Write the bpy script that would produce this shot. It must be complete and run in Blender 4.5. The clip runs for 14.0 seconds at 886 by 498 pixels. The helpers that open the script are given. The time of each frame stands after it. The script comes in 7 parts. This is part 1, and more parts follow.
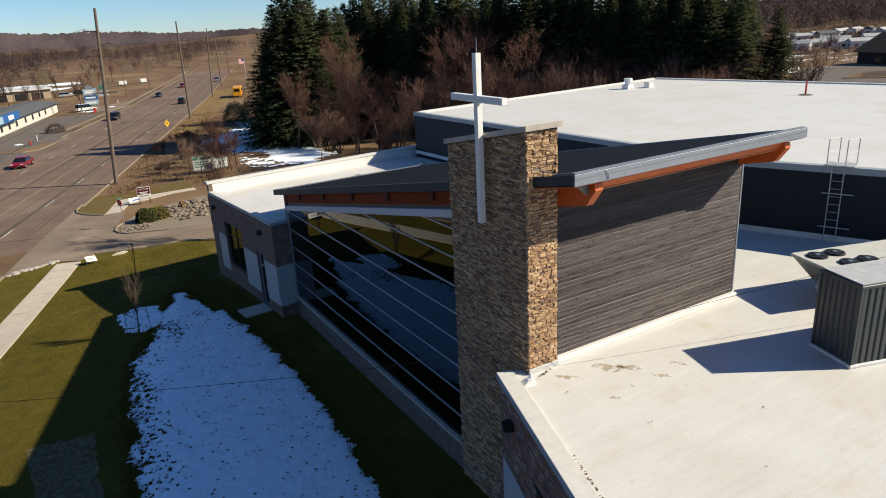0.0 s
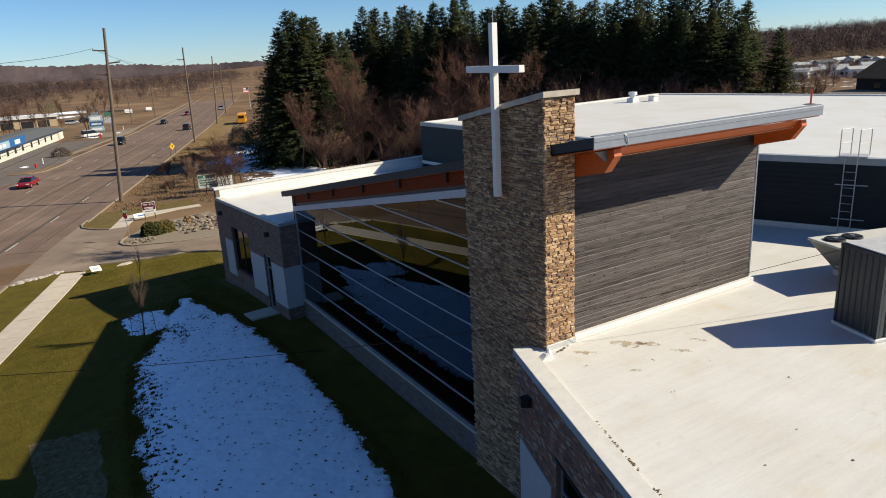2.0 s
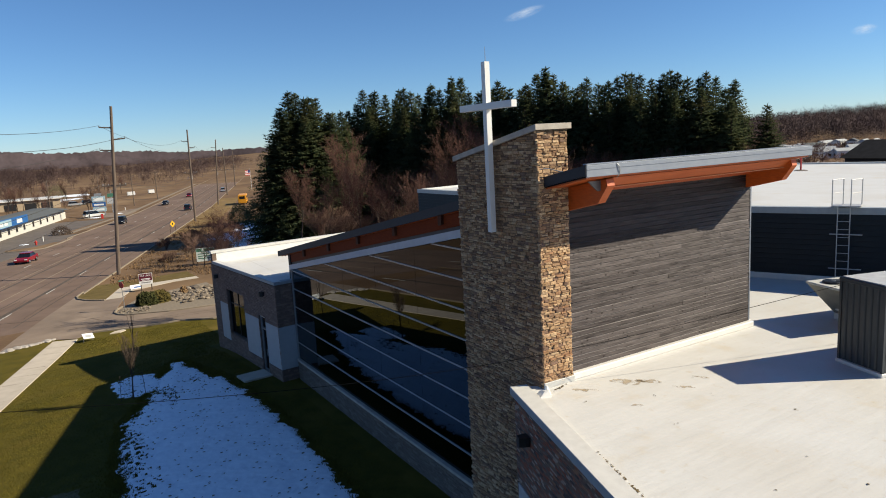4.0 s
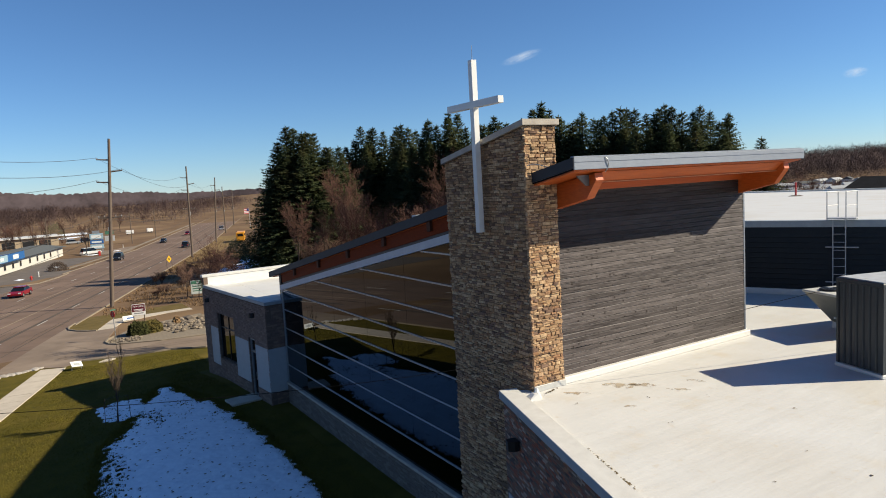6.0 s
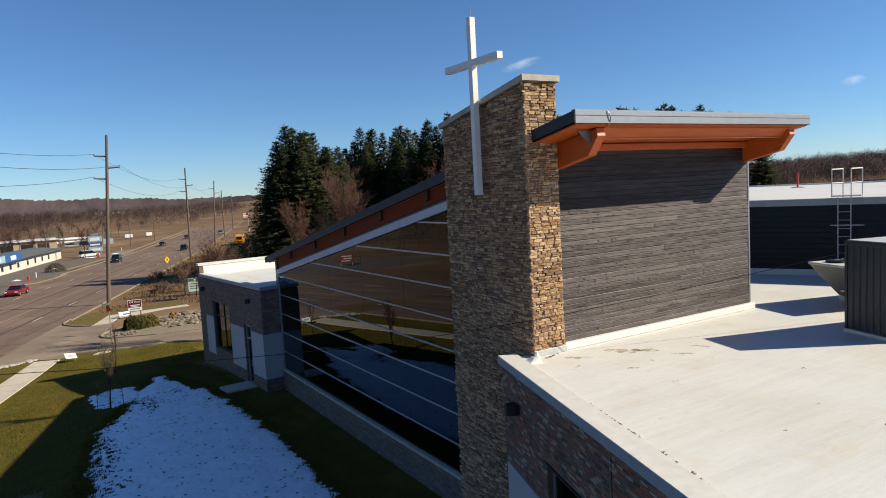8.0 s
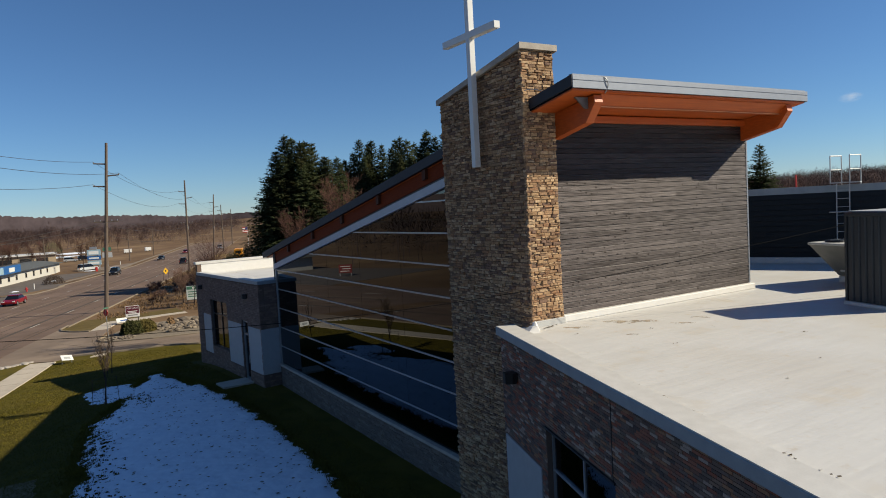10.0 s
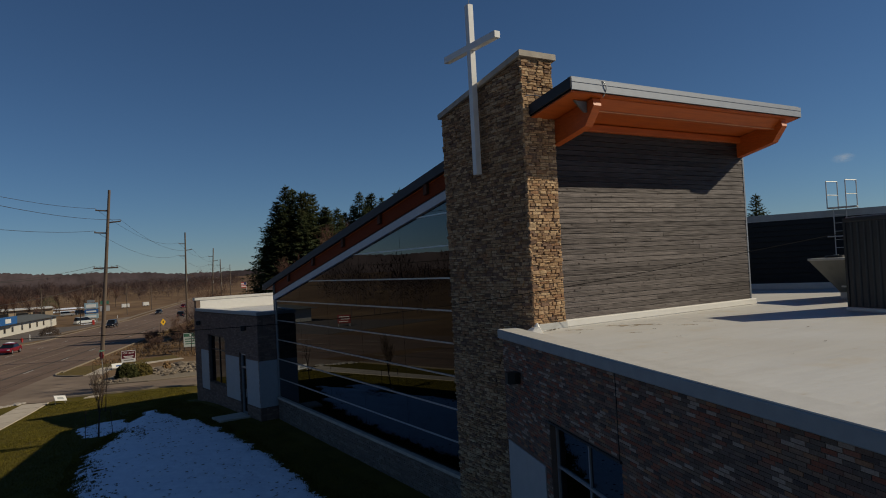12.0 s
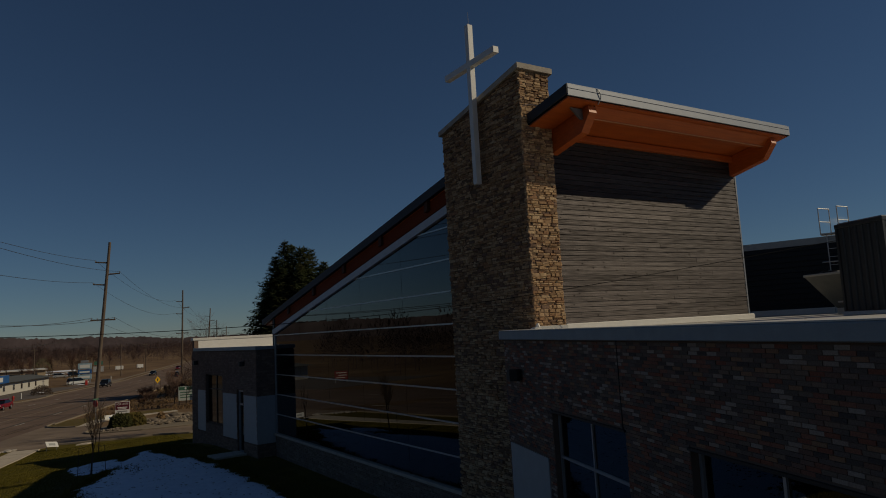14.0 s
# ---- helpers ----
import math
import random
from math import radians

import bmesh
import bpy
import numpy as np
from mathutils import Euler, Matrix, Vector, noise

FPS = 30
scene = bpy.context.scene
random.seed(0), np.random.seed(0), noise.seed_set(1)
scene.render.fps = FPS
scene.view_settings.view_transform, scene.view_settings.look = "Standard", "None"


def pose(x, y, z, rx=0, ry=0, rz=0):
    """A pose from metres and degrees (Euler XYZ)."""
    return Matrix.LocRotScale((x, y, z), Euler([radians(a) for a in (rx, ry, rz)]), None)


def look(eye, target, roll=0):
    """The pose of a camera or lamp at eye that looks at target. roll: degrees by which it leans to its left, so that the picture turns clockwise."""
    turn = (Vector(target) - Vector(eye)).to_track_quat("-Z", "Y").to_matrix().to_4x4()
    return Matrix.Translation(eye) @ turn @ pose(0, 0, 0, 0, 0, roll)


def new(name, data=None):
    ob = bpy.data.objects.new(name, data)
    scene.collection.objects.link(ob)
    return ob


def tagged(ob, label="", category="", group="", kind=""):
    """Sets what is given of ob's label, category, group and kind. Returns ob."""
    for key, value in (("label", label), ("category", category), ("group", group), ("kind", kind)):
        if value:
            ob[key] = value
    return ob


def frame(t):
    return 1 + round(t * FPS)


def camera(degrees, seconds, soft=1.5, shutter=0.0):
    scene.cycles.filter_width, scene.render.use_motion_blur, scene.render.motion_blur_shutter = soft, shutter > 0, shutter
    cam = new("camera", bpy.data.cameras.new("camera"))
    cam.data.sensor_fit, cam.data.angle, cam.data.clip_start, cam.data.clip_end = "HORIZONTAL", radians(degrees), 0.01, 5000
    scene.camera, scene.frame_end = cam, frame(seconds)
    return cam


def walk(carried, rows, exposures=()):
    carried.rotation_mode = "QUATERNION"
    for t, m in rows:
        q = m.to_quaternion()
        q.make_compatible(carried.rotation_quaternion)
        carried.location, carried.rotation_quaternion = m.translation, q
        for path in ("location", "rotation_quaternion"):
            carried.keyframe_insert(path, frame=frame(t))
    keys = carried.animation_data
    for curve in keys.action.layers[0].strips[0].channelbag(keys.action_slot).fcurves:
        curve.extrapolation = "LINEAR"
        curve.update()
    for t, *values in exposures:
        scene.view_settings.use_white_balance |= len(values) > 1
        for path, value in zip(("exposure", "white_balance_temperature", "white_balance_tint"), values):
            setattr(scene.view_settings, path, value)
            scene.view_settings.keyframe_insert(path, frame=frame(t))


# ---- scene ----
cam = camera(66.4, 14.0, soft=1.0)
PATH = [
    (0, (-9.971, -12.803, 14.483), (-9.012, -11.168, 13.844), -3.1),
    (0.5, (-10.116, -12.752, 14.108), (-9.156, -11.116, 13.472), -3.1),
    (1, (-10.246, -12.706, 13.714), (-9.287, -11.069, 13.081), -3.1),
    (1.5, (-10.373, -12.715, 13.355), (-9.409, -11.071, 12.749), -3.1),
    (2, (-10.471, -12.761, 13.003), (-9.498, -11.104, 12.45), -3.1),
    (2.5, (-10.536, -12.814, 12.653), (-9.551, -11.144, 12.162), -3.2),
    (3, (-10.562, -12.856, 12.343), (-9.566, -11.176, 11.914), -3.1),
    (3.5, (-10.55, -12.892, 12.041), (-9.543, -11.204, 11.674), -3.1),
    (6, (-10.166, -12.81, 10.656), (-9.134, -11.107, 10.459), -3.2),
    (6.5, (-10.107, -12.768, 10.359), (-9.073, -11.066, 10.178), -3.1),
    (7, (-10.091, -12.655, 10.074), (-9.057, -10.953, 9.896), -3.1),
    (7.5, (-10.069, -12.552, 9.792), (-9.033, -10.85, 9.615), -3.1),
    (8, (-9.985, -12.497, 9.499), (-8.95, -10.794, 9.323), -3.1),
    (10.5, (-9.992, -12.472, 8.08), (-8.948, -10.768, 7.986), -3.1),
    (11, (-10.011, -12.468, 7.774), (-8.964, -10.764, 7.722), -3.0),
    (11.5, (-10.049, -12.48, 7.414), (-8.999, -10.778, 7.413), -2.9),
    (12, (-10.143, -12.472, 7.047), (-9.09, -10.772, 7.094), -3.0),
    (12.5, (-10.225, -12.479, 6.631), (-9.171, -10.782, 6.726), -3.0),
    (13, (-10.303, -12.497, 6.255), (-9.247, -10.805, 6.397), -3.0),
    (13.5, (-10.366, -12.531, 5.892), (-9.308, -10.844, 6.083), -3.0),
    (14, (-10.392, -12.552, 5.582), (-9.332, -10.873, 5.817), -3.1),
]
EXPOSURES = [(0, .77, 6000, 6), (8.2, .77, 6000, 6), (10.3, .32, 6000, 6), (11, 0, 6050, 6), (12, -.45, 6200, 6), (13, -.75, 6400, 6), (14, -1.35, 6700, 6)]
walk(cam, [(t, look(eye, target, roll)) for t, eye, target, roll in PATH], EXPOSURES)

# ---- world and sun ----
SUN_AZ, SUN_EL = (0.84, -0.543), radians(33.0)
world = bpy.data.worlds.new("world")
scene.world = world
world.use_nodes = True
wn, wl = world.node_tree.nodes, world.node_tree.links
sky = wn.new("ShaderNodeTexSky")
sky.sky_type, sky.sun_disc = "NISHITA", False
sky.sun_elevation, sky.sun_rotation = SUN_EL, math.atan2(SUN_AZ[0], SUN_AZ[1])
sky.altitude, sky.air_density, sky.dust_density, sky.ozone_density = 200, 0.85, 0.0, 7.0
wl.new(sky.outputs[0], wn["Background"].inputs[0])
wn["Background"].inputs[1].default_value = 0.064
sun = new("sun", bpy.data.lights.new("sun", "SUN"))
sun.data.energy, sun.data.angle, sun.data.color = 5.0, radians(0.55), (1.0, 0.835, 0.6)
sun.matrix_world = look((SUN_AZ[0] * 50, SUN_AZ[1] * 50, 50 * math.tan(SUN_EL)), (0, 0, 0))


# ---- materials ----
ALBEDO_SHARE = 0.84     # share kept of every painted, stone and plant colour, cut so shade reads darker


def nodes_of(m):
    m.use_nodes = True
    return m.node_tree.nodes, m.node_tree.links, m.node_tree.nodes["Principled BSDF"]


def mat(name, a, b=None, scale=4.0, rough=0.8, metal=0.0, bump=0.0, fine=40.0, rand=0.0, island=False, stretch=(1, 1, 1), c=None, big=0.6, spec=0.5, dull=ALBEDO_SHARE):
    """Two-scale noise between colours a and b (and a broad stain c), with bump and per-piece variation."""
    m = bpy.data.materials.new(name)
    n, l, p = nodes_of(m)
    b = b or tuple(v * 0.8 for v in a)
    a, b, c = tuple(v * dull for v in a), tuple(v * dull for v in b), c and tuple(v * dull for v in c)
    tc = n.new("ShaderNodeTexCoord")
    mp = n.new("ShaderNodeMapping")
    mp.inputs["Scale"].default_value = stretch
    geo = n.new("ShaderNodeNewGeometry")
    l.new(geo.outputs["Position"], mp.inputs[0])
    n1, n2 = n.new("ShaderNodeTexNoise"), n.new("ShaderNodeTexNoise")
    n1.inputs["Scale"].default_value, n1.inputs["Detail"].default_value = scale, 5
    n2.inputs["Scale"].default_value, n2.inputs["Detail"].default_value = fine, 3
    l.new(mp.outputs[0], n1.inputs["Vector"])
    l.new(mp.outputs[0], n2.inputs["Vector"])
    add = n.new("ShaderNodeMath")
    add.operation = "MULTIPLY_ADD"
    add.inputs[1].default_value = 0.35
    l.new(n2.outputs[0], add.inputs[0])
    l.new(n1.outputs[0], add.inputs[2])
    ramp = n.new("ShaderNodeMapRange")
    ramp.inputs[1].default_value, ramp.inputs[2].default_value = 0.45, 0.9
    l.new(add.outputs[0], ramp.inputs[0])
    mix = n.new("ShaderNodeMix")
    mix.data_type = "RGBA"
    mix.inputs[6].default_value, mix.inputs[7].default_value = (*a, 1), (*b, 1)
    l.new(ramp.outputs[0], mix.inputs[0])
    out = mix.outputs[2]
    if c:
        n3 = n.new("ShaderNodeTexNoise")
        n3.inputs["Scale"].default_value, n3.inputs["Detail"].default_value = big, 6
        l.new(mp.outputs[0], n3.inputs["Vector"])
        r3 = n.new("ShaderNodeMapRange")
        r3.inputs[1].default_value, r3.inputs[2].default_value = 0.5, 0.72
        l.new(n3.outputs[0], r3.inputs[0])
        mx = n.new("ShaderNodeMix")
        mx.data_type = "RGBA"
        l.new(r3.outputs[0], mx.inputs[0])
        l.new(out, mx.inputs[6])
        mx.inputs[7].default_value = (*c, 1)
        out = mx.outputs[2]
    if rand:
        if island:
            src = geo.outputs["Random Per Island"]
        else:
            src = n.new("ShaderNodeObjectInfo").outputs["Random"]
        rr = n.new("ShaderNodeMapRange")
        rr.inputs[3].default_value, rr.inputs[4].default_value = 1 - rand, 1 + rand
        l.new(src, rr.inputs[0])
        hs = n.new("ShaderNodeHueSaturation")
        l.new(rr.outputs[0], hs.inputs["Value"])
        l.new(out, hs.inputs["Color"])
        out = hs.outputs[0]
    l.new(out, p.inputs["Base Color"])
    p.inputs["Roughness"].default_value, p.inputs["Metallic"].default_value = rough, metal
    p.inputs["Specular IOR Level"].default_value = spec if rough < .85 else min(spec, 0.12)
    if bump:
        bn = n.new("ShaderNodeBump")
        bn.inputs["Strength"].default_value, bn.inputs["Distance"].default_value = bump, 0.02
        l.new(add.outputs[0], bn.inputs["Height"])
        l.new(bn.outputs[0], p.inputs["Normal"])
    return m


def palette(name, cols, rough=0.85, island=True, bump=0.4, fine=25.0, var=0.25):
    """Pieces each take one of several colours by their random value, with grain on top."""
    m = bpy.data.materials.new(name)
    n, l, p = nodes_of(m)
    p.inputs["Specular IOR Level"].default_value = 0.2
    geo = n.new("ShaderNodeNewGeometry")
    src = geo.outputs["Random Per Island"] if island else n.new("ShaderNodeObjectInfo").outputs["Random"]
    cr = n.new("ShaderNodeValToRGB")
    cr.color_ramp.interpolation = "CONSTANT"
    el = cr.color_ramp.elements
    while len(el) < len(cols):
        el.new(0.5)
    for i, col in enumerate(cols):
        el[i].position, el[i].color = i / len(cols), (*(v * ALBEDO_SHARE for v in col), 1)
    l.new(src, cr.inputs[0])
    nz = n.new("ShaderNodeTexNoise")
    nz.inputs["Scale"].default_value, nz.inputs["Detail"].default_value = fine, 5
    l.new(geo.outputs["Position"], nz.inputs["Vector"])
    mr = n.new("ShaderNodeMapRange")
    mr.inputs[1].default_value, mr.inputs[2].default_value = 0.3, 0.7
    mr.inputs[3].default_value, mr.inputs[4].default_value = 1 - var, 1 + var
    l.new(nz.outputs[0], mr.inputs[0])
    hs = n.new("ShaderNodeHueSaturation")
    l.new(mr.outputs[0], hs.inputs["Value"])
    l.new(cr.outputs[0], hs.inputs["Color"])
    l.new(hs.outputs[0], p.inputs["Base Color"])
    p.inputs["Roughness"].default_value, p.inputs["Specular IOR Level"].default_value = rough, 0.12
    bn = n.new("ShaderNodeBump")
    bn.inputs["Strength"].default_value, bn.inputs["Distance"].default_value = bump, 0.015
    l.new(nz.outputs[0], bn.inputs["Height"])
    l.new(bn.outputs[0], p.inputs["Normal"])
    return m


def glass_mat(name, tint, ior=1.62, rough=0.0):
    m = bpy.data.materials.new(name)
    n, l, p = nodes_of(m)
    n.remove(p)
    tr, gl, fr, mx = n.new("ShaderNodeBsdfTransparent"), n.new("ShaderNodeBsdfGlossy"), n.new("ShaderNodeFresnel"), n.new("ShaderNodeMixShader")
    tr.inputs[0].default_value = (*tint, 1)
    gl.inputs["Color"].default_value = (0.9, 0.95, 1.0, 1)
    gl.inputs["Roughness"].default_value = rough
    fr.inputs[0].default_value = ior
    l.new(fr.outputs[0], mx.inputs[0])
    l.new(tr.outputs[0], mx.inputs[1])
    l.new(gl.outputs[0], mx.inputs[2])
    l.new(mx.outputs[0], n["Material Output"].inputs[0])
    return m


STONES = ((0.459, 0.304, 0.173), (0.400, 0.257, 0.144), (0.500, 0.339, 0.199), (0.330, 0.209, 0.123), (0.430, 0.274, 0.157), (0.270, 0.175, 0.112), (0.470, 0.319, 0.195), (0.359, 0.209, 0.119), (0.549, 0.387, 0.233), (0.235, 0.152, 0.109), (0.580, 0.417, 0.257))
BRICKS = ((0.24, 0.135, 0.1), (0.34, 0.15, 0.1), (0.15, 0.112, 0.095), (0.28, 0.19, 0.14), (0.19, 0.145, 0.12), (0.4, 0.3, 0.24), (0.31, 0.12, 0.078), (0.12, 0.095, 0.086), (0.23, 0.172, 0.135), (0.36, 0.2, 0.12), (0.17, 0.134, 0.112), (0.43, 0.345, 0.285), (0.25, 0.152, 0.118), (0.21, 0.145, 0.12), (0.29, 0.13, 0.092), (0.2, 0.15, 0.13))
FAR_BRICKS = ((0.22, 0.152, 0.12), (0.25, 0.17, 0.135), (0.2, 0.14, 0.115), (0.29, 0.205, 0.16), (0.235, 0.165, 0.135))
M = dict(
    stone=palette("ledge_stone", STONES, bump=.8, fine=16), stone_one=palette("ledge_stone_piece", STONES, island=False, bump=.8, fine=16),
    mortar=mat("mortar", (0.19, 0.128, 0.088), rough=0.95),
    brick=palette("brick_blend", BRICKS, fine=60, var=0.2), brick_one=palette("brick_blend_piece", BRICKS, fine=60, var=0.2, island=False),
    brick_far=palette("brown_brick", FAR_BRICKS, fine=60, var=0.15),
    brick_mortar=mat("brick_mortar", (0.2, 0.145, 0.115), rough=0.95),
    precast=mat("precast_coping", (0.55, 0.5, 0.43), (0.42, 0.38, 0.33), rough=0.85, bump=0.2),
    membrane=mat("roof_membrane", (0.7, 0.697, 0.683), (0.655, 0.65, 0.632), scale=0.9, fine=9, rough=0.55, bump=0.4, c=(0.63, 0.61, 0.57), big=0.3),
    curb=mat("membrane_curb", (0.8, 0.79, 0.77), (0.74, 0.73, 0.7), rough=0.5, bump=0.1),
    coping=mat("metal_coping", (0.36, 0.4, 0.43), (0.3, 0.34, 0.37), rough=0.5, metal=0.0),
    coping_white=mat("white_coping", (0.72, 0.71, 0.68), (0.62, 0.61, 0.58), rough=0.5, bump=0.1),
    fascia=mat("fascia_metal", (0.25, 0.28, 0.335), (0.21, 0.236, 0.29), rough=0.54, metal=0.4, spec=1.0),
    roofdark=mat("dark_roof_membrane", (0.008, 0.0105, 0.016), (0.013, 0.016, 0.023), rough=0.9, bump=0.2, spec=0.05),
    glulam=mat("orange_stained_glulam", (0.62, 0.13, 0.014), (0.46, 0.085, 0.009), scale=2, fine=14, rough=0.5, stretch=(0.6, 3, 12), bump=0.1),
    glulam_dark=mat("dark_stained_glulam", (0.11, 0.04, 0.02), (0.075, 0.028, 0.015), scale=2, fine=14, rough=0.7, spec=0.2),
    fascia_shaded=mat("charcoal_fascia", (0.04, 0.042, 0.05), (0.033, 0.035, 0.042), rough=0.6, spec=0.3),
    glulam_shaded=mat("deep_stained_glulam", (0.24, 0.038, 0.005), (0.16, 0.026, 0.004), scale=2, fine=14, rough=0.75, spec=0.15, stretch=(0.6, 3, 12), bump=0.1),
    rtu_top=mat("rooftop_unit_lid", (0.64, 0.64, 0.59), (0.55, 0.55, 0.51), rough=0.5),
    siding=mat("dark_metal_siding", (0.022, 0.027, 0.031), (0.017, 0.021, 0.025), rough=0.55, spec=0.2),
    frame=mat("aluminium_frame", (0.5, 0.52, 0.54), (0.45, 0.47, 0.5), rough=0.35, metal=0.6),
    frame_dark=mat("dark_frame", (0.04, 0.045, 0.05), rough=0.4, metal=0.5),
    head=mat("painted_head_beam", (0.55, 0.56, 0.6), (0.48, 0.49, 0.54), rough=0.45),
    strip=mat("dark_soffit_strip", (0.06, 0.045, 0.05), rough=0.5),
    glass=glass_mat("tinted_glass", (0.06, 0.07, 0.08)),
    panel=mat("light_panel", (0.47, 0.48, 0.49), (0.42, 0.43, 0.44), rough=0.6),
    white=mat("white_paint", (0.82, 0.82, 0.8), (0.78, 0.78, 0.77), rough=0.35),
    galv=mat("galvanised_steel", (0.5, 0.51, 0.52), (0.42, 0.43, 0.44), rough=0.4, metal=0.7),
    cap=mat("cap_metal", (0.62, 0.63, 0.62), (0.5, 0.5, 0.5), rough=0.5, metal=0.2),
    screen=mat("screen_panel", (0.04, 0.05, 0.058), (0.034, 0.042, 0.05), rough=0.45),
    rtu=mat("rooftop_unit_paint", (0.24, 0.24, 0.205), (0.19, 0.19, 0.165), rough=0.5, bump=0.05),
    steel=mat("grey_steel", (0.2, 0.19, 0.18), (0.16, 0.15, 0.145), rough=0.55, metal=0.3),
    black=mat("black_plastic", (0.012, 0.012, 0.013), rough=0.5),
    grass=mat("winter_lawn", (0.118, 0.094, 0.012), (0.076, 0.064, 0.009), scale=1.2, fine=30, rough=0.95, bump=0.7, c=(0.165, 0.12, 0.022), big=0.25),
    field=mat("dry_field", (0.215, 0.138, 0.078), (0.122, 0.078, 0.046), scale=0.15, fine=3, rough=0.95, bump=0.6, c=(0.3, 0.205, 0.115), big=0.03),
    asphalt=mat("worn_asphalt", (0.208, 0.148, 0.115), (0.162, 0.115, 0.09), scale=0.5, fine=20, rough=0.9, bump=0.2, c=(0.242, 0.173, 0.135), big=0.12),
    drive=mat("pale_worn_asphalt", (0.262, 0.202, 0.156), (0.2, 0.156, 0.122), scale=0.6, fine=22, rough=0.9, bump=0.25, c=(0.33, 0.26, 0.2), big=0.2),
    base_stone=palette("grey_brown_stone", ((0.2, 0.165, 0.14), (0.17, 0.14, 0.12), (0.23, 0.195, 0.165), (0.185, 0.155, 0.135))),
    lot=mat("parking_asphalt", (0.18, 0.155, 0.138), (0.13, 0.114, 0.105), scale=0.5, fine=20, rough=0.9),
    concrete=mat("concrete", (0.6, 0.53, 0.44), (0.5, 0.44, 0.36), scale=1.5, fine=30, rough=0.9, bump=0.2),
    kerb=mat("worn_kerb", (0.3, 0.25, 0.19), (0.24, 0.2, 0.155), scale=2, fine=30, rough=0.9),
    line=mat("worn_road_paint", (0.62, 0.6, 0.55), (0.35, 0.33, 0.3), scale=2, fine=15, rough=0.8),
    line_yellow=mat("worn_yellow_paint", (0.33, 0.25, 0.15), (0.25, 0.2, 0.14), scale=2, fine=15, rough=0.8),
    snow=mat("old_snow", (0.87, 0.91, 0.98), (0.76, 0.81, 0.9), scale=2.2, fine=14, rough=0.75, bump=1.0, dull=1.0),
)



def board_mat():
    """Weathered softwood: streaky grain along the board, dark patches, round knots."""
    m = mat("weathered_board", (0.046, 0.038, 0.039), (0.017, 0.014, 0.0145), scale=1.6, fine=14, rough=0.5, bump=0.4, rand=0.14, stretch=(0.4, 5, 11), c=(0.022, 0.018, 0.018), big=0.6, spec=0.5)
    n, l, p = m.node_tree.nodes, m.node_tree.links, m.node_tree.nodes["Principled BSDF"]
    geo, mp, vo, lt, gt, mul = (n.new("ShaderNode" + k) for k in ("NewGeometry", "Mapping", "TexVoronoi", "MapRange", "Math", "Math"))
    mp.inputs["Location"].default_value = (0.2, 0, 0.1)
    mp.inputs["Scale"].default_value = (5.2, 0, 7.0)
    l.new(geo.outputs["Position"], mp.inputs[0])
    l.new(mp.outputs[0], vo.inputs["Vector"])
    vo.inputs["Scale"].default_value, vo.inputs["Randomness"].default_value = 1.0, 0.9
    lt.inputs[1].default_value, lt.inputs[2].default_value, lt.inputs[3].default_value, lt.inputs[4].default_value = 0.12, 0.22, 0.85, 0.0
    l.new(vo.outputs["Distance"], lt.inputs[0])
    sp = n.new("ShaderNodeSeparateColor")
    l.new(vo.outputs["Color"], sp.inputs[0])
    gt.operation = "GREATER_THAN"
    gt.inputs[1].default_value = 0.25
    l.new(sp.outputs[0], gt.inputs[0])
    mul.operation = "MULTIPLY"
    l.new(gt.outputs[0], mul.inputs[0])
    l.new(lt.outputs[0], mul.inputs[1])
    mx = n.new("ShaderNodeMix")
    mx.data_type = "RGBA"
    l.new(mul.outputs[0], mx.inputs[0])
    l.new(p.inputs["Base Color"].links[0].from_socket, mx.inputs[6])
    mx.inputs[7].default_value = (0.014, 0.01, 0.009, 1)
    l.new(mx.outputs[2], p.inputs["Base Color"])
    # the raised grain runs along the boards, so their sheen spreads upright
    up = n.new("ShaderNodeCombineXYZ")
    up.inputs[2].default_value = 1.0
    l.new(up.outputs[0], p.inputs["Tangent"])
    p.inputs["Anisotropic"].default_value = 0.8
    # boards differ in sheen, with fine streaks along the grain
    mp2, nz, sh, oi, av = (n.new("ShaderNode" + k) for k in ("Mapping", "TexNoise", "MapRange", "ObjectInfo", "Math"))
    mp2.inputs["Scale"].default_value = (1.6, 1, 38)
    nz.inputs["Scale"].default_value, nz.inputs["Detail"].default_value = 1.3, 6
    l.new(geo.outputs["Position"], mp2.inputs[0])
    l.new(mp2.outputs[0], nz.inputs["Vector"])
    av.operation, av.inputs[1].default_value = "MULTIPLY_ADD", 0.16
    l.new(oi.outputs["Random"], av.inputs[0])
    l.new(nz.outputs[0], av.inputs[2])
    sh.inputs[1].default_value, sh.inputs[2].default_value, sh.inputs[3].default_value, sh.inputs[4].default_value = 0.36, 0.8, 0.05, 0.5
    l.new(av.outputs[0], sh.inputs[0])
    dull, inv = n.new("ShaderNodeMath"), n.new("ShaderNodeMath")
    inv.operation, inv.inputs[0].default_value = "SUBTRACT", 1.0
    l.new(mul.outputs[0], inv.inputs[1])
    dull.operation = "MULTIPLY"
    l.new(sh.outputs[0], dull.inputs[0])
    l.new(inv.outputs[0], dull.inputs[1])
    l.new(dull.outputs[0], p.inputs["Specular IOR Level"])
    p.inputs["Specular Tint"].default_value = (1.0, 0.88, 0.93, 1)
    return m


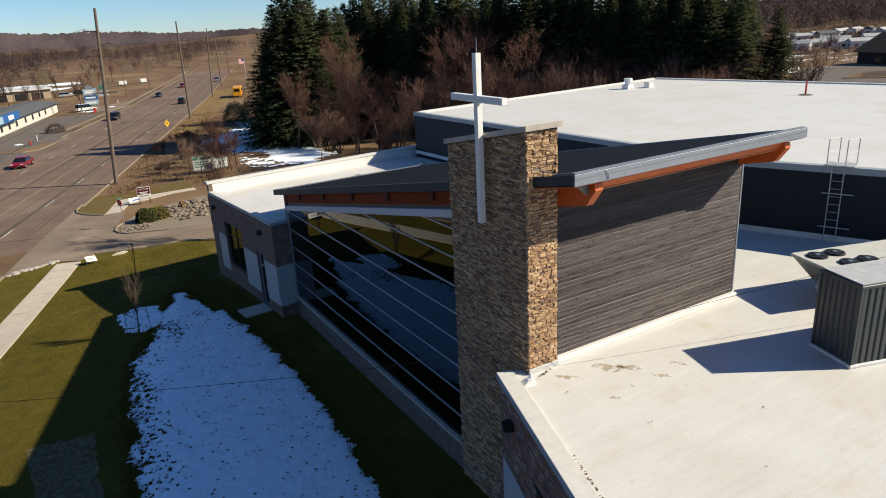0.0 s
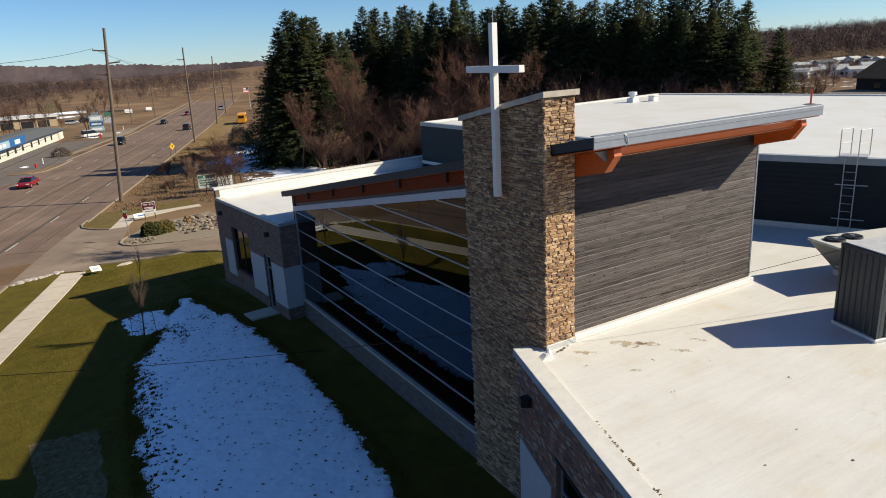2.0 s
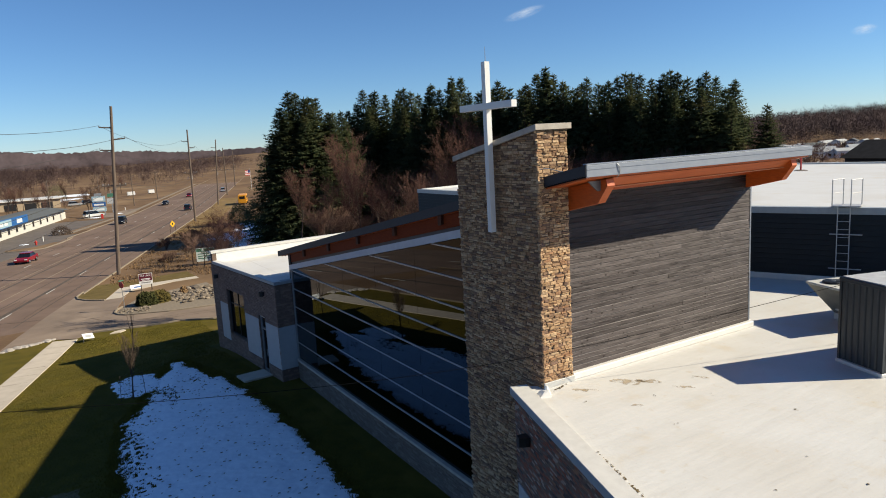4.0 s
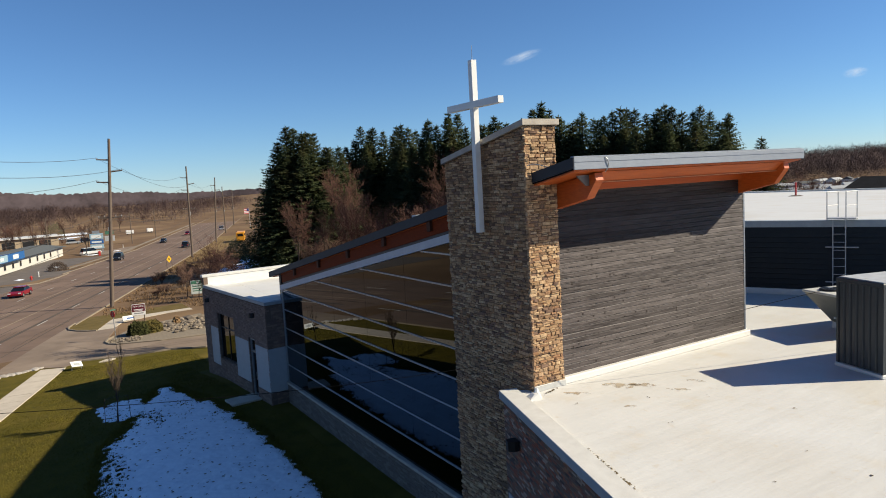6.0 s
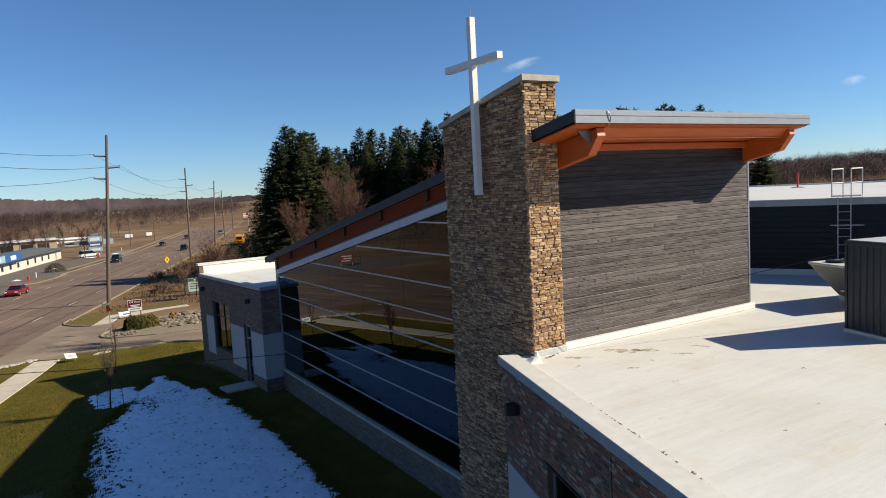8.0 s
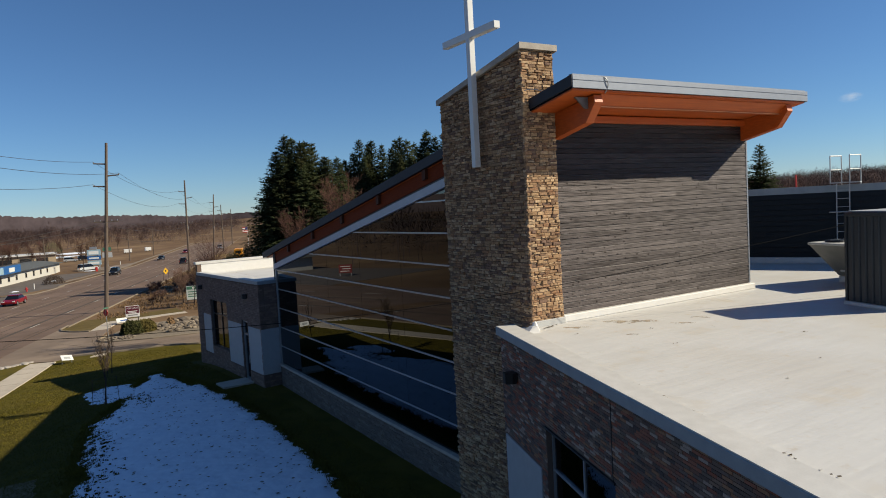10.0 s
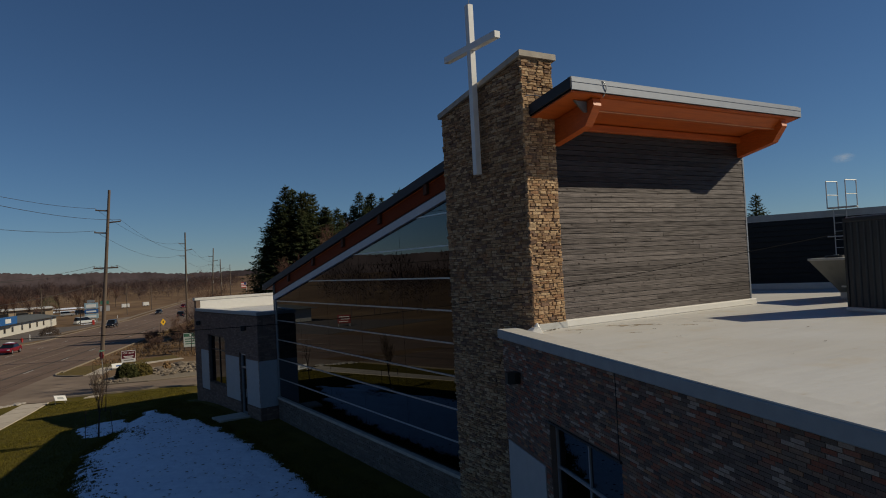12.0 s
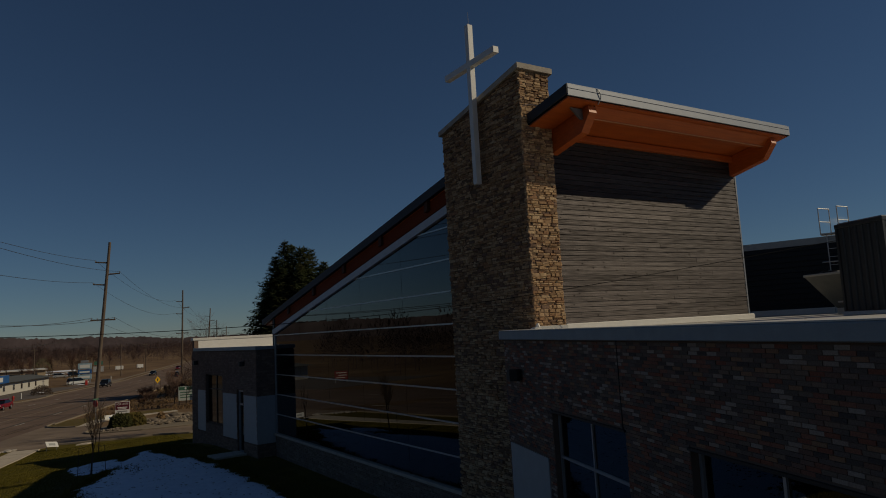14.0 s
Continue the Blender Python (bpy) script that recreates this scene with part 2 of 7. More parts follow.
def weather_membrane(m):
    """Faint tan puddle marks, small specks and soft slack wrinkles of an old roof sheet."""
    n, l, p = m.node_tree.nodes, m.node_tree.links, m.node_tree.nodes["Principled BSDF"]
    geo = n.new("ShaderNodeNewGeometry")
    col = p.inputs["Base Color"].links[0].from_socket
    for scale, lo, hi, share, tint in ((.9, .54, .74, .45, (.54, .475, .37)), (3.4, .6, .75, .4, (.47, .39, .28)), (17, .7, .78, .6, (.26, .2, .14))):
        tex, rng_, mx = n.new("ShaderNodeTexNoise"), n.new("ShaderNodeMapRange"), n.new("ShaderNodeMix")
        tex.inputs["Scale"].default_value, tex.inputs["Detail"].default_value, tex.inputs["Roughness"].default_value = scale, 5, .62
        l.new(geo.outputs["Position"], tex.inputs["Vector"])
        rng_.interpolation_type = "SMOOTHSTEP"
        rng_.inputs[1].default_value, rng_.inputs[2].default_value, rng_.inputs[4].default_value = lo, hi, share
        l.new(tex.outputs[0], rng_.inputs[0])
        mx.data_type = "RGBA"
        l.new(rng_.outputs[0], mx.inputs[0])
        l.new(col, mx.inputs[6])
        mx.inputs[7].default_value = (*tint, 1)
        col = mx.outputs[2]
    l.new(col, p.inputs["Base Color"])
    mp, wv, bp = n.new("ShaderNodeMapping"), n.new("ShaderNodeTexNoise"), n.new("ShaderNodeBump")
    mp.inputs["Rotation"].default_value, mp.inputs["Scale"].default_value = (0, 0, radians(52)), (.35, 2.2, 1)
    l.new(geo.outputs["Position"], mp.inputs[0])
    l.new(mp.outputs[0], wv.inputs["Vector"])
    wv.inputs["Scale"].default_value, wv.inputs["Detail"].default_value = 1.0, 3
    bp.inputs["Strength"].default_value, bp.inputs["Distance"].default_value = .5, .05
    l.new(wv.outputs[0], bp.inputs["Height"])
    if p.inputs["Normal"].links:
        l.new(p.inputs["Normal"].links[0].from_socket, bp.inputs["Normal"])
    l.new(bp.outputs[0], p.inputs["Normal"])


weather_membrane(M["membrane"])
M["board"] = board_mat()
# pale tone painted on for the sun catching each board's upper edge
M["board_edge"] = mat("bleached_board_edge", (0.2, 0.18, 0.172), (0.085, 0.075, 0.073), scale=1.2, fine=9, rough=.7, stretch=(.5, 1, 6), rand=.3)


# ---- building helpers ----
def link(name, me, material=None, parent=None, label=""):
    ob = new(name, me)
    if material:
        me.materials.append(material)
    if parent:
        ob.parent = parent
    return tagged(ob, label)


def part(name, bm, material, parent=None, label=""):
    """One bmesh as one mesh object under a thing."""
    me = bpy.data.meshes.new(name)
    bm.to_mesh(me)
    bm.free()
    return link(name, me, material, parent, label)


def thing(name, label, category, at=(0, 0, 0), rz=0.0, group="", kind=""):
    ob = new(name)
    ob.matrix_world = pose(*at, 0, 0, rz)
    return tagged(ob, label, category, group, kind)


def add_box(bm, lo, hi, m=None, bev=0.0):
    r = bmesh.ops.create_cube(bm, size=1)["verts"]
    for v in r:
        v.co = Vector([(a + b) / 2 + c * (b - a) for a, b, c in zip(lo, hi, v.co)])
    if bev:
        es = list({e for v in r for e in v.link_edges})
        r = [v for v in bmesh.ops.bevel(bm, geom=es, offset=bev, segments=1, affect="EDGES")["verts"]]
    if m is not None:
        bmesh.ops.transform(bm, matrix=m, verts=r)
    return r


def box(lo, hi, m=None, bev=0.0):
    bm = bmesh.new()
    add_box(bm, lo, hi, m, bev)
    return bm


def add_prism(bm, pts, z0, z1, m=None):
    """A vertical prism over a plan polygon."""
    a = [bm.verts.new((x, y, z0)) for x, y in pts]
    b = [bm.verts.new((x, y, z1)) for x, y in pts]
    k = len(pts)
    bm.faces.new(b)
    bm.faces.new(a[::-1])
    for i in range(k):
        bm.faces.new((a[i], a[(i + 1) % k], b[(i + 1) % k], b[i]))
    if m is not None:
        bmesh.ops.transform(bm, matrix=m, verts=a + b)
    return a + b


def prism(pts, z0, z1, m=None):
    bm = bmesh.new()
    add_prism(bm, pts, z0, z1, m)
    bmesh.ops.recalc_face_normals(bm, faces=bm.faces)
    return bm


def hexa(c):
    """A solid from eight corners: bottom ring, then top ring."""
    bm = bmesh.new()
    v = [bm.verts.new(p) for p in c]
    for f in ((3, 2, 1, 0), (4, 5, 6, 7), (0, 1, 5, 4), (1, 2, 6, 5), (2, 3, 7, 6), (3, 0, 4, 7)):
        bm.faces.new([v[i] for i in f])
    bmesh.ops.recalc_face_normals(bm, faces=bm.faces)
    return bm


def add_tube(bm, p, q, r0, r1, n=8, caps=True):
    p, q = Vector(p), Vector(q)
    d = (q - p).normalized()
    u = d.orthogonal().normalized()
    w = d.cross(u)
    rings = []
    for c, r in ((p, r0), (q, r1)):
        rings.append([bm.verts.new(c + (u * math.cos(2 * math.pi * i / n) + w * math.sin(2 * math.pi * i / n)) * r) for i in range(n)])
    for i in range(n):
        bm.faces.new((rings[0][i], rings[0][(i + 1) % n], rings[1][(i + 1) % n], rings[1][i]))
    if caps:
        bm.faces.new(rings[0][::-1])
        bm.faces.new(rings[1])


def tube(p, q, r0, r1=None, n=8):
    bm = bmesh.new()
    add_tube(bm, p, q, r0, r0 if r1 is None else r1, n)
    return bm


# ---- ground ----
ROAD_DIR = Vector((0.3004, 0.9538, 0)).normalized()
ROAD_ORG = Vector((-11.35, 50.0, 0))
ROAD = Matrix(((ROAD_DIR.y, ROAD_DIR.x, 0, ROAD_ORG.x), (-ROAD_DIR.x, ROAD_DIR.y, 0, ROAD_ORG.y), (0, 0, 1, 0), (0, 0, 0, 1)))
# road frame: local y runs along the road, local x = 0 is the near kerb, the road lies at negative x
ROAD_LEVEL = [(45, -1.05), (62, -1.4), (200, -4.1)]
CHURCH_LEVEL = [(27, 0), (38, -1.0), (49, -1.02), (62, -1.15), (200, -4.1)]


def level(table, y):
    for (ya, za), (yb, zb) in zip(table, table[1:]):
        if y <= yb:
            return za + (zb - za) * max(0, (y - ya) / (yb - ya))
    return table[-1][1]


def gz(x, y):
    """Height of the ground: level round the church, falling to the road and along it."""
    u = ROAD_DIR.y * (x - ROAD_ORG.x) - ROAD_DIR.x * (y - ROAD_ORG.y)
    k = min(1, max(0, (u - 3) / 10.5))
    r = level(ROAD_LEVEL, y)
    return r + (level(CHURCH_LEVEL, y) - r) * k


def sheet(name, pts, z, material, label, category, kind="structure", depth=0.05):
    """A plan polygon laid over the ground, z above it."""
    bm = bmesh.new()
    bm.faces.new([bm.verts.new((x, y, 0)) for x, y in pts])
    for axis in (0, 1):
        lo, hi = min(p[axis] for p in pts), max(p[axis] for p in pts)
        k = math.ceil(lo / 2) * 2
        while k < hi:
            no = (1, 0, 0) if axis == 0 else (0, 1, 0)
            bmesh.ops.bisect_plane(bm, geom=bm.verts[:] + bm.edges[:] + bm.faces[:], dist=1e-5, plane_co=tuple(k * v for v in no), plane_no=no)
            k += 2
    for v in bm.verts:
        v.co.z = gz(v.co.x, v.co.y) + z
    down = bmesh.ops.extrude_face_region(bm, geom=bm.faces[:])["geom"]
    for v in down:
        if isinstance(v, bmesh.types.BMVert):
            v.co.z -= depth
    bmesh.ops.recalc_face_normals(bm, faces=bm.faces)
    return tagged(part(name, bm, material), label, category, kind=kind)


def hill(x, y):
    d = math.hypot(x, y)
    return gz(x, y) + min(1, max(0, (d - 350) / 900)) + 16 * min(1, max(0, (x - 250) / 350))


def ground_sheet():
    xs = [-4000, -1500, -700, -400, -300, -200, -140, -100, -80] + list(range(-60, 61, 2)) + [80, 100, 140, 180, 220, 260, 300, 400, 500, 700, 1500, 4000]
    ys = [-4000, -1500, -600, -300, -200, -120, -80] + list(range(-60, 131, 2)) + [150, 175, 200, 230, 260, 300, 350, 400, 500, 700, 1000, 1600, 4000]
    vs = [(x, y, hill(x, y)) for x in xs for y in ys]
    n = len(ys)
    fs = [(i * n + j, (i + 1) * n + j, (i + 1) * n + j + 1, i * n + j + 1) for i in range(len(xs) - 1) for j in range(n - 1)]
    me = bpy.data.meshes.new("ground")
    me.from_pydata(vs, [], fs)
    return tagged(link("ground", me, M["field"]), "dry winter grass and weeds", "ground", kind="structure")


ground_sheet()
sheet("lawn", [(6, -60), (6, 40.3), (0.4, 40.6), (-1.9, 41.8), (-4.75, 42.1), (-7.86, 43.0), (-9.2, 42.0), (-10.7, 43.0), (-13.9, 41.6), (-17.0, 32.0), (-27, 0), (-46, -60)], 0.03, M["grass"], "short winter lawn beside the church", "lawn")


def strip(name, xa, xb, ya, yb, lift, material, label, category, step=10.0, depth=0.06, kind="structure"):
    """A band that follows the road and the ground's height, in the road's frame."""
    bm = bmesh.new()
    k = max(1, int((yb - ya) / step))
    rows = []
    for i in range(k + 1):
        v = ya + (yb - ya) * i / k
        ring = []
        for x, d in ((xa, -depth), (xa, 0), (xb, 0), (xb, -depth)):
            p = ROAD @ Vector((x, v, 0))
            ring.append(bm.verts.new((p.x, p.y, gz(p.x, p.y) + lift + d)))
        rows.append(ring)
    for a, b in zip(rows, rows[1:]):
        for q in range(3):
            bm.faces.new((a[q], a[q + 1], b[q + 1], b[q]))
    bm.faces.new(rows[0])
    bm.faces.new(rows[-1][::-1])
    bmesh.ops.recalc_face_normals(bm, faces=bm.faces)
    return tagged(part(name, bm, material), label, category, kind=kind)


strip("road", -20.0, 0, -300, 500, 0.02, M["asphalt"], "worn five-lane asphalt road", "road")

# ---- church: tower, hall, wings ----
SLOPE = 0.195
ROOF_Y0, ROOF_Z0 = -1.45, 11.0


def roof_z(y):
    return ROOF_Z0 - SLOPE * (y - ROOF_Y0)


TOWER = (0.0, 0.97, 0.0, 3.62)
tower = thing("stone_tower", "tall tan ledgestone tower with sloped top beside the glass hall", "tower")
x0, x1, y0, y1 = TOWER
part("core", hexa([(x0 + .016, y0 + .016, 0), (x1 - .016, y0 + .016, 0), (x1 - .016, y1 - .016, 0), (x0 + .016, y1 - .016, 0),
                   (x0 + .016, y0 + .016, 11.9), (x1 - .016, y0 + .016, 11.9), (x1 - .016, y1 - .016, 11.9 - .2 * 3.588), (x0 + .016, y1 - .016, 11.9 - .2 * 3.588)]), M["mortar"], tower)
cz = lambda y: 12.03 - 0.2 * (y + 0.08)
part("coping", hexa([(-.08, -.08, cz(-.08) - .14), (x1 + .08, -.08, cz(-.08) - .14), (x1 + .08, y1 + .08, cz(y1) - .14), (-.08, y1 + .08, cz(y1) - .14),
                     (-.08, -.08, cz(-.08)), (x1 + .08, -.08, cz(-.08)), (x1 + .08, y1 + .08, cz(y1)), (-.08, y1 + .08, cz(y1))]), M["precast"], tower, "pale cast stone coping")

# cross
cross = thing("cross", "tall white metal cross fixed to the stone tower", "cross")
part("upright", box((-.305, 1.595, 9.3), (-.145, 1.755, 13.68), bev=.006), M["white"], cross)
part("crossbar", box((-.31, .53, 12.48), (-.14, 2.84, 12.65), bev=.006), M["white"], cross)
part("lightning_rod", tube((-.223, 1.665, 13.6), (-.223, 1.665, 14.05), .012, .006, 6), M["galv"], cross, "thin metal lightning rod")

# hall walls
GX = 0.2
hall = thing("hall", "church hall with weathered timber gable wall and sloping roof", "building")
HX1, HY1, WALL_Y = 8.54, 20.0, 0.16
part("gable_wall", box((0.9, WALL_Y + .03, 0), (HX1 - .02, WALL_Y + .3, 10.3)), M["siding"], hall)
c = [(HX1 - .3, WALL_Y + .3), (HX1, WALL_Y + .3), (HX1, HY1), (HX1 - .3, HY1)]
part("side_wall", hexa([(x, y, 0) for x, y in c] + [(x, y, roof_z(y) - .3) for x, y in c]), M["siding"], hall)
part("back_wall", box((GX, HY1, 0), (HX1, HY1 + .3, roof_z(HY1) - .3)), M["siding"], hall)
part("roof", hexa([(.22, ROOF_Y0, roof_z(ROOF_Y0) - .24), (9.0, ROOF_Y0, roof_z(ROOF_Y0) - .24), (9.0, 21.6, roof_z(21.6) - .24), (.22, 21.6, roof_z(21.6) - .24),
                   (.22, ROOF_Y0, roof_z(ROOF_Y0) - .02), (9.0, ROOF_Y0, roof_z(ROOF_Y0) - .02), (9.0, 21.6, roof_z(21.6) - .02), (.22, 21.6, roof_z(21.6) - .02)]), M["roofdark"], hall, "dark low-slope roof")
part("soffit", hexa([(.25, ROOF_Y0 + .03, roof_z(ROOF_Y0) - .28), (8.97, ROOF_Y0 + .03, roof_z(ROOF_Y0) - .28), (8.97, 21.5, roof_z(21.5) - .28), (.25, 21.5, roof_z(21.5) - .28),
                     (.25, ROOF_Y0 + .03, roof_z(ROOF_Y0) - .244), (8.97, ROOF_Y0 + .03, roof_z(ROOF_Y0) - .244), (8.97, 21.5, roof_z(21.5) - .244), (.25, 21.5, roof_z(21.5) - .244)]), M["glulam"], hall, "orange timber soffit")
# fascias, set just outside the roof slab
part("front_fascia", box((.2, ROOF_Y0 - .04, roof_z(ROOF_Y0) - .243), (9.02, ROOF_Y0 - .004, roof_z(ROOF_Y0) + .03), bev=.006), M["fascia"], hall, "grey metal fascia")


def sloped_band(xa, xb, ya, yb, d0, d1):
    return hexa([(xa, ya, roof_z(ya) + d0), (xb, ya, roof_z(ya) + d0), (xb, yb, roof_z(yb) + d0), (xa, yb, roof_z(yb) + d0),
                 (xa, ya, roof_z(ya) + d1), (xb, ya, roof_z(ya) + d1), (xb, yb, roof_z(yb) + d1), (xa, yb, roof_z(yb) + d1)])


part("fascia_seam", box((.2, ROOF_Y0 - .052, roof_z(ROOF_Y0) - .07), (9.02, ROOF_Y0 - .041, roof_z(ROOF_Y0) - .062)), M["fascia"], hall, "thin folded edge of the fascia")
# west fascias use a darkened copy of the metal to carry their shade
part("side_fascia", sloped_band(.18, .216, ROOF_Y0 - .03, -.02, -.21, .03), M["fascia_shaded"], hall)
part("side_fascia", sloped_band(.1, .216, y1 + .02, 21.62, -.25, .03), M["fascia_shaded"], hall)
part("side_fascia", sloped_band(9.004, 9.04, ROOF_Y0 - .03, 21.62, -.25, .03), M["fascia"], hall)
part("low_fascia", box((.1, 21.604, roof_z(21.6) - .25), (9.04, 21.64, roof_z(21.6) + .03)), M["fascia"], hall)
# eave beam takes a darker glulam copy; its shade is in the colour
part("eave_beam", sloped_band(.24, .38, y1 + .05, 20.2, -.7, -.285), M["glulam_shaded"], hall, "orange stained glulam beam")
part("dark_strip", sloped_band(.27, .4, y1 + .05, 20.1, -.82, -.704), M["strip"], hall)
part("head_beam", sloped_band(.1, .34, y1 + .05, 20.0, -1.07, -.824), M["head"], hall, "pale painted metal head")

# glass wall
glass_wall = thing("glass_wall", "large tinted glass curtain wall with pale horizontal mullions", "glass wall")
MUL = [1.988 + .935 * k for k in range(8)]
VERT = [y1 + .04, 6.88, 10.09, 13.3, 16.5, 19.85]
head_y = lambda z: ROOF_Y0 + (ROOF_Z0 - 1.08 - z) / SLOPE
rows_z = [1.12] + MUL + [9.2]
for k in range(len(rows_z) - 1):
    za, zb = rows_z[k], rows_z[k + 1]
    for i in range(5):
        ya, yb = VERT[i] + .008, VERT[i + 1] - .008
        ta, tb = min(zb, roof_z(ya) - 1.075), min(zb, roof_z(yb) - 1.075)
        if ta <= za + .02:
            continue
        if tb <= za + .02:
            yb = head_y(za + .02)
            tb = za + .02
        poly = [(ya, za + .01), (yb, za + .01)]
        if ta >= zb - 1e-6 and tb < zb - 1e-6:
            poly += [(yb, tb), (head_y(zb), zb - .01), (ya, zb - .01)]
        else:
            poly += [(yb, tb - .01), (ya, ta - .01)]
        bm = bmesh.new()
        fr = [bm.verts.new((GX, a, b)) for a, b in poly]
        bk = [bm.verts.new((GX + .012, a, b)) for a, b in poly]
        bm.faces.new(fr[::-1])
        bm.faces.new(bk)
        for j in range(len(poly)):
            bm.faces.new((fr[j], fr[(j + 1) % len(poly)], bk[(j + 1) % len(poly)], bk[j]))
        bmesh.ops.recalc_face_normals(bm, faces=bm.faces)
        part("pane", bm, M["glass"], glass_wall).visible_shadow = False
for z in MUL:
    ye = min(19.85, head_y(z))
    part("mullion", box((GX - .035, VERT[0], z - .021), (GX + .1, ye, z + .021)), M["frame"], glass_wall, "pale aluminium mullion cap")
for y in VERT[1:-1]:
    part("upright_frame", box((GX + .014, y - .03, 1.1), (GX + .14, y + .03, roof_z(y) - 1.08)), M["frame_dark"], glass_wall)
part("end_frame", box((GX - .05, 19.852, 1.1), (GX + .1, 19.95, roof_z(19.9) - .9)), M["frame"], glass_wall)
part("sill", box((GX - .14, y1 - .1, 1.0), (GX + .16, 19.98, 1.1), bev=.01), M["precast"], glass_wall, "pale cast stone sill")
base = thing("stone_base", "low tan stone base under the glass wall", "wall", kind="structure")
part("core", box((.12, y1 + .02, 0), (.5, 19.95, .996)), M["mortar"], base)
# inside of the hall
tagged(part("hall_floor", box((GX + .55, .5, .5), (HX1 - .32, 19.9, .6)), mat("brown_carpet", (0.09, 0.07, 0.05), rough=.9)), "dark carpet floor inside the hall", "floor", kind="structure")

# near wing: brick wall at an angle, white roof behind it
WING_P, WING_D = Vector((-.711, .426, 0)), Vector((-.319, -.948, 0)).normalized()
WING = Matrix.Translation(WING_P) @ Matrix.Rotation(math.atan2(WING_D.y, WING_D.x), 4, "Z")
# local x: along the wall away from the tower; local +y: into the building
WL = 30.0
HR = 5.38
near_roof = part("near_wing_roof", prism([(-.35, .5), (.4, 0.0), (.9, .15), (8.54, .15), (8.54, 12), (16, 12), (16, 3), (20, -6), (30, -10), (26, -40), (-10.5, -30)], HR - .3, HR), M["membrane"])
tagged(near_roof, "wide white membrane roof with faint stains", "roof", kind="structure")
wing = thing("near_wing", "low brick church wing with metal coping and dark windows", "building")
WINS = [(2.72, 5.64, 3.9), (7.35, 11.95, 3.9)]   # along the wall from, to, head height
SILL = 1.05
edges = [0.02] + [v for a, b, h in WINS for v in (a, b)] + [WL]
for i in range(0, len(edges), 2):
    part("wall", box((edges[i], .059, 0), (edges[i + 1], .35, 5.264), WING), M["brick_mortar"], wing)
for a, b, h in WINS:
    part("wall", box((a, .059, h), (b, .35, 5.264), WING), M["brick_mortar"], wing)
    part("wall", box((a, .059, 0), (b, .35, SILL), WING), M["brick_mortar"], wing)
part("coping", box((-.06, -.04, 5.265), (WL, .36, 5.455), WING, bev=.012), M["coping"], wing, "blue-grey metal coping")
part("coping_top", box((-.05, -.03, 5.458), (WL, .42, 5.475), WING), M["coping_white"], wing, "white membrane lapped over the coping")
part("parapet_back", box((0, .362, HR + .002), (WL, .42, 5.454), WING), M["curb"], wing)

# far wing
FWP = [(-.76, 19.95), (-1.62, 29.9)]
fd = (Vector(FWP[1]) - Vector(FWP[0])).normalized()
FW = Matrix.Translation((*FWP[0], 0)) @ Matrix.Rotation(math.atan2(fd.y, fd.x), 4, "Z")
# local x along the front wall away from the hall, local -y into the building
far_wing = thing("far_wing", "low stone-faced church wing with pale panels and white roof edge", "building")
FL = 9.98
for a, c, za, zb in ((0, 1.75, -.5, 5.08), (1.75, 2.62, 3.1, 5.08), (2.62, 4.75, -.5, 5.08), (4.75, 7.5, -.5, 1.15), (4.75, 7.5, 3.8, 5.08), (7.5, FL - .3, -.5, 5.08), (FL - .3, FL, -.5, 5.7)):
    part("front_wall", box((a, -.3, za), (c, -.05, zb), FW), M["brick_mortar"], far_wing)
part("return_wall", box((.05, -1.2, 0), (.3, -.3, 5.08), FW), M["brick_mortar"], far_wing)
part("far_wall", box((FL - .3, -16, -.5), (FL, -.3, 5.7), FW), M["curb"], far_wing, "white lined far parapet")
tagged(part("far_wing_roof", box((.3, -15.5, 4.9), (FL - .3, -.3, 5.12), FW), M["membrane"]), "white membrane roof of the far wing", "roof", kind="structure")
part("coping", box((-.05, -.32, 5.08), (FL - .32, .03, 5.24), FW, bev=.01), M["coping"], far_wing)
part("coping_top", box((-.03, -.36, 5.243), (FL - .32, .0, 5.255), FW), M["coping_white"], far_wing)
part("return_coping", box((-.05, -1.2, 5.08), (.3, -.322, 5.24), FW, bev=.01), M["coping"], far_wing)
part("far_coping", box((FL - .34, -16, 5.7), (FL + .05, .03, 5.85), FW, bev=.01), M["coping_white"], far_wing)

# big rear block with dark siding
block = thing("rear_block", "large flat-roofed block clad in dark horizontal siding", "building")
BP = [(13.7, 30.6), (14.9, 4.7), (17.6, -2.0), (22, -13), (46, -2), (45, 14), (41, 33)]
part("wall", prism(BP, 0, 8.1), M["siding"], block)
part("roof_membrane", prism([(x + (.25 if x < 25 else -.25), y + (-.25 if y > 20 else .1)) for x, y in BP], 8.1, 8.25), M["membrane"], block, "white membrane roof")
for i in range(len(BP)):
    a, b = Vector((*BP[i], 0)), Vector((*BP[(i + 1) % len(BP)], 0))
    d = b - a
    m = Matrix.Translation(a) @ Matrix.Rotation(math.atan2(d.y, d.x), 4, "Z")
    part("coping", box((-.04, -.05, 8.1), (d.length - .02, .3, 8.36), m), M["coping"] if i < 3 else M["coping_white"], block)


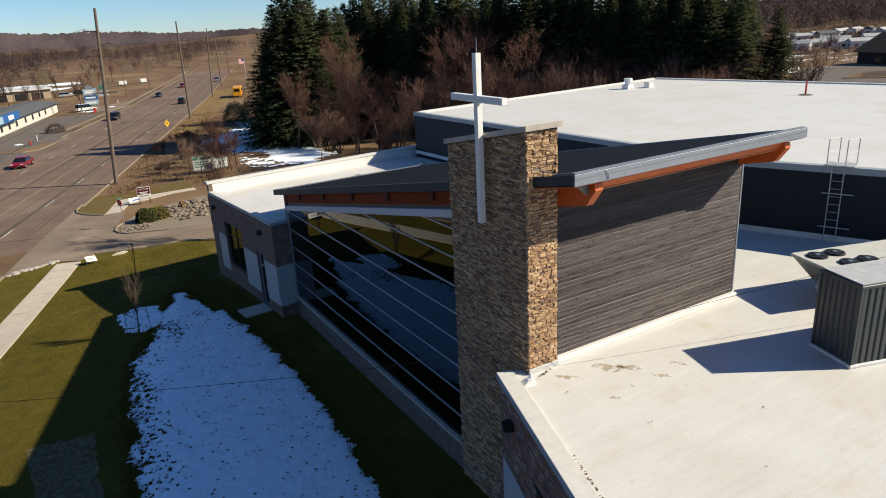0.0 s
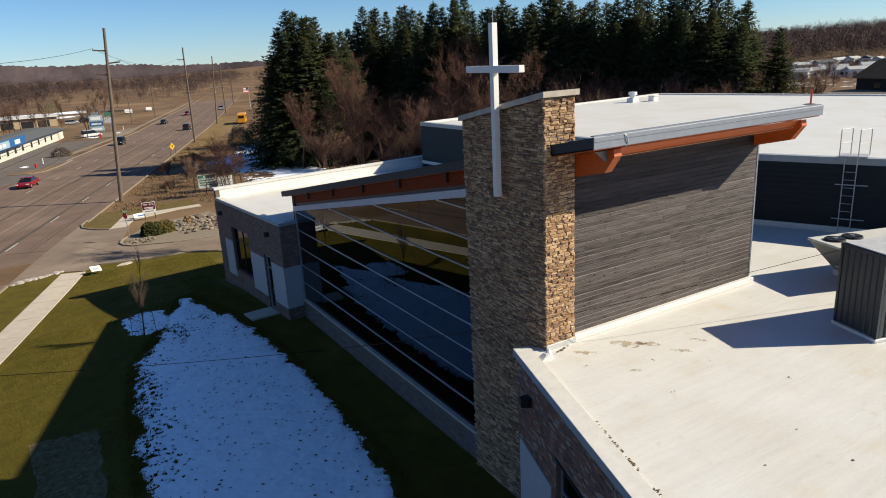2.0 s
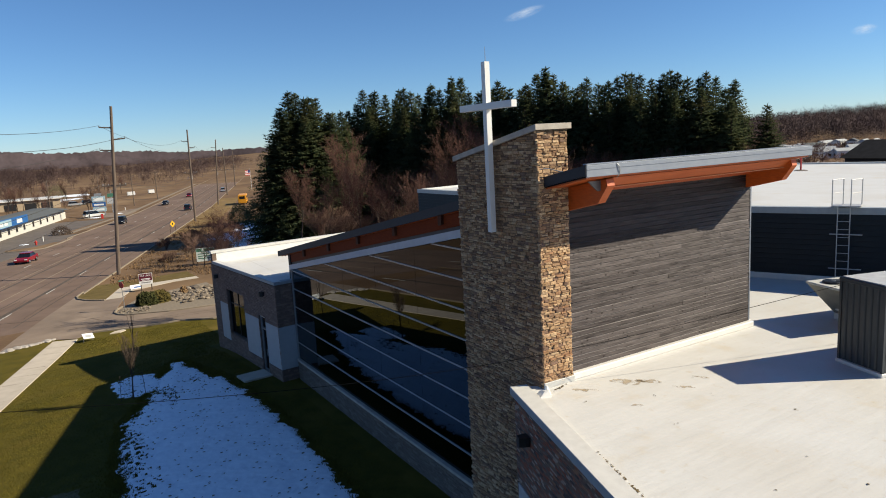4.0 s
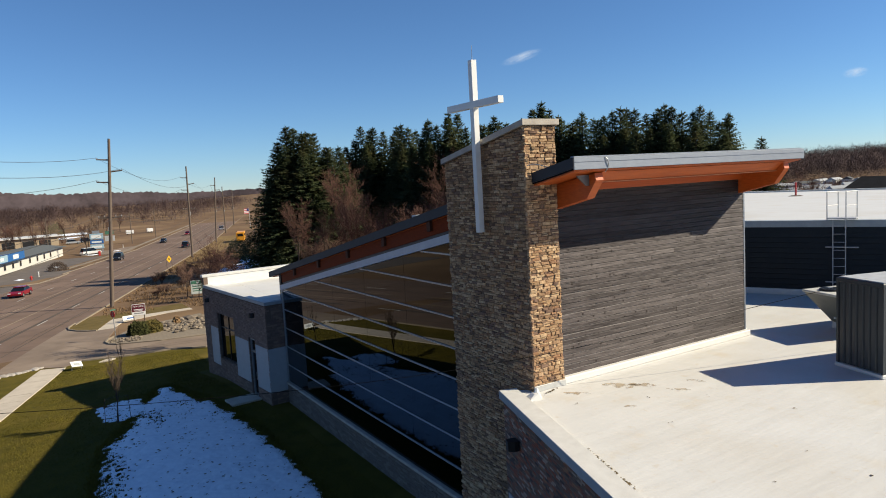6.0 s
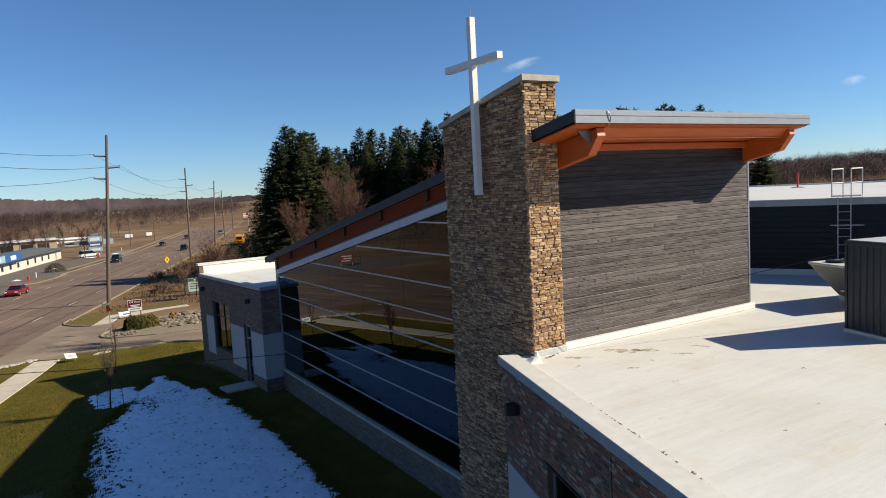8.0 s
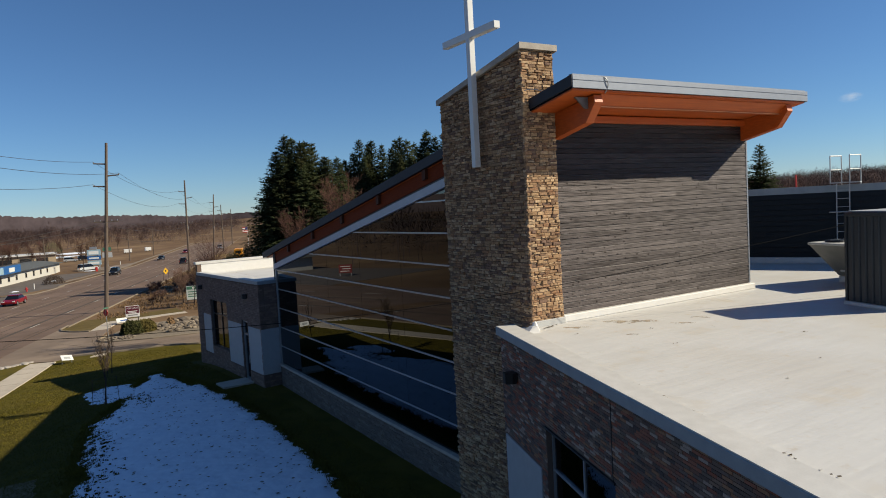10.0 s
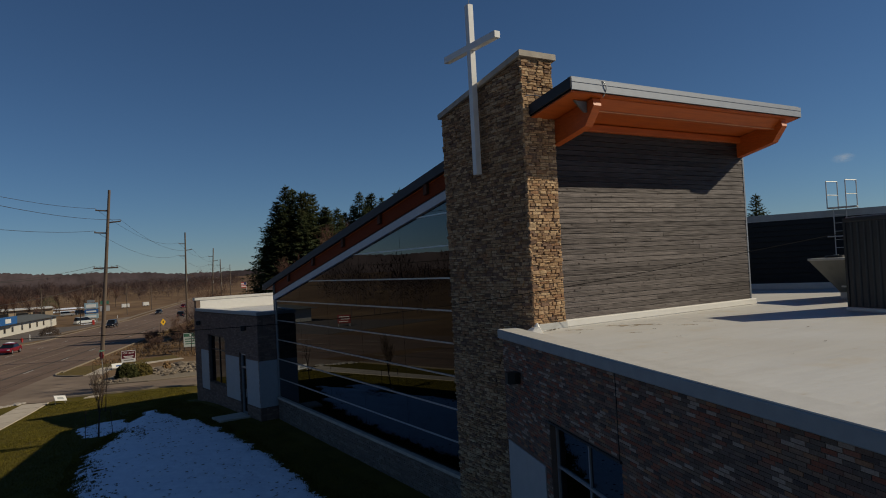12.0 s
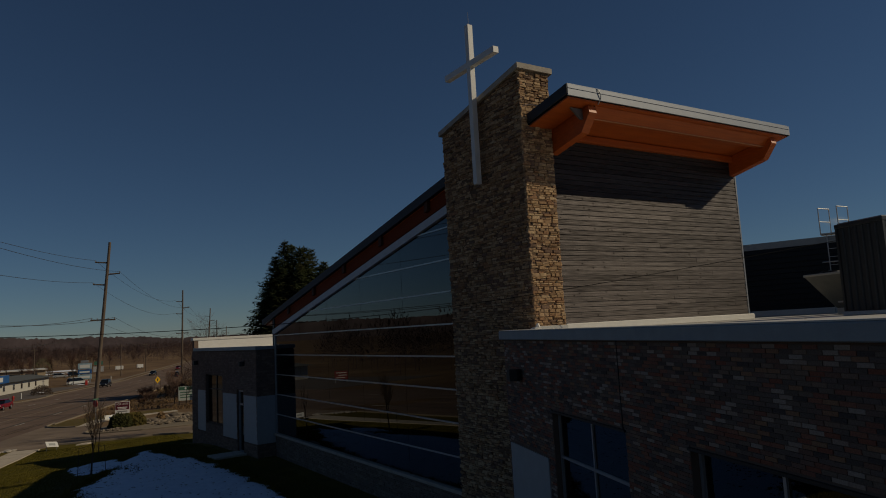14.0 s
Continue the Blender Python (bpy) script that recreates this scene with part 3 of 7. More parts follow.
# ---- parts of the church ----
# near windows: frame, panes
def window(parent, m, a, b, za, zb, ups, bars, frame_m, depth=.2, name="window"):
    win = part(name, box((a, depth - .03, za), (b, depth + .05, za + .06), m), frame_m, parent)
    part("frame", box((a, depth - .03, zb - .06), (b, depth + .05, zb), m), frame_m, win)
    for x in (a, b - .06):
        part("frame", box((x, depth - .03, za + .06), (x + .06, depth + .05, zb - .06), m), frame_m, win)
    for x in ups:
        part("frame", box((x - .025, depth - .03, za + .06), (x + .025, depth + .05, zb - .06), m), frame_m, win)
    for z in bars:
        part("frame", box((a + .06, depth - .034, z - .025), (b - .06, depth + .046, z + .025), m), frame_m, win)
    xs, zs = [a + .06] + list(ups) + [b - .06], [za + .06] + list(bars) + [zb - .06]
    for i in range(len(xs) - 1):
        for j in range(len(zs) - 1):
            part("pane", box((xs[i] + .02, depth, zs[j] + .02), (xs[i + 1] - .02, depth + .01, zs[j + 1] - .02), m), M["glass"], win).visible_shadow = False
    return win


window(wing, WING, 2.72, 5.64, SILL, 3.9, (4.2,), (3.02,), M["frame"])
window(wing, WING, 7.35, 11.95, SILL, 3.9, (8.9, 10.45), (3.02,), M["frame"])
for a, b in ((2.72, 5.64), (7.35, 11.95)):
    # black board standing behind the panes
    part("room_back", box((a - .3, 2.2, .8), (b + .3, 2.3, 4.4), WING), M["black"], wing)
    part("lintel", box((a - .02, .02, 3.86), (b + .02, .12, 3.9), WING), M["frame_dark"], wing)
part("control_joint", box((5.58, .04, 3.9), (5.594, .056, 5.262), WING), M["black"], wing)
part("pale_panel", box((.13, .035, .62), (2.4, .1, 2.93), WING), M["panel"], wing, "pale grey wall panel")
part("pale_panel", box((5.9, .035, .62), (7.1, .1, 1.05), WING), M["panel"], wing, "pale grey wall panel")
part("base_course", box((.05, .0, 0), (WL, .1, .6), WING), M["precast"], wing)


def sconce(m, s=1.0):
    t = thing("wall_light", "black angular wall light", "lamp", group="wall lights of the church")
    bm = bmesh.new()
    prof = [(-.16, 0), (-.16, -.12), (-.1, -.3), (.1, -.3), (.16, -.12), (.16, 0)]
    add_prism(bm, [(x * s, y * s) for x, y in prof], -.13 * s, .14 * s, m)
    bmesh.ops.recalc_face_normals(bm, faces=bm.faces)
    part("housing", bm, M["black"], t)
    bm = bmesh.new()
    add_prism(bm, [(x * s * .8, y * s * .8 - .03) for x, y in prof], -.15 * s, -.131 * s, m)
    part("lens", bm, M["frame_dark"], t)


sconce(WING @ pose(1.05, .02, 4.5), .85)
FWO = FW @ pose(0, 0, 0, 0, 0, 180)
for x in (1.6, 8.9):
    sconce(FWO @ pose(-x, -.0, 4.42), .8)

# far wing fittings: local +y is outwards
window(far_wing, FW, 4.75, 7.5, 1.15, 3.8, (6.1,), (3.0,), M["frame_dark"], depth=-.2)
fdoor = part("door", box((1.8, -.22, 2.36), (2.57, -.1, 2.44), FW), M["frame"], far_wing, "glazed aluminium door with transom")
for lo, hi in (((1.75, -.22, 0), (1.83, -.1, 3.1)), ((2.54, -.22, 0), (2.62, -.1, 3.1)), ((1.83, -.22, 3.02), (2.54, -.1, 3.1)), ((1.83, -.22, 0), (2.54, -.1, .14))):
    part("door_frame", box(lo, hi, FW), M["frame"], fdoor)
part("pane", box((1.85, -.17, .16), (2.52, -.16, 2.34), FW), M["glass"], fdoor).visible_shadow = False
part("pane", box((1.85, -.17, 2.46), (2.52, -.16, 3.0), FW), M["glass"], fdoor).visible_shadow = False
part("door_handle", tube(FW @ Vector((1.95, -.06, .95)), FW @ Vector((1.95, -.06, 1.35)), .015), M["galv"], fdoor)
for a, b in ((.0, 1.7), (2.68, 4.7), (7.55, 8.9)):
    part("pale_panel", box((a, -.048, .66), (b, -.005, 2.88), FW), M["panel"], far_wing, "pale grey wall panel")
part("pale_panel", box((-.005, -.95, .66), (.048, -.05, 2.88), FW), M["panel"], far_wing, "pale grey wall panel")
# one black board behind the far wing's window and door
part("room_back", box((1.0, -3.0, .2), (8.5, -2.9, 4.4), FW), M["black"], far_wing)
tagged(part("door_slab", box((1.3, .02, .02), (2.5, 1.55, .14), FW, bev=.02), M["concrete"]), "small concrete landing outside the side door", "slab", kind="structure")

# roof timbers under the front eave
for xa in (.985, 8.3):
    zt = roof_z(-1.2) - .285
    prof = [(-1.3, zt - .0), (-1.34, 10.5), (-1.02, 10.08), (.15, 9.82), (.15, roof_z(.15) - .285)]
    bm = bmesh.new()
    va = [bm.verts.new((xa, y, z)) for y, z in prof]
    vb = [bm.verts.new((xa + .24, y, z)) for y, z in prof]
    bm.faces.new(va)
    bm.faces.new(vb[::-1])
    for i in range(5):
        bm.faces.new((va[i], va[(i + 1) % 5], vb[(i + 1) % 5], vb[i]))
    bmesh.ops.recalc_face_normals(bm, faces=bm.faces)
    part("rafter", bm, M["glulam"], hall, "orange stained glulam rafter with cut end")
zs = roof_z(-1.3) - .285
part("purlin", hexa([(1.226, -1.06, 10.44), (8.298, -1.06, 10.44), (8.298, -.9, 10.44), (1.226, -.9, 10.44), (1.226, -1.3, zs), (8.298, -1.3, zs), (8.298, -.9, roof_z(-.9) - .285), (1.226, -.9, roof_z(-.9) - .285)]), M["glulam"], hall, "orange stained glulam purlin")
# plate painted pale orange for sunlight along the purlin's lower edge
part("purlin_plate", box((1.226, -1.1, 10.436), (8.298, -1.062, 10.452)), mat("pale_cut_edge", (0.8, 0.4, 0.2), (0.68, 0.32, 0.15), rough=.5), hall, "thin edge under the purlin, painted pale as if sunlit")
part("wall_beam", box((1.226, -.02, 10.24), (8.298, .13, roof_z(.1) - .285), bev=.008), M["glulam"], hall)
part("steel_bracket", hexa([(.9, -1.12, 10.38), (.983, -1.12, 10.38), (.983, -1.07, 10.38), (.9, -1.07, 10.38), (.6, -1.12, 10.63), (.983, -1.12, 10.63), (.983, -1.07, 10.63), (.6, -1.07, 10.63)]), M["steel"], hall, "grey triangular steel gusset")
part("steel_bracket", box((8.18, -1.07, 10.5), (8.296, -.89, 10.66)), M["steel"], hall, "grey steel bracket")
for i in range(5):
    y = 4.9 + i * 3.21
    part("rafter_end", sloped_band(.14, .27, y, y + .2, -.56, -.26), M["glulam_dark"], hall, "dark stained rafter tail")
# lead-in cable looped over the fascia
cu = bpy.data.curves.new("cable", "CURVE")
cu.dimensions, cu.bevel_depth = "3D", .011
sp = cu.splines.new("NURBS")
pts = [(.05, -.03, 10.93), (.2, -.12, 11.0), (.45, -.3, 10.82), (.62, -.7, 10.87), (.95, -1.3, 11.0), (1.1, -1.48, 11.05), (1.2, -1.53, 10.98), (1.25, -1.52, 10.8), (1.2, -1.42, 10.68)]
sp.points.add(len(pts) - 1)
for p, q in zip(sp.points, pts):
    p.co = (*q, 1)
sp.use_endpoint_u = True
cable_ob = new("conduit", cu)
cu.materials.append(M["galv"])
cable_ob.parent = hall
part("roof_edge", box((.24, ROOF_Y0 + .0, roof_z(ROOF_Y0) + .035), (8.98, ROOF_Y0 + .12, roof_z(ROOF_Y0) + .06)), M["fascia"], hall)

# weathered boards
rng = random.Random(5)
boards = thing("timber_cladding", "weathered grey-brown horizontal timber boards with dark knots", "cladding", kind="structure")
z, bh = 5.56, .131
while z < 10.28:
    xs, x = [.985], .985
    while x < 8.4:
        x += rng.uniform(3.4, 6.2)
        xs.append(min(x, 8.52) if x < 7.6 else 8.52)
        if xs[-1] >= 8.52:
            break
    for a, b in zip(xs, xs[1:]):
        # face leaning out below; eased upper edge, painted sunlit, under the next board's lip
        d, e, w = rng.uniform(0, .006), rng.uniform(.006, .013), WALL_Y
        ease = rng.uniform(.012, .018)
        ya, yb, zt = w - .012 - d - e, w - .012 - d, z + bh - .004
        prof = [(ya, z + .004), (yb - .003, zt - ease), (yb + ease * .8, zt), (w + .028, zt), (w + .028, z + .004)]
        bm = bmesh.new()
        ends = [[bm.verts.new((x, py, pz)) for py, pz in prof] for x in (a + .002, b - .002)]
        bm.faces.new(ends[0])
        bm.faces.new(ends[1][::-1])
        for k in range(5):
            bm.faces.new((ends[0][k], ends[1][k], ends[1][(k + 1) % 5], ends[0][(k + 1) % 5]))
        bmesh.ops.recalc_face_normals(bm, faces=bm.faces)
        ob = part("board", bm, M["board"], boards)
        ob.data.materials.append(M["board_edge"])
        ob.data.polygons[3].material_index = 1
    z += bh
part("corner_trim", box((8.52, WALL_Y - .03, 5.5), (8.58, WALL_Y + .1, 9.83)), M["fascia"], hall)
tagged(part("roof_curb", box((.97, -.02, HR), (8.6, WALL_Y - .002, 5.555), bev=.02), M["curb"]), "white membrane upstand along the timber wall", "curb", kind="structure")
tagged(part("roof_curb", box((8.582, WALL_Y + .0, HR), (8.7, 12, 5.555), bev=.02), M["curb"]), "white membrane upstand along the timber wall", "curb", kind="structure")
tagged(part("tower_flashing", box((-.02, -.05, HR + .0), (.99, -.012, 5.53), bev=.006), M["cap"]), "metal flashing at the foot of the tower", "flashing", kind="structure")

# dark metal siding of the rear block, in separate courses
for i in range(2):
    a, b = Vector((*BP[i], 0)), Vector((*BP[i + 1], 0))
    d = b - a
    m = Matrix.Translation(a) @ Matrix.Rotation(math.atan2(d.y, d.x), 4, "Z")
    for k in range(12):
        zz = 5.6 + .21 * k
        bm = hexa([m @ Vector(p) for p in ((.05, -.06, zz), (d.length, -.06, zz), (d.length, -.002, zz), (.05, -.002, zz),
                                           (.05, -.022, zz + .2), (d.length, -.022, zz + .2), (d.length, -.002, zz + .2), (.05, -.002, zz + .2))])
        part("siding_course", bm, M["siding"], block)
    tagged(part("roof_curb", box((0, -.12, HR), (d.length, -.062, 5.62), m, bev=.02), M["curb"]), "white membrane upstand under the dark siding", "curb", kind="structure")

# low roof behind the hall, up to the rear block
tagged(part("low_roof", prism([(.4, 21.7), (9.1, 21.7), (9.1, 12), (14.2, 12), (13.7, 29.6), (.4, 29.5)], 5.06, 5.124), M["membrane"]), "white membrane roof behind the hall", "roof", kind="structure")

# ---- rooftop things ----
UM = Matrix.Translation((7.25, -3.4, HR)) @ Matrix.Rotation(math.atan2(-.952, -.305), 4, "Z")
# local x: along the short end towards the viewer, local y: along the long side
unit = thing("equipment_screen", "dark grey corrugated metal screen box with pale metal cap", "roof screen")
part("core", box((.04, .04, .1), (1.32, 4.2, 2.2), UM), M["screen"], unit)
part("base", box((-.05, -.05, .002), (1.4, 4.3, .1), UM, bev=.015), M["curb"], unit, "white curb")
part("cap", box((-.03, -.03, 2.2), (1.39, 4.27, 2.3), UM, bev=.012), M["screen"], unit)
part("cap_top", box((.03, .03, 2.303), (1.33, 4.2, 2.33), UM), M["cap"], unit, "pale metal top")
for i in range(7):
    part("rib", hexa([UM @ Vector(p) for p in ((.08 + i * .19, -.01, .12), (.19 + i * .19, -.01, .12), (.22 + i * .19, .038, .12), (.05 + i * .19, .038, .12),
                                              (.08 + i * .19, -.01, 2.19), (.19 + i * .19, -.01, 2.19), (.22 + i * .19, .038, 2.19), (.05 + i * .19, .038, 2.19))]), M["screen"], unit)
for i in range(21):
    part("rib", hexa([UM @ Vector(p) for p in ((1.322, .05 + i * .2, .12), (1.37, .08 + i * .2, .12), (1.37, .19 + i * .2, .12), (1.322, .22 + i * .2, .12),
                                              (1.322, .05 + i * .2, 2.19), (1.37, .08 + i * .2, 2.19), (1.37, .19 + i * .2, 2.19), (1.322, .22 + i * .2, 2.19))]), M["screen"], unit)
part("corner_post", box((-.02, -.02, .1), (.05, .05, 2.2), UM), M["screen"], unit)
part("corner_post", box((1.32, -.02, .1), (1.385, .05, 2.2), UM), M["screen"], unit)

RM = Matrix.Translation((10.47, -.6, HR)) @ Matrix.Rotation(math.atan2(-.952, -.305), 4, "Z")
rtu = thing("rooftop_unit", "pale grey air-conditioning unit with two round fans on top", "air conditioner")
# body colour is darkened below the lid's to hold the shade on its sides
part("body", hexa([RM @ Vector(p) for p in ((.25, .85, .2), (1.75, .85, .2), (1.75, 4.6, .2), (.25, 4.6, .2), (0, 0, 1.2), (2.0, 0, 1.2), (2.0, 4.6, 1.2), (0, 4.6, 1.2))]), M["rtu"], rtu)
part("top", box((-.03, -.03, 1.2), (2.03, 4.63, 1.27), RM, bev=.015), M["rtu_top"], rtu)
part("curb", box((.3, .8, .002), (1.7, 4.5, .2), RM, bev=.01), M["curb"], rtu)
part("service_slot", box((.55, .62, .36), (.75, .72, .41), RM), M["white"], rtu)
for fx, fy in ((.55, .5), (.5, 1.2), (1.4, .95), (1.35, 1.65)):
    c = RM @ Vector((fx, fy, 1.27))
    fan = part("fan_ring", tube(c, c + Vector((0, 0, .06)), .32, .3, 24), M["black"], rtu, "round black fan opening")
    bm = bmesh.new()
    for k in range(5):
        a = 2 * math.pi * k / 5
        add_box(bm, (.05, -.06, .062), (.27, .06, .072), Matrix.Translation(c) @ Matrix.Rotation(a, 4, "Z"))
    part("blade", bm, M["frame_dark"], fan)
    part("hub", tube(c + Vector((0, 0, .06)), c + Vector((0, 0, .085)), .07, .07, 12), M["galv"], fan)

# roof ladder
M["ladder"] = mat("dull_galvanised", (0.6, 0.6, 0.6), (0.46, 0.46, 0.46), rough=.5, metal=.3)
d = (Vector(BP[2]) - Vector(BP[1])).normalized()
LM = Matrix.Translation((16.12, 1.65, 0)) @ Matrix.Rotation(math.atan2(d.y, d.x), 4, "Z")
ladder = thing("roof_ladder", "galvanised steel roof ladder with two hand hoops", "ladder")
for x in (.1, .52):
    part("rail", tube(LM @ Vector((x, -.28, HR + .05)), LM @ Vector((x, -.28, 8.4)), .02), M["ladder"], ladder)
    xa = x * 1.5 - .25
    for p, q, r in (((xa, -.25, 8.4), (xa, -.25, 9.45), .02), ((xa + .3, .4, 8.36), (xa + .3, .4, 9.45), .02), ((xa, -.25, 9.45), (xa + .3, .4, 9.45), .02), ((xa, -.25, 8.93), (xa + .3, .4, 8.93), .015)):
        part("hoop", tube(LM @ Vector(p), LM @ Vector(q), r), M["ladder"], ladder)
for k in range(9):
    part("rung", tube(LM @ Vector((.1, -.28, HR + .3 + k * .31)), LM @ Vector((.52, -.28, HR + .3 + k * .31)), .011), M["ladder"], ladder)
for zz in (6.0, 7.35):
    part("standoff", tube(LM @ Vector((-.15, -.28, zz)), LM @ Vector((.95, -.28, zz)), .022), M["ladder"], ladder)
part("platform", box((-.12, -.3, 8.42), (.86, .42, 8.46), LM), M["ladder"], ladder)

vent = thing("roof_vent", "white capped roof vent", "vent", (33.4, 29.0, 8.25))
part("base", box((-.35, -.35, 0), (.35, .35, .35), bev=.03), M["white"], vent)
part("stack", tube((0, 0, .35), (0, 0, .6), .26, .26, 14), M["white"], vent)
part("cap", tube((0, 0, .6), (0, 0, .85), .38, .34, 14), M["white"], vent)
curb = thing("roof_hatch", "small white roof curb box", "roof box", (35.0, 28.2, 8.25))
part("body", box((-.3, -.3, 0), (.3, .3, .4), bev=.03), M["white"], curb)
part("lid", box((-.34, -.34, .4), (.34, .34, .46), bev=.02), M["white"], curb)
red = mat("red_paint", (0.5, 0.03, 0.025), rough=.5)
rp = thing("red_pipe", "short red standing pipe on the white roof", "pipe", (36.6, 15.4, 8.25))
part("pipe", tube((0, 0, 0), (0, 0, .98), .065, .06, 10), red, rp)
part("collar", tube((0, 0, 0), (0, 0, .06), .5, .3, 14), M["lot"], rp)
for x, y in ((6.7, 25.5), (11.6, 26.0)):
    pv = thing("roof_vent", "small white membrane pipe vent", "vent", (x, y, 5.12), group="small pipe vents")
    part("pipe", tube((0, 0, 0), (0, 0, .45), .14, .1, 10), M["white"], pv)
    part("boot", tube((0, 0, 0), (0, 0, .12), .3, .16, 12), M["white"], pv)
    part("cap", tube((0, 0, .45), (0, 0, .55), .2, .2, 10), M["galv"], pv)
bootv = thing("pipe_boot", "white folded membrane boot at the tower corner", "vent", (-.22, -.35, HR))
part("boot", tube((0, 0, 0), (0.04, .04, .22), .13, .025, 7), M["curb"], bootv)
part("fold", hexa([(-.3, -.1, 0), (.0, -.2, 0), (.05, .1, 0), (-.3, .15, 0), (-.1, -.05, .13), (.0, -.1, .14), (.02, .05, .14), (-.1, .08, .13)]), M["curb"], bootv)

# leaf litter and stains on the roof
leaf = mat("dead_leaf", (0.2, 0.15, 0.08), (0.1, 0.08, 0.05), rough=.9)
rng = random.Random(11)
vs, fs = [], []


def litter(x, y, n, sx, sy, ang):
    for _ in range(n):
        u, v = rng.gauss(0, sx), rng.gauss(0, sy)
        px, py = x + u * math.cos(ang) - v * math.sin(ang), y + u * math.sin(ang) + v * math.cos(ang)
        s, a = rng.uniform(.012, .035), rng.uniform(0, 6.28)
        k = len(vs)
        for q in range(4):
            vs.append((px + s * math.cos(a + q * 1.57) * (1 if q % 2 else .6), py + s * math.sin(a + q * 1.57), HR + .004 + rng.uniform(0, .018)))
        fs.append((k, k + 1, k + 2, k + 3))


wa = math.atan2(-.948, -.319)
for x, y, n in ((-1.5, -3.5, 12), (-1.58, -3.65, 25), (-1.74, -4.15, 45), (-1.83, -4.4, 14), (-1.97, -4.82, 50), (-2.02, -5.02, 35), (-2.25, -5.71, 26), (-2.4, -6.04, 40), (-2.47, -6.43, 30), (-2.7, -7.0, 14), (-3.0, -8.1, 12), (-3.2, -8.8, 10)):
    litter(x + .04, y, max(3, n // 3), .11, .018, wa)
litter(.35, -.2, 30, .16, .02, .3)
for _ in range(10):
    litter(rng.uniform(-1, 5.5), rng.uniform(-9, -.4), 2, .04, .04, 0)
me = bpy.data.meshes.new("leaf_litter")
me.from_pydata(vs, [], fs)
tagged(link("leaf_litter", me, leaf), "scraps of dead leaves on the white roof", "leaves", kind="stuff")


def blot(name, x, y, rx, ry, ang, material, label, z=HR, seed=1, n=36):
    r = random.Random(seed)
    pts = []
    for i in range(n):
        a = 2 * math.pi * i / n
        k = .75 + .5 * noise.noise(Vector((math.cos(a) * 1.7 + seed, math.sin(a) * 1.7, seed))) + r.uniform(-.06, .06)
        u, v = rx * k * math.cos(a), ry * k * math.sin(a)
        pts.append((x + u * math.cos(ang) - v * math.sin(ang), y + u * math.sin(ang) + v * math.cos(ang)))
    return tagged(part(name, prism(pts, z - .001, z + .004), material), label, "stain", kind="structure")


stain_m = mat("rust_stain", (0.4, 0.31, 0.2), (0.6, 0.53, 0.42), scale=3, fine=14, rough=.7)
n, l, p = stain_m.node_tree.nodes, stain_m.node_tree.links, stain_m.node_tree.nodes["Principled BSDF"]
geo, tex, mr = n.new("ShaderNodeNewGeometry"), n.new("ShaderNodeTexNoise"), n.new("ShaderNodeMapRange")
tex.inputs["Scale"].default_value, tex.inputs["Detail"].default_value = 5.5, 6
l.new(geo.outputs["Position"], tex.inputs["Vector"])
mr.inputs[1].default_value, mr.inputs[2].default_value, mr.inputs[4].default_value = .42, .6, .85
l.new(tex.outputs[0], mr.inputs[0])
l.new(mr.outputs[0], p.inputs["Alpha"])
for k, (x, y, rx, ry) in enumerate(((1.95, -.95, .62, .24), (2.4, -1.3, .45, .16), (.75, -.75, .4, .14), (2.75, -2.1, .3, .1), (3.6, -1.9, .25, .1), (1.0, -2.2, .2, .09))):
    blot("roof_stain", x, y, rx, ry, -.85, stain_m, "brown water stain on the white roof", seed=3 + 4 * k)

# ---- grounds ----
M["tar"] = mat("tar_seam", (0.09, 0.075, 0.065), (0.13, 0.105, 0.085), scale=1, fine=8, rough=.9)
# near kerbs, driveway, beds and walks
strip("kerb", 0, .16, -300, -8.8, .14, M["kerb"], "concrete kerb along the road", "kerb", depth=.2)
strip("kerb", 0, .16, 13.0, 450, .14, M["kerb"], "concrete kerb along the road", "kerb", depth=.2)
strip("kerb", -20.16, -20.0, 82, 450, .14, M["kerb"], "concrete kerb along the far side of the road", "kerb", depth=.2)
for x, n, w in ((-4.1, 44, .13), (-14.1, 44, .13)):
    for k in range(n):
        v = 3.3 + k * 12.4 - 37.2
        strip("lane_dash", x - w / 2, x + w / 2, v, v + 3.05, .026, M["line"], "worn white lane dash", "road marking", depth=.008)
for x in (-7.5, -10.9):
    strip("yellow_line", x - .06, x + .06, -300, 450, .026, M["line_yellow"], "worn yellow turn lane line", "road marking", depth=.008)
strip("edge_track", -4.6, -4.2, -100, 300, .024, M["tar"], "dark tar line along the road", "road marking", depth=.006)
for u, w in ((-1.75, .1), (-6.1, .12), (-13.0, .12), (-16.8, .1)):
    strip("tar_seam", u, u + w, -100, 300, .024, M["tar"], "thin dark tar seam along the road", "road marking", depth=.006)
strip("edge_track", -10.2, -9.9, -100, 300, .024, M["tar"], "dark tar line along the road", "road marking", depth=.006)
sheet("driveway", [(3.5, 40.6), (3.5, 45.4), (1.2, 45.5), (-2.0, 46.1), (-5.1, 47.5), (-5.8, 49.2), (-5.4, 51.5), (-4.0, 57.5), (-5.8, 56.7), (-7.8, 59.0), (-8.1, 61.3), (-11.0, 52.0), (-13.9, 41.9), (-10.7, 43.1), (-9.1, 42.1), (-7.86, 43.15), (-4.75, 42.3), (-1.9, 42.0), (0.4, 40.8)], .045, M["drive"], "asphalt driveway entrance", "driveway")
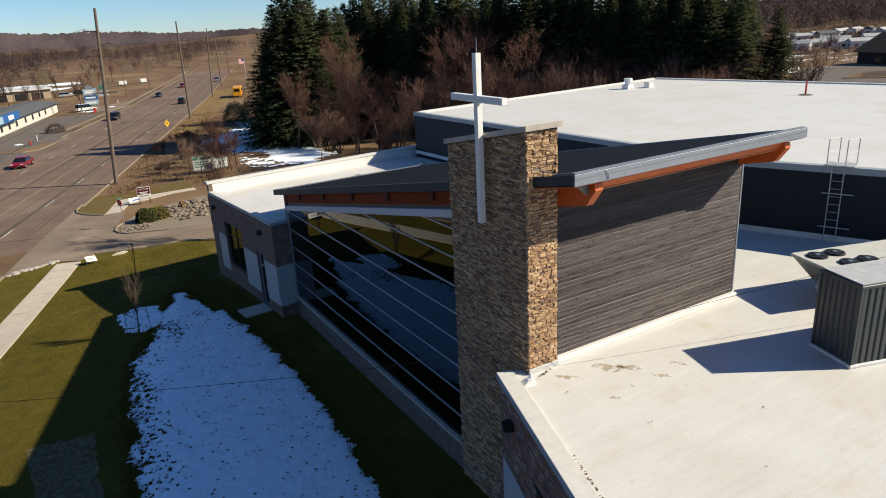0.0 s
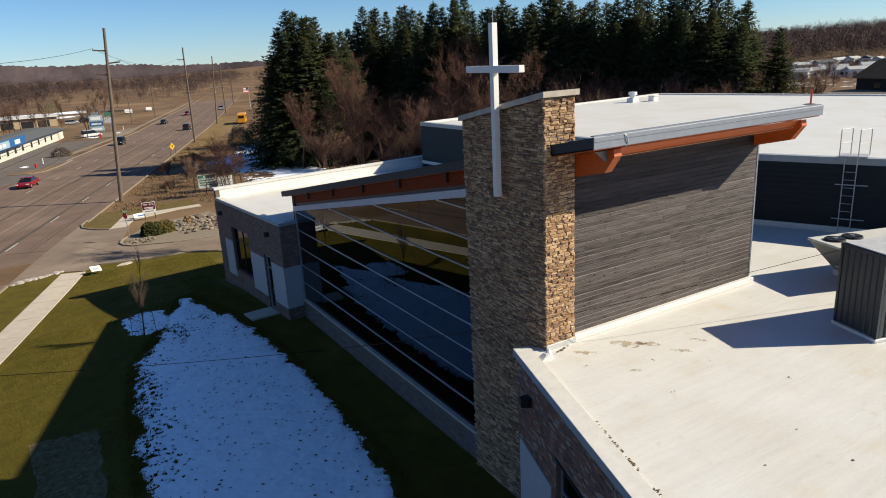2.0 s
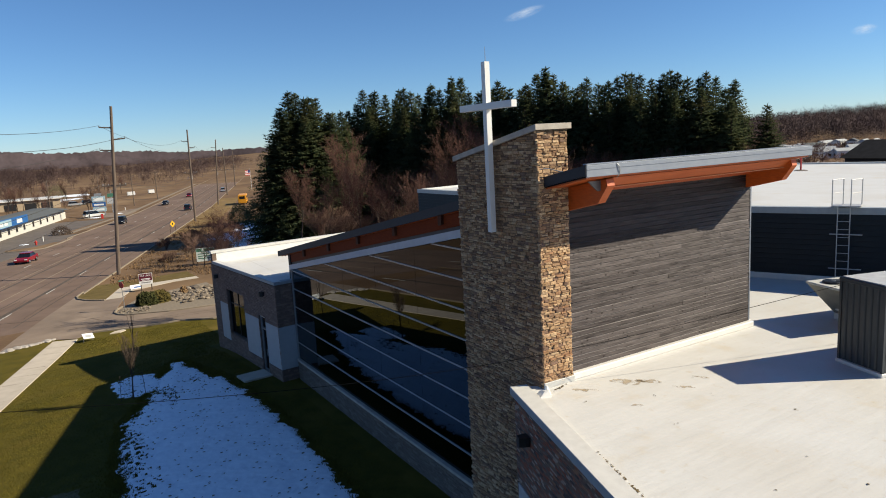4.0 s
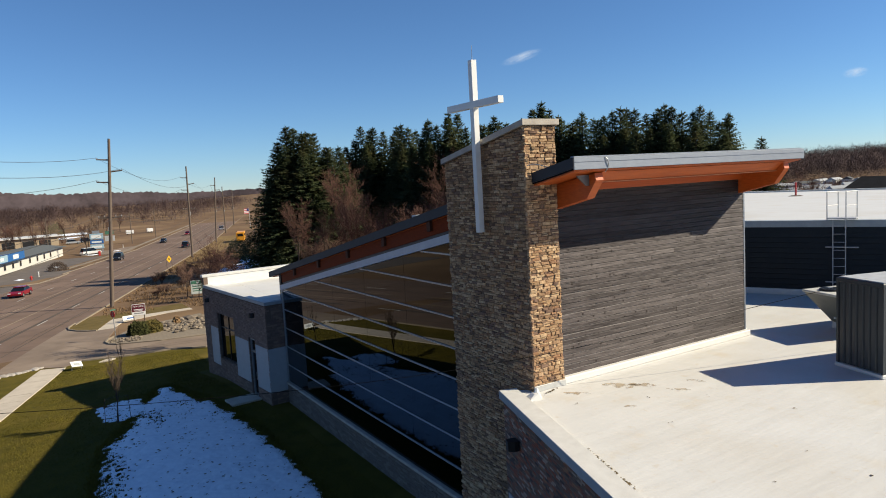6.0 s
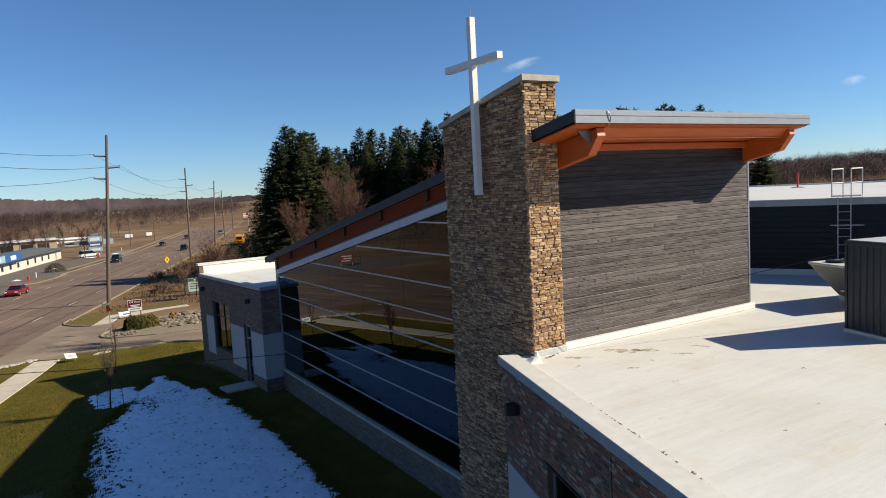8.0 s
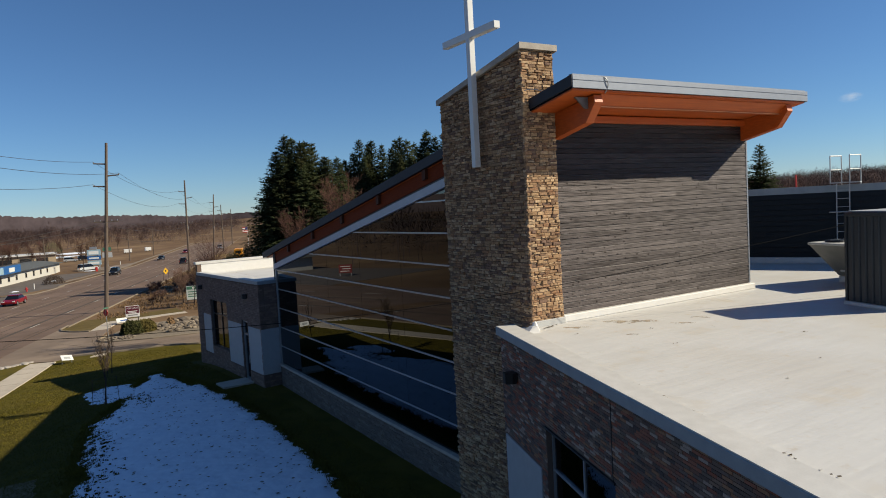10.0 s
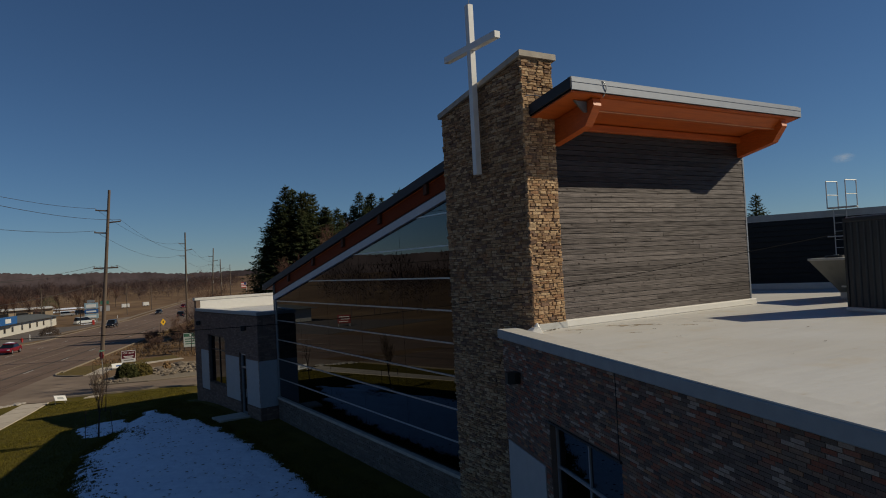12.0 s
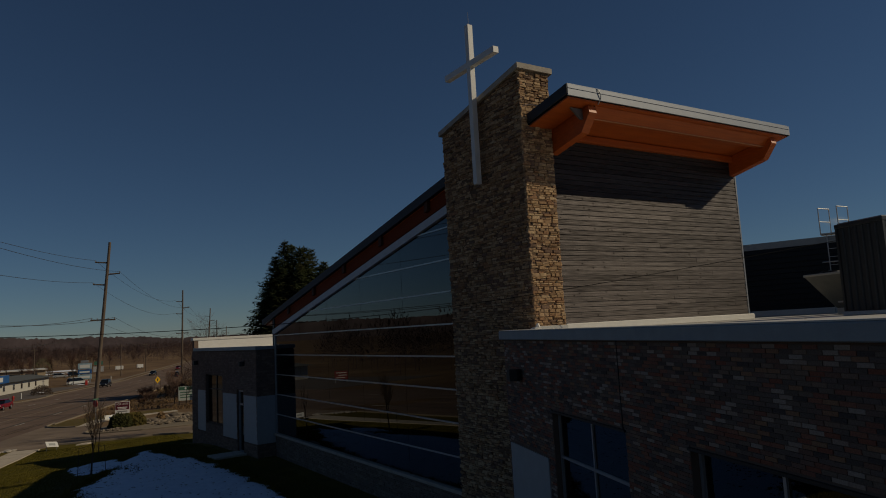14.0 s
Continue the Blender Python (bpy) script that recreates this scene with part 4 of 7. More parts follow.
sheet("driveway", [(3.5, 40.6), (25, 38.8), (25, 43.8), (3.5, 45.4)], .045, M["drive"], "asphalt driveway behind the wing", "driveway")


def crack(p, way, length, width, seed):
    """A wandering tar-filled crack lying on the pavement."""
    R, vs, fs = random.Random(seed), [], []
    p, n = Vector((*p, 0)), max(4, int(length / .5))
    d = Vector((*way, 0)).normalized()
    side, drift = Vector((-d.y, d.x, 0)), 0.0
    for i in range(n + 1):
        drift += R.uniform(-.09, .09)
        c, w = p + d * length * i / n + side * drift, width * R.uniform(.4, 1.2) / 2
        for k in (-w, w):
            q = c + side * k
            vs.append((q.x, q.y, gz(q.x, q.y) + .052))
        if i:
            fs.append((2 * i - 2, 2 * i - 1, 2 * i + 1, 2 * i))
    me = bpy.data.meshes.new("crack")
    me.from_pydata(vs, [], fs)
    return tagged(link("crack", me, M["tar"]), "dark tar-filled crack in the worn pavement", "road marking", kind="structure")


rng = random.Random(77)
for k in range(34):
    v, u = rng.uniform(-6, 95), rng.uniform(-19, -.6)
    p, along_road = ROAD @ Vector((u, v, 0)), rng.random() < .62
    way = ROAD_DIR if along_road else Vector((ROAD_DIR.y, -ROAD_DIR.x, 0))
    reach = rng.uniform(7, 22) if along_road else rng.uniform(2, min(8, 1.5 - u + 2))
    crack((p.x, p.y), way[:2], min(reach, -u - .2) if not along_road else reach, rng.uniform(.05, .1), k)
for k, (x, y, dx, dy, L) in enumerate(((-9.4, 45.6, 1, -.12, 6.5), (-8.6, 50.5, .5, -.9, 5.5), (-4.2, 44.9, 1, -.18, 5.5), (-10.2, 47.5, .9, .3, 4.5), (-6.6, 46.4, .3, -.95, 3.2), (-2.5, 43.6, 1, -.1, 4.5))):
    crack((x, y), (dx, dy), L, .05, 100 + k)


def kerb_line(pts, w=.16, h=.15):
    """A low kerb along a plan line."""
    for a, b in zip(pts, pts[1:]):
        a, b = Vector((*a, gz(*a))), Vector((*b, gz(*b)))
        d = b - a
        m = Matrix.Translation(a) @ d.to_track_quat("X", "Z").to_matrix().to_4x4()
        tagged(part("kerb", box((-.02, -w / 2, -.05), (d.length, w / 2, h), m, bev=.02), M["kerb"]), "low concrete kerb beside the driveway", "kerb", kind="structure")


kerb_line([(3.5, 40.5), (.4, 40.7), (-1.9, 41.9), (-4.75, 42.2), (-7.86, 43.1)])
kerb_line([(3.5, 45.4), (1.2, 45.5), (-2.0, 46.1), (-5.1, 47.5), (-5.6, 48.2), (-5.8, 49.2), (-5.5, 50.6), (-4.9, 51.6)])
kerb_line([(-7.3, 63.5), (-8.0, 61.2), (-8.0, 59.6), (-7.4, 58.2), (-6.6, 57.2), (-5.9, 56.7)])
sheet("sidewalk", [(-24.7, -6.6), (-26.3, -6.1), (-13.85, 32.2), (-10.55, 42.2), (-9.0, 41.6), (-13.2, 28.1)], .1, M["concrete"], "pale concrete sidewalk crossing the lawn", "sidewalk")
walk_top = bpy.data.objects["sidewalk"]
for k in range(24):
    y = 40.5 - 1.5 * k
    xa = -13.85 + .3318 * (y - 32.2)
    a, b = Vector((xa + .03, y, gz(xa, y) + .098)), Vector((xa + 1.47, y - .46, gz(xa + 1.47, y - .46) + .098))
    part("walk_joint", tube(a, b, .007, .007, 4), M["lot"], walk_top)
sheet("walk_link", [(-5.85, 57.0), (-4.5, 56.7), (-3.3, 60.0), (1.0, 61.4), (3.5, 61.2), (3.5, 62.6), (.6, 62.8), (-4.0, 63.0)], .05, M["concrete"], "pale sidewalk past the lease sign", "sidewalk")
sheet("verge", [(-8.0, 61.0), (-7.9, 59.4), (-7.0, 57.8), (-5.95, 56.9), (-4.15, 63.1), (.6, 62.9), (3.5, 62.7), (3.5, 67.5), (-6.1, 67.0)], .04, mat("verge_grass", (0.17, 0.125, 0.045), (0.12, 0.09, 0.03), scale=1.2, fine=25, rough=.95, bump=.6), "short tan grass verge", "verge")
bed_m = mat("pale_gravel", (0.3, 0.25, 0.19), (0.2, 0.17, 0.13), scale=6, fine=50, rough=.95, bump=.8)
sheet("gravel_bed", [(3.5, 45.5), (1.2, 45.6), (-2.0, 46.2), (-5.0, 47.6), (-5.7, 49.2), (-4.8, 51.6), (-3.0, 55.2), (3.5, 57.5)], .06, bed_m, "gravel bed with pale stones", "gravel bed")
patch_r = random.Random(31)
patch_pts = []
for (ax, ay), (bx, by) in zip(((-12.7, 15.1), (-10.43, 14.2), (-10.6, 8.75), (-12.5, 9.3)), ((-10.43, 14.2), (-10.6, 8.75), (-12.5, 9.3), (-12.7, 15.1))):
    for k in range(14):
        patch_pts.append((ax + (bx - ax) * k / 14 + patch_r.uniform(-.09, .09), ay + (by - ay) * k / 14 + patch_r.uniform(-.09, .09)))
sheet("straw_patch", patch_pts, .034, mat("straw_cover", (0.26, 0.21, 0.12), (0.11, 0.085, 0.035), scale=5, fine=25, rough=.95, bump=.8), "pale straw covered repair patch in the lawn", "lawn patch")
# dirty ice lying along the kerb, and a flat pale stone on the lawn
rng = random.Random(63)
ice_m = mat("dirty_ice", (0.5, 0.46, 0.41), (0.3, 0.26, 0.22), scale=3, fine=14, rough=.7, bump=.8)
for k in range(26):
    f = rng.random()
    x, y, r = -13.7 + 3.1 * f + rng.uniform(-.25, .25), 41.75 + 1.2 * f + rng.uniform(-.2, .2), rng.uniform(.1, .32)
    bm = bmesh.new()
    bmesh.ops.create_icosphere(bm, subdivisions=2, radius=r)
    for v in bm.verts:
        v.co = v.co * (1 + .35 * noise.noise(v.co * 5 + Vector((k, 0, 0))))
        v.co.z *= .35
    bmesh.ops.translate(bm, verts=bm.verts, vec=(x, y, gz(x, y) + .06))
    tagged(part("ice_lump", bm, ice_m), "lump of dirty old ice beside the kerb", "ice", "dirty ice lumps")
sheet("flat_stone", [(-6.9, 41.6), (-6.5, 42.1), (-5.9, 42.25), (-5.75, 41.9), (-6.2, 41.55)], .09, M["concrete"], "flat pale stone set in the lawn edge", "stone", depth=.1)
# stones of the bed
rng = random.Random(21)


def rock_mesh(seed):
    bm = bmesh.new()
    bmesh.ops.create_icosphere(bm, subdivisions=1, radius=1)
    r = random.Random(seed)
    for v in bm.verts:
        v.co = v.co * r.uniform(.7, 1.15)
        v.co.z *= .65
    me = bpy.data.meshes.new("rock")
    bm.to_mesh(me)
    bm.free()
    me.materials.append(M["rock"])
    return me


M["rock"] = mat("pale_rock", (0.3, 0.25, 0.195), (0.16, 0.13, 0.1), scale=5, fine=30, rough=.9, bump=.4, rand=.3)
rocks = [rock_mesh(k) for k in range(5)]
for k in range(260):
    if k < 70:
        x, y, s = rng.uniform(-5.4, -3.0), rng.uniform(47.8, 49.8), rng.uniform(.07, .15)
    else:
        x, y, s = rng.uniform(-.9, 3.4), rng.uniform(48.5, 55.0), rng.uniform(.08, .28)
    ob = tagged(new("rock", rocks[k % 5]), "pale rounded landscape rock in the gravel bed", "rock", "bed rocks")
    ob.matrix_world = pose(x, y, gz(x, y) + .06 + s * .3, 0, 0, rng.uniform(0, 360)) @ Matrix.Diagonal((s * rng.uniform(.9, 1.4), s, s, 1))
for x, y, s in ((2.0, 54.4, .6), (3.0, 54.0, .45), (1.1, 54.5, .4)):
    ob = tagged(new("boulder", rocks[1]), "large pale boulder in the gravel bed", "rock", "bed rocks")
    ob.matrix_world = pose(x, y, gz(x, y) + .2, 0, 0, x * 70) @ Matrix.Diagonal((s * 1.4, s, s * .9, 1))

# snow
def snow_patch(name, inside, x0, x1, y0, y1, step, label, base, th=.05, seed=0.0):
    vs, fs, idx = [], [], {}
    nx, ny = int((x1 - x0) / step), int((y1 - y0) / step)

    def at(i, j):
        if (i, j) not in idx:
            x, y = x0 + i * step, y0 + j * step
            m = inside(x, y)
            idx[i, j] = len(vs)
            vs.append((x + noise.noise(Vector((x * 3, y * 3, 1 + seed))) * step * .5, y + noise.noise(Vector((x * 3, y * 3, 7 + seed))) * step * .5,
                       base + gz(x, y) + min(th, max(-.01, m * .12)) + .03 * noise.noise(Vector((x * 1.3, y * 1.3, 3))) + .014 * noise.noise(Vector((x * 5, y * 5, 3)))))
        return idx[i, j]
    for i in range(nx):
        for j in range(ny):
            x, y = x0 + (i + .5) * step, y0 + (j + .5) * step
            if inside(x, y) > 0:
                fs.append((at(i, j), at(i + 1, j), at(i + 1, j + 1), at(i, j + 1)))
    me = bpy.data.meshes.new(name)
    me.from_pydata(vs, [], fs)
    me.shade_smooth()
    return tagged(link(name, me, M["snow"]), label, "snow", kind="stuff")


def poly_dist(px, py, poly):
    """Signed distance to a plan polygon, positive inside."""
    best, ins = 1e9, False
    for (ax, ay), (bx, by) in zip(poly, poly[1:] + poly[:1]):
        dx, dy = bx - ax, by - ay
        t = max(0, min(1, ((px - ax) * dx + (py - ay) * dy) / (dx * dx + dy * dy)))
        best = min(best, math.hypot(px - ax - t * dx, py - ay - t * dy))
        if (ay > py) != (by > py) and px < (bx - ax) * (py - ay) / (by - ay) + ax:
            ins = not ins
    return best if ins else -best


SNOW = [(-4.7, 27.9), (-3.9, 25.3), (-3.1, 22.6), (-2.45, 17.6), (-2.3, 12.0), (-2.5, 6.5), (-3.0, 2.5), (-4.2, -1), (-8.8, -1), (-9.5, 8.6), (-9.1, 12), (-8.8, 16.2), (-8.2, 19.6), (-7.2, 21.6), (-5.7, 25.4)]
SNOW2 = [(-8.2, 27.0), (-8.0, 23.9), (-7.4, 23.2), (-6.3, 23.3), (-5.7, 24.2), (-6.0, 26.4), (-7.0, 27.6)]


def snow_mask(x, y):
    p = Vector((x, y, 0))
    n = noise.noise(p * .9) * .5 + noise.noise(p * 2.6) * .3 + noise.noise(p * 6) * .22
    d = poly_dist(x, y, SNOW)
    west = max(0, min(1, (-6.0 - x) / 1.6))
    edge = d + n * (.62 + .4 * west)
    hole = noise.noise(p * .8 + Vector((3, 0, 9))) * .4 + noise.noise(p * 4.5) * .5 + noise.noise(p * 11) * .35
    thin = max(west, .6 * max(0, min(1, (y - 18.5) / 3)), 1.15 * math.exp(-((x + 6.1) / 1.1) ** 2 - ((y - 21.8) / 2.4) ** 2))
    if hole > .64 - .52 * thin + .26 * max(0, d - .3) * west:
        return -1
    return max(edge, poly_dist(x, y, SNOW2) + n * .5 - .02)


snow_patch("snow_patch", snow_mask, -10.5, -1.5, -1.5, 29, .055, "thin melting snow patch on the shaded lawn", .03)
FAR_SNOW = [(12.6, 101), (19, 110), (26, 124), (31, 124), (28, 104), (24, 82), (24, 70), (18.5, 65), (13.5, 67), (12.5, 73), (15.0, 82)]
snow_patch("far_snow", lambda x, y: poly_dist(x, y, FAR_SNOW) * .25 + .9 * noise.noise(Vector((x * .22, y * .09, 4))) + .5 * noise.noise(Vector((x * .8, y * .8, 0))) - .12, 8, 36, 60, 130, .5, "patchy snow between the brush and trees", .05, .06)
vs, fs = [], []
for _ in range(680):
    x, y = rng.uniform(-9, -2.2), rng.uniform(2, 27)
    if snow_mask(x, y) > .1:
        s, a, k = rng.uniform(.03, .075), rng.uniform(0, 6.3), len(vs)
        for q in range(4):
            vs.append((x + s * math.cos(a + q * 1.57), y + s * .7 * math.sin(a + q * 1.57), gz(x, y) + .098 + rng.uniform(0, .02)))
        fs.append((k, k + 1, k + 2, k + 3))
me = bpy.data.meshes.new("fallen_leaves")
me.from_pydata(vs, [], fs)
tagged(link("fallen_leaves", me, leaf), "dark fallen leaves scattered on the snow", "leaves", kind="stuff")

# ---- plants ----
M["bark"] = mat("bark", (0.1, 0.075, 0.06), (0.06, 0.045, 0.038), rough=.95, bump=.5)
M["twig"] = mat("bare_twig", (0.145, 0.077, 0.06), (0.082, 0.046, 0.037), scale=1, fine=6, rough=.95, rand=.25)
M["twig_grey"] = mat("grey_bare_twig", (0.185, 0.115, 0.088), (0.11, 0.07, 0.054), scale=1, fine=6, rough=.95, rand=.25)
M["needle"] = mat("spruce_needles", (0.112, 0.132, 0.064), (0.07, 0.09, 0.044), scale=1.5, fine=8, rough=1, rand=.3, c=(0.125, 0.118, 0.053), big=.5, spec=.05)
M["evergreen"] = mat("evergreen_shrub", (0.06, 0.06, 0.02), (0.035, 0.04, 0.013), scale=4, fine=20, rough=.85)
M["woods"] = mat("far_winter_woods", (0.17, 0.115, 0.105), (0.098, 0.07, 0.068), scale=.05, fine=.4, rough=1, rand=.06, island=True, spec=.1)
M["straw"] = mat("dry_weeds", (0.33, 0.215, 0.115), (0.19, 0.122, 0.068), scale=.6, fine=8, rough=.95, rand=.3, island=True)


def soften(m, share):
    """Let some of the light pass through thin twigs."""
    n, l, p = m.node_tree.nodes, m.node_tree.links, m.node_tree.nodes["Principled BSDF"]
    tr, mx = n.new("ShaderNodeBsdfTranslucent"), n.new("ShaderNodeMixShader")
    l.new(p.inputs["Base Color"].links[0].from_socket, tr.inputs[0])
    mx.inputs[0].default_value = share
    l.new(p.outputs[0], mx.inputs[1])
    l.new(tr.outputs[0], mx.inputs[2])
    l.new(mx.outputs[0], n["Material Output"].inputs[0])


M["hill_woods"] = mat("hill_woods", (0.105, 0.08, 0.085), (0.066, 0.052, 0.056), scale=.03, fine=.3, rough=1, rand=.08, island=True, spec=.05)
soften(M["woods"], .45)
soften(M["hill_woods"], .1)
soften(M["needle"], .48)


def spruce(h, r, seed):
    """Trunk mesh and crown mesh of one spruce: whorls of boughs, rising at the top and drooping below, set with small needle sprays."""
    R = random.Random(seed)
    bm = bmesh.new()
    add_tube(bm, (0, 0, 0), (0, 0, h * .97), h * .014 + .05, .02, 7)
    trunk = bpy.data.meshes.new("trunk")
    bm.to_mesh(trunk)
    bm.free()
    trunk.materials.append(M["bark"])
    vs, fs = [], []

    def spray(p, d, w, g):
        side = Vector((-d.y, d.x, R.uniform(-.5, .5))).normalized() * g
        q, mid = len(vs), p + d * w * .45
        vs.extend([tuple(p), tuple(mid + side), tuple(p + d * w), tuple(mid - side)])
        fs.append((q, q + 1, q + 2, q + 3))
    z = h * .04
    while z < h * .985:
        t = z / h
        reach = r * (1 - t) ** .98 * R.uniform(.85, 1.12) + .1
        turn, count = R.uniform(0, 6.283), 11 if t < .6 else 9
        for b in range(count):
            a, L = turn + 6.283 * b / count + R.uniform(-.25, .25), reach * R.uniform(.72, 1.1)
            out = Vector((math.cos(a), math.sin(a), 0))
            n = max(3, int(L / (.46 if t < .6 else .3)))
            z0, rise = z + R.uniform(-.22, .22), -.12 + .62 * t * t
            for k in range(1, n + 1):
                f = k / n
                p = out * L * f + Vector((0, 0, z0 + L * f * rise - .2 * L * f * f * (1 - t) + .1 * L * max(0, f - .75)))
                w = (.46 + .5 * (1 - f)) * (.42 + .58 * min(1, reach / 2.6)) * R.uniform(.75, 1.25)
                for sgn in (-1, 1):
                    b2 = a + sgn * R.uniform(.35, 1.15)
                    spray(p, Vector((math.cos(b2), math.sin(b2), R.uniform(-.7, .1))).normalized(), w, w * .2 + .025)
                if R.random() < .5:
                    spray(p, Vector((out.x * .3 + R.uniform(-.3, .3), out.y * .3 + R.uniform(-.3, .3), -1)).normalized(), w * .8, w * .2 + .025)
            spray(out * L * .9 + Vector((0, 0, z0 + L * (.9 * rise - .16 * (1 - t)))), (out + Vector((0, 0, .25))).normalized(), .3 + .1 * reach, .06)
        z += .56 * R.uniform(.8, 1.2) * (1 if t < .55 else .6)
    for k in range(10):
        spray(Vector((0, 0, h * (.95 + .004 * k))), Vector((R.uniform(-.5, .5), R.uniform(-.5, .5), 1)).normalized(), .5, .05)
    crown = bpy.data.meshes.new("crown")
    crown.from_pydata(vs, [], fs)
    crown.materials.append(M["needle"])
    return trunk, crown


def bare_tree(h, seed, spread=.5, twig="twig", stems=1, depth=5):
    """Trunk and limbs in one mesh, fine twigs in another."""
    R = random.Random(seed)
    tv, tf, bv, bf = [], [], [], []

    def seg(vs, fs, p, q, r0, r1):
        d = (q - p).normalized()
        u = d.orthogonal().normalized()
        w = d.cross(u)
        k = len(vs)
        for c, r in ((p, r0), (q, r1)):
            for i in range(3):
                vs.append(tuple(c + (u * math.cos(2.094 * i) + w * math.sin(2.094 * i)) * r))
        for i in range(3):
            fs.append((k + i, k + (i + 1) % 3, k + 3 + (i + 1) % 3, k + 3 + i))

    def blade(vs, fs, p, q, r):
        u = (q - p).normalized().orthogonal().normalized() * r
        k = len(vs)
        vs.extend([tuple(p - u), tuple(p + u), tuple(q)])
        fs.append((k, k + 1, k + 2))

    def grow(p, d, L, r, lev):
        steps = 3 if lev < depth else 1
        for s in range(steps):
            d = (d + Vector((R.uniform(-1, 1), R.uniform(-1, 1), R.uniform(-.3, .7))) * .1).normalized()
            q = p + d * (L / steps)
            r1 = r * .8
            if lev < 3:
                seg(tv, tf, p, q, r, r1)
            elif lev < depth:
                seg(bv, bf, p, q, r, r1)
            else:
                for _ in range(2):
                    blade(bv, bf, p, q + Vector((R.uniform(-1, 1), R.uniform(-1, 1), R.uniform(-.4, 1))) * L * .35, max(r * 1.1, .006))
            p, r = q, r1
            if lev < depth and s >= (1 if lev == 0 else 0):
                for _ in range(2 if lev < 3 else R.choice((1, 2, 2))):
                    e = (d + Vector((R.uniform(-1, 1), R.uniform(-1, 1), R.uniform(-.1, .7))).normalized() * R.uniform(.5, 1.05) * (spread + .42) + Vector((0, 0, .14))).normalized()
                    grow(p, e, L * R.uniform(.5, .72), r * .62, lev + 1)
    for k in range(stems):
        a = 6.283 * k / stems + R.uniform(0, 1)
        lean = 0 if stems == 1 else .35
        grow(Vector((math.cos(a) * .15 * (stems > 1), math.sin(a) * .15 * (stems > 1), 0)), Vector((math.cos(a) * lean, math.sin(a) * lean, 1)).normalized(), h * .42, h * .014 + .012, 0)
    out = []
    for nm, v, f, m in (("trunk", tv, tf, "bark"), ("crown", bv, bf, twig)):
        me = bpy.data.meshes.new(nm)
        me.from_pydata(v, [], f)
        me.materials.append(M[m])
        out.append(me)
    return out


def plant(meshes, name, label, category, x, y, s=1.0, rz=0.0, group="", sz=None):
    t = tagged(new(name), label, category, group)
    t.matrix_world = pose(x, y, gz(x, y) - .05, 0, 0, rz) @ Matrix.Diagonal((s, s, sz or s, 1))
    for me in meshes:
        ob = new(me.name.split(".")[0], me)
        ob.parent = t
    return t


SPOTS_EXTRA = [(1.4, 39.6, 1.0, 0), (9.6, 75.5, .75, 1), (5.2, 72.5, .5, 2), (11.0, 73.0, .55, 0)]
rng = random.Random(8)
SPR = [spruce(20, 6.0, 1), spruce(20, 5.4, 2), spruce(20, 6.6, 3), spruce(20, 5.8, 4)]
EYE = (-10.5, -12.8, 12.3)
# bearing from the church forecourt against the slope of the tops, and against distance
TOPS = [(17.6, .02), (19.0, .077), (20.6, .068), (22.2, .045), (25.0, .075), (28.4, .075), (30.7, .078), (32.4, .086), (35.0, .066), (36.2, .077), (38.5, .07), (40.1, .091), (41.5, .07), (43.4, .073), (46.4, .076), (49.8, .074), (52.4, .068), (54.5, .055), (56.7, .02)]
DEPTH = [(17.6, 105), (22.6, 106), (24.5, 136), (28.0, 131), (30.0, 112), (36.0, 108), (40.0, 103), (57.0, 97)]


def along(table, a):
    for (a0, v0), (a1, v1) in zip(table, table[1:]):
        if a <= a1:
            return v0 + (v1 - v0) * (a - a0) / (a1 - a0)
    return table[-1][1]


ROWS = [(a, v, along(DEPTH, a)) for a, v in TOPS]
for k in range(24):
    a = 18.6 + k * 1.52 + rng.uniform(-.35, .35)
    ROWS.append((a, along(TOPS, a) - rng.uniform(.002, .016), along(DEPTH, a) + rng.uniform(-2, 3)))
# trees standing between and behind the first ones
FILL = []
for (a0, s0, d0), (a1, s1, d1) in zip(sorted(ROWS), sorted(ROWS)[1:]):
    if a1 - a0 > .7:
        FILL.append(((a0 + a1) / 2 + rng.uniform(-.2, .2), max(s0, s1) - rng.uniform(.001, .009), max(d0, d1) + rng.uniform(2, 9)))
    FILL.append((a0 + rng.uniform(-.4, .4), max(s0, s1) * .72 - rng.uniform(0, .015), min(d0, d1) + rng.uniform(-4, 3)))
ROWS += [q for q in FILL if 18.2 < q[0] < 55.2]
for k, (az, sl, d) in enumerate(ROWS):
    a = radians(az)
    x, y = EYE[0] + d * math.sin(a), EYE[1] + d * math.cos(a)
    h = EYE[2] + sl * d - gz(x, y)
    wide = 1.42 if az < 23 else 1.2
    plant(SPR[k % 4], "spruce_tree", "tall dark green spruce with drooping boughs", "tree", x, y, h / 20 * rng.uniform(.95, 1.1) * wide, rng.uniform(0, 360), "spruces behind the church", sz=h / 20)

